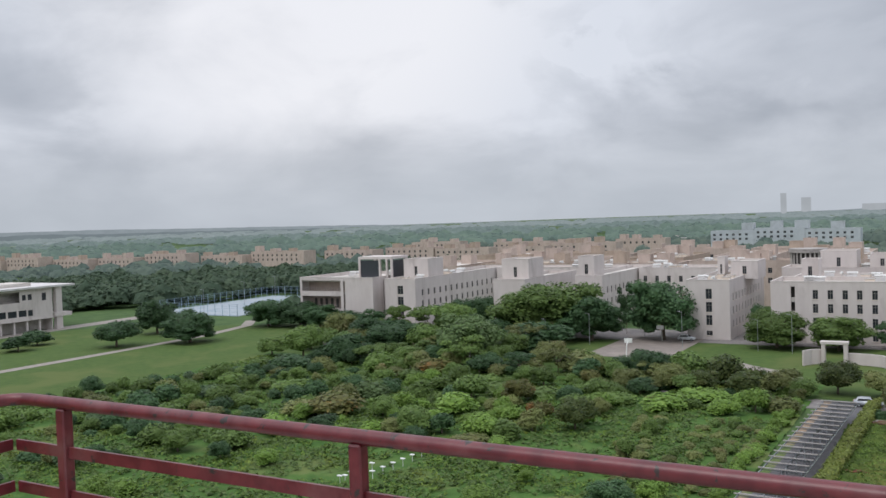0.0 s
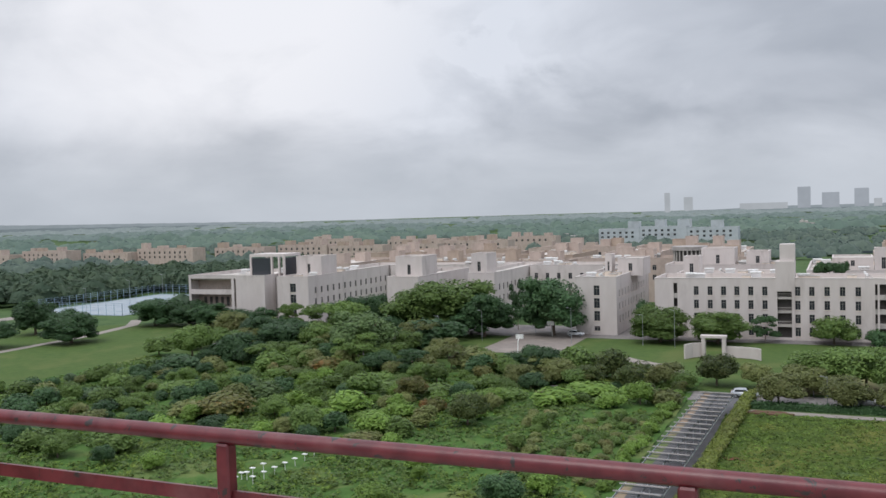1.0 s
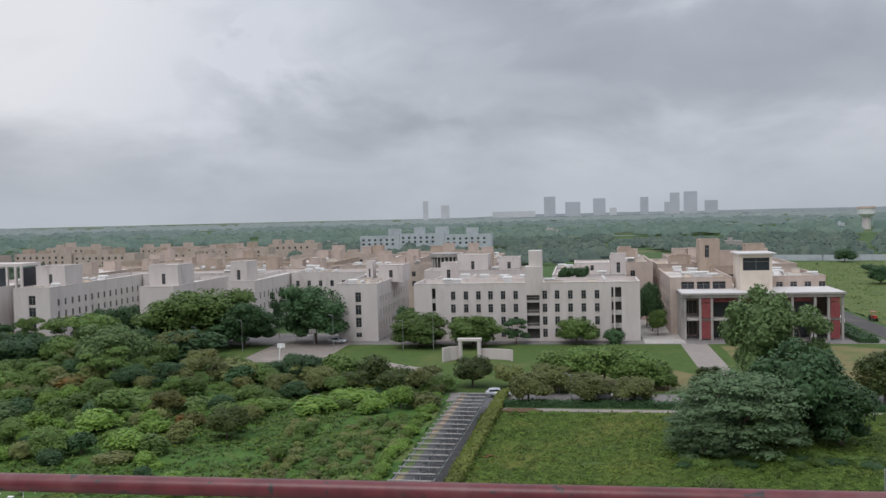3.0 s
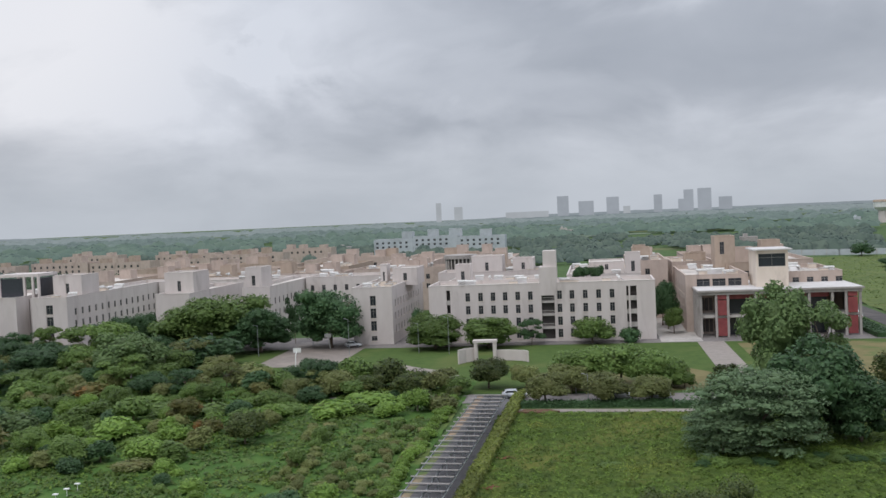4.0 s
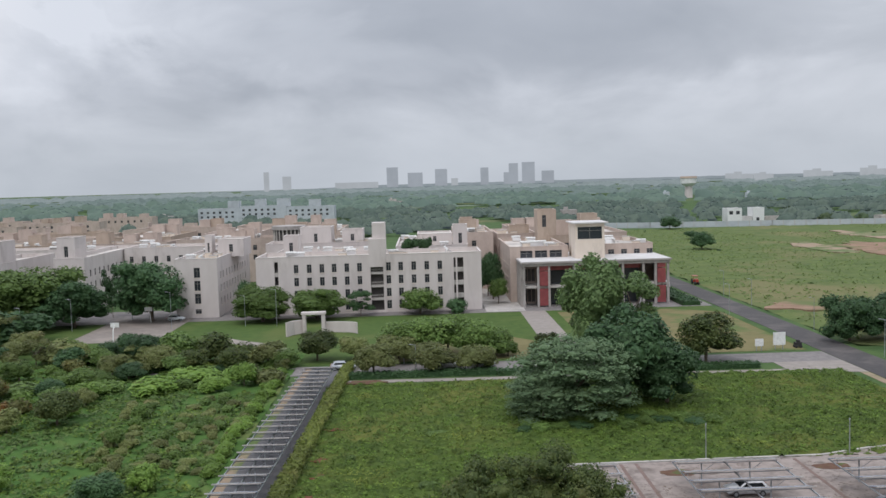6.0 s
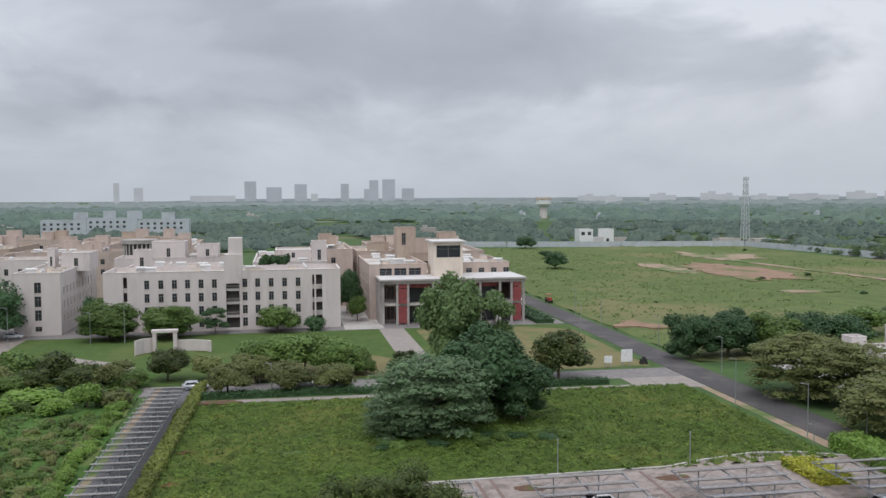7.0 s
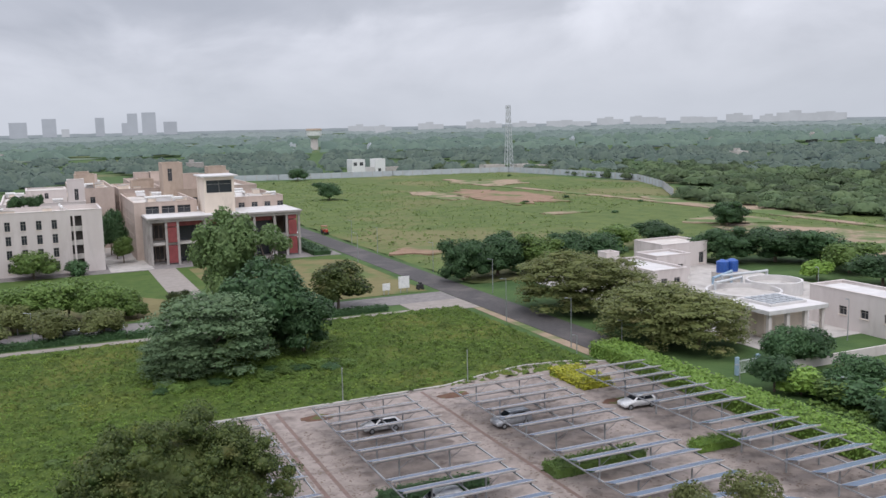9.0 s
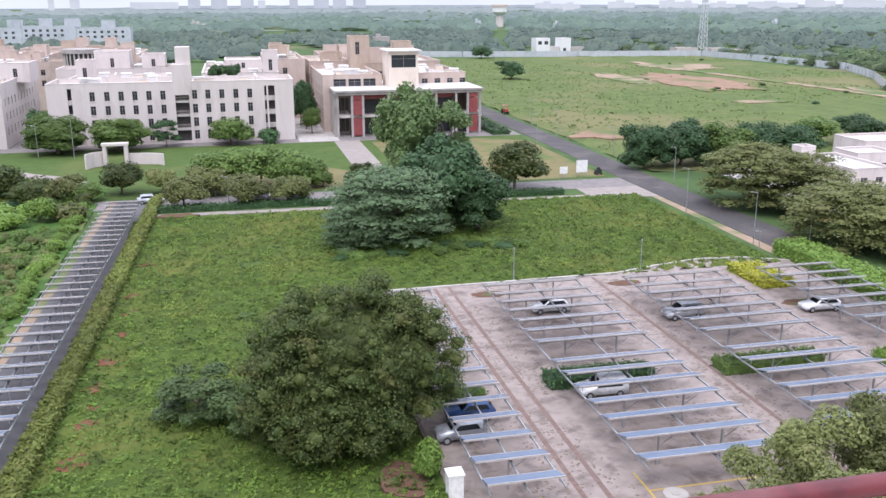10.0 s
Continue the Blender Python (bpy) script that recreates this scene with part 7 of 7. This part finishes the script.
block(197.2, 203.8, 557, 566, 3.6, ROOF_WHITE, "low white annexe between two houses", (), (), (), (), 0.3, ROOF_WHITE, "annexe", "house", 0.0, "white houses")
block(212, 226, 558, 566, 3.2, CONCRETE, "low grey shed by the white houses", (), (), (), (), 0.3, ROOF, "shed", "shed", 0.0, "white houses")
wt = thing("water_tower", "cream water tower with a wide round bowl", "water tower", (333, 1130, 0))
wt.scale = (1.25, 1.25, 1.25)
bm = bmesh.new()
tube(bm, (0, 0, -1), (0, 0, 11.5), 4.0, 3.6, 24)
part("shaft", bm, WHITE, wt)
bm = bmesh.new()
tube(bm, (0, 0, 11.5), (0, 0, 14.5), 4.2, 7.6, 28)
tube(bm, (0, 0, 14.5), (0, 0, 19.6), 7.6, 7.9, 28)
part("bowl", bm, WHITE_PAINT, wt, "white bowl")
bm = bmesh.new()
tube(bm, (0, 0, 19.6), (0, 0, 21.6), 8.4, 7.8, 28)
part("lid", bm, TAN, wt)

rng = random.Random(77)
for k in range(26):
    r, a = rng.uniform(620, 1350), radians(rng.uniform(-58, 20))
    x, y = -r * math.sin(a), r * math.cos(a)
    if not free(x, y):
        continue
    w, h = rng.uniform(7, 13), rng.uniform(6.0, 8.0)
    bm = bmesh.new()
    box(bm, x, x + w, y, y + 8, 0, h)
    box(bm, x + w * 0.2, x + w * 0.45, y + 2, y + 6, h, h + 2)
    bmesh.ops.remove_doubles(bm, verts=bm.verts, dist=0.001)
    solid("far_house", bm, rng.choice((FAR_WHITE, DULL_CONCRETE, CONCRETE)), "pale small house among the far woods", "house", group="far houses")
# ---- roof clutter ----
rng = random.Random(14)
roofs = [(-38, 10, 223, 234, 13.35), (-150, -141, 222, 284, 13.5), (-60, -52, 222, 261, 13.6), (-44, -16, 263, 275, 13.9), (-7, 11, 252, 289, 13.1), (-38, -14, 242, 257, 12.7), (-86, -63, 267, 279, 13.7), (-138, -98, 273, 283, 13.5), (-180, -158, 235, 249, 13.8), (24, 36, 234, 267, 13.3), (47, 59, 238, 261, 13.1), (-158, -122, 301, 313, 13.1), (-115, -86, 297, 309, 13.3), (-80, -52, 301, 313, 13.7), (-45, -24, 297, 309, 14.1), (-110, -92, 324, 358, 13.7), (-78, -62, 328, 363, 13.9), (-48, -32, 324, 358, 14.3), (10, 19, 264, 298, 15.6), (23, 33, 274, 298, 14.3)]
heater = None
tankm = None
for x0, x1, y0, y1, z in roofs:
    for k in range(12 if (x1 - x0) * (y1 - y0) > 300 else 7):
        x, y = rng.uniform(x0 + 0.8, x1 - 0.8), rng.uniform(y0 + 0.8, y1 - 0.8)
        if rng.random() < 0.55:
            m4 = Matrix.Translation((x, y, z)) @ Matrix.Rotation(rng.choice((0, 0.1, math.pi / 2)), 4, "Z")
            if heater is None:
                heater = thing("solar_heater", "white tilted solar water heater on a roof", "water heater", (0, 0, 0), "solar heaters")
                bm = bmesh.new()
                vs = [bm.verts.new(p) for p in ((-1.2, -0.8, 0.3), (1.2, -0.8, 0.3), (1.2, 0.8, 1.3), (-1.2, 0.8, 1.3))]
                bm.faces.new(vs)
                bmesh.ops.solidify(bm, geom=list(bm.faces), thickness=0.08)
                part("collector", bm, ROOF_WHITE, heater)
                bm = bmesh.new()
                tube(bm, (-1.3, 0.9, 1.45), (1.3, 0.9, 1.45), 0.28, n=10)
                part("drum", bm, WHITE_PAINT, heater)
                bm = bmesh.new()
                for sx in (-1.1, 1.05):
                    box(bm, sx, sx + 0.05, 0.75, 0.8, 0, 1.3)
                    box(bm, sx, sx + 0.05, -0.75, -0.7, 0, 0.32)
                part("stand", bm, STEEL, heater)
                heater.matrix_basis = m4
            else:
                copy_thing(heater, m4)
        else:
            m4 = Matrix.Translation((x, y, z))
            if tankm is None:
                tankm = thing("roof_box", "pale concrete box on a roof", "roof box", (0, 0, 0), "roof boxes")
                bm = bmesh.new()
                box(bm, -1.0, 1.0, -0.8, 0.8, 0, 1.2)
                part("body", bm, CREAM, tankm)
                bm = bmesh.new()
                box(bm, -1.1, 1.1, -0.9, 0.9, 1.2, 1.32)
                part("lid", bm, CONCRETE, tankm)
                tankm.matrix_basis = m4
            else:
                copy_thing(tankm, m4)

# ---- distance: towers and a line of woods, mist painted into their glow ----
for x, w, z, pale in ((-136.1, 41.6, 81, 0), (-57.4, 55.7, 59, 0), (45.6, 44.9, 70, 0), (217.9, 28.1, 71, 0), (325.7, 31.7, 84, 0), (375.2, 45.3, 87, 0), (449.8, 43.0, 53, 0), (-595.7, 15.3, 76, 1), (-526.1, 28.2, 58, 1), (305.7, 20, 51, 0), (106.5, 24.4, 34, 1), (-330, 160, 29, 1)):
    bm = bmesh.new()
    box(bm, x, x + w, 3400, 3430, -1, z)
    tagged(solid("tower_block", bm, MIST_TOWER_PALE if pale else MIST_TOWER, "grey tower block, mist painted into its flat glow", "tower block", "", "towers in the mist"))
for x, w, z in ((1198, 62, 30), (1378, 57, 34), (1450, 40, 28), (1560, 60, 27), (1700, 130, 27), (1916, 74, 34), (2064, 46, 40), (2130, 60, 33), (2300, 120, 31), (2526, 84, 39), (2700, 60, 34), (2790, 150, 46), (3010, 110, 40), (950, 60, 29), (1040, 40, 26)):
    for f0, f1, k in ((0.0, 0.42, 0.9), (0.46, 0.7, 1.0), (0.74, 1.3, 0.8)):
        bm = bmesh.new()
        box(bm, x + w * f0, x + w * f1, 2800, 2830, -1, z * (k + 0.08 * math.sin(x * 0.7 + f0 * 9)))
        solid("far_block", bm, MIST_TOWER_PALE, "pale far city block, mist painted into its flat glow", "tower block", "", "towers in the mist")


def mist_belt(name, radius, z, rough, material, seed):
    """A belt of woods round the plain, kilometres away."""
    vs, fs = [], []
    n = 700
    for k in range(n + 1):
        a = radians(75 - 155 * k / n)
        west = math.degrees(a)
        h = z * min(2.2, max(0.15, (west - 28) / 12 if west > 30 else min(0.8, (10 - west) / 8))) + rough * (noise.noise(Vector((k * 0.05, seed, 0))) + 0.6 * noise.noise(Vector((k * 0.35, seed, 4))))
        for r, zz in ((radius, -1), (radius, h), (radius + 60, h - 1.0), (radius + 60, -1)):
            vs.append((-r * math.sin(a), r * math.cos(a), zz))
    for k in range(n):
        for i in range(3):
            fs.append((4 * k + i, 4 * k + i + 1, 4 * k + i + 5, 4 * k + i + 4))
    return tagged(new(name, arrays_mesh(name, np.array(vs), np.array(fs), material)), "belt of woods along the horizon, mist painted into its glow", "backdrop", "", "structure")


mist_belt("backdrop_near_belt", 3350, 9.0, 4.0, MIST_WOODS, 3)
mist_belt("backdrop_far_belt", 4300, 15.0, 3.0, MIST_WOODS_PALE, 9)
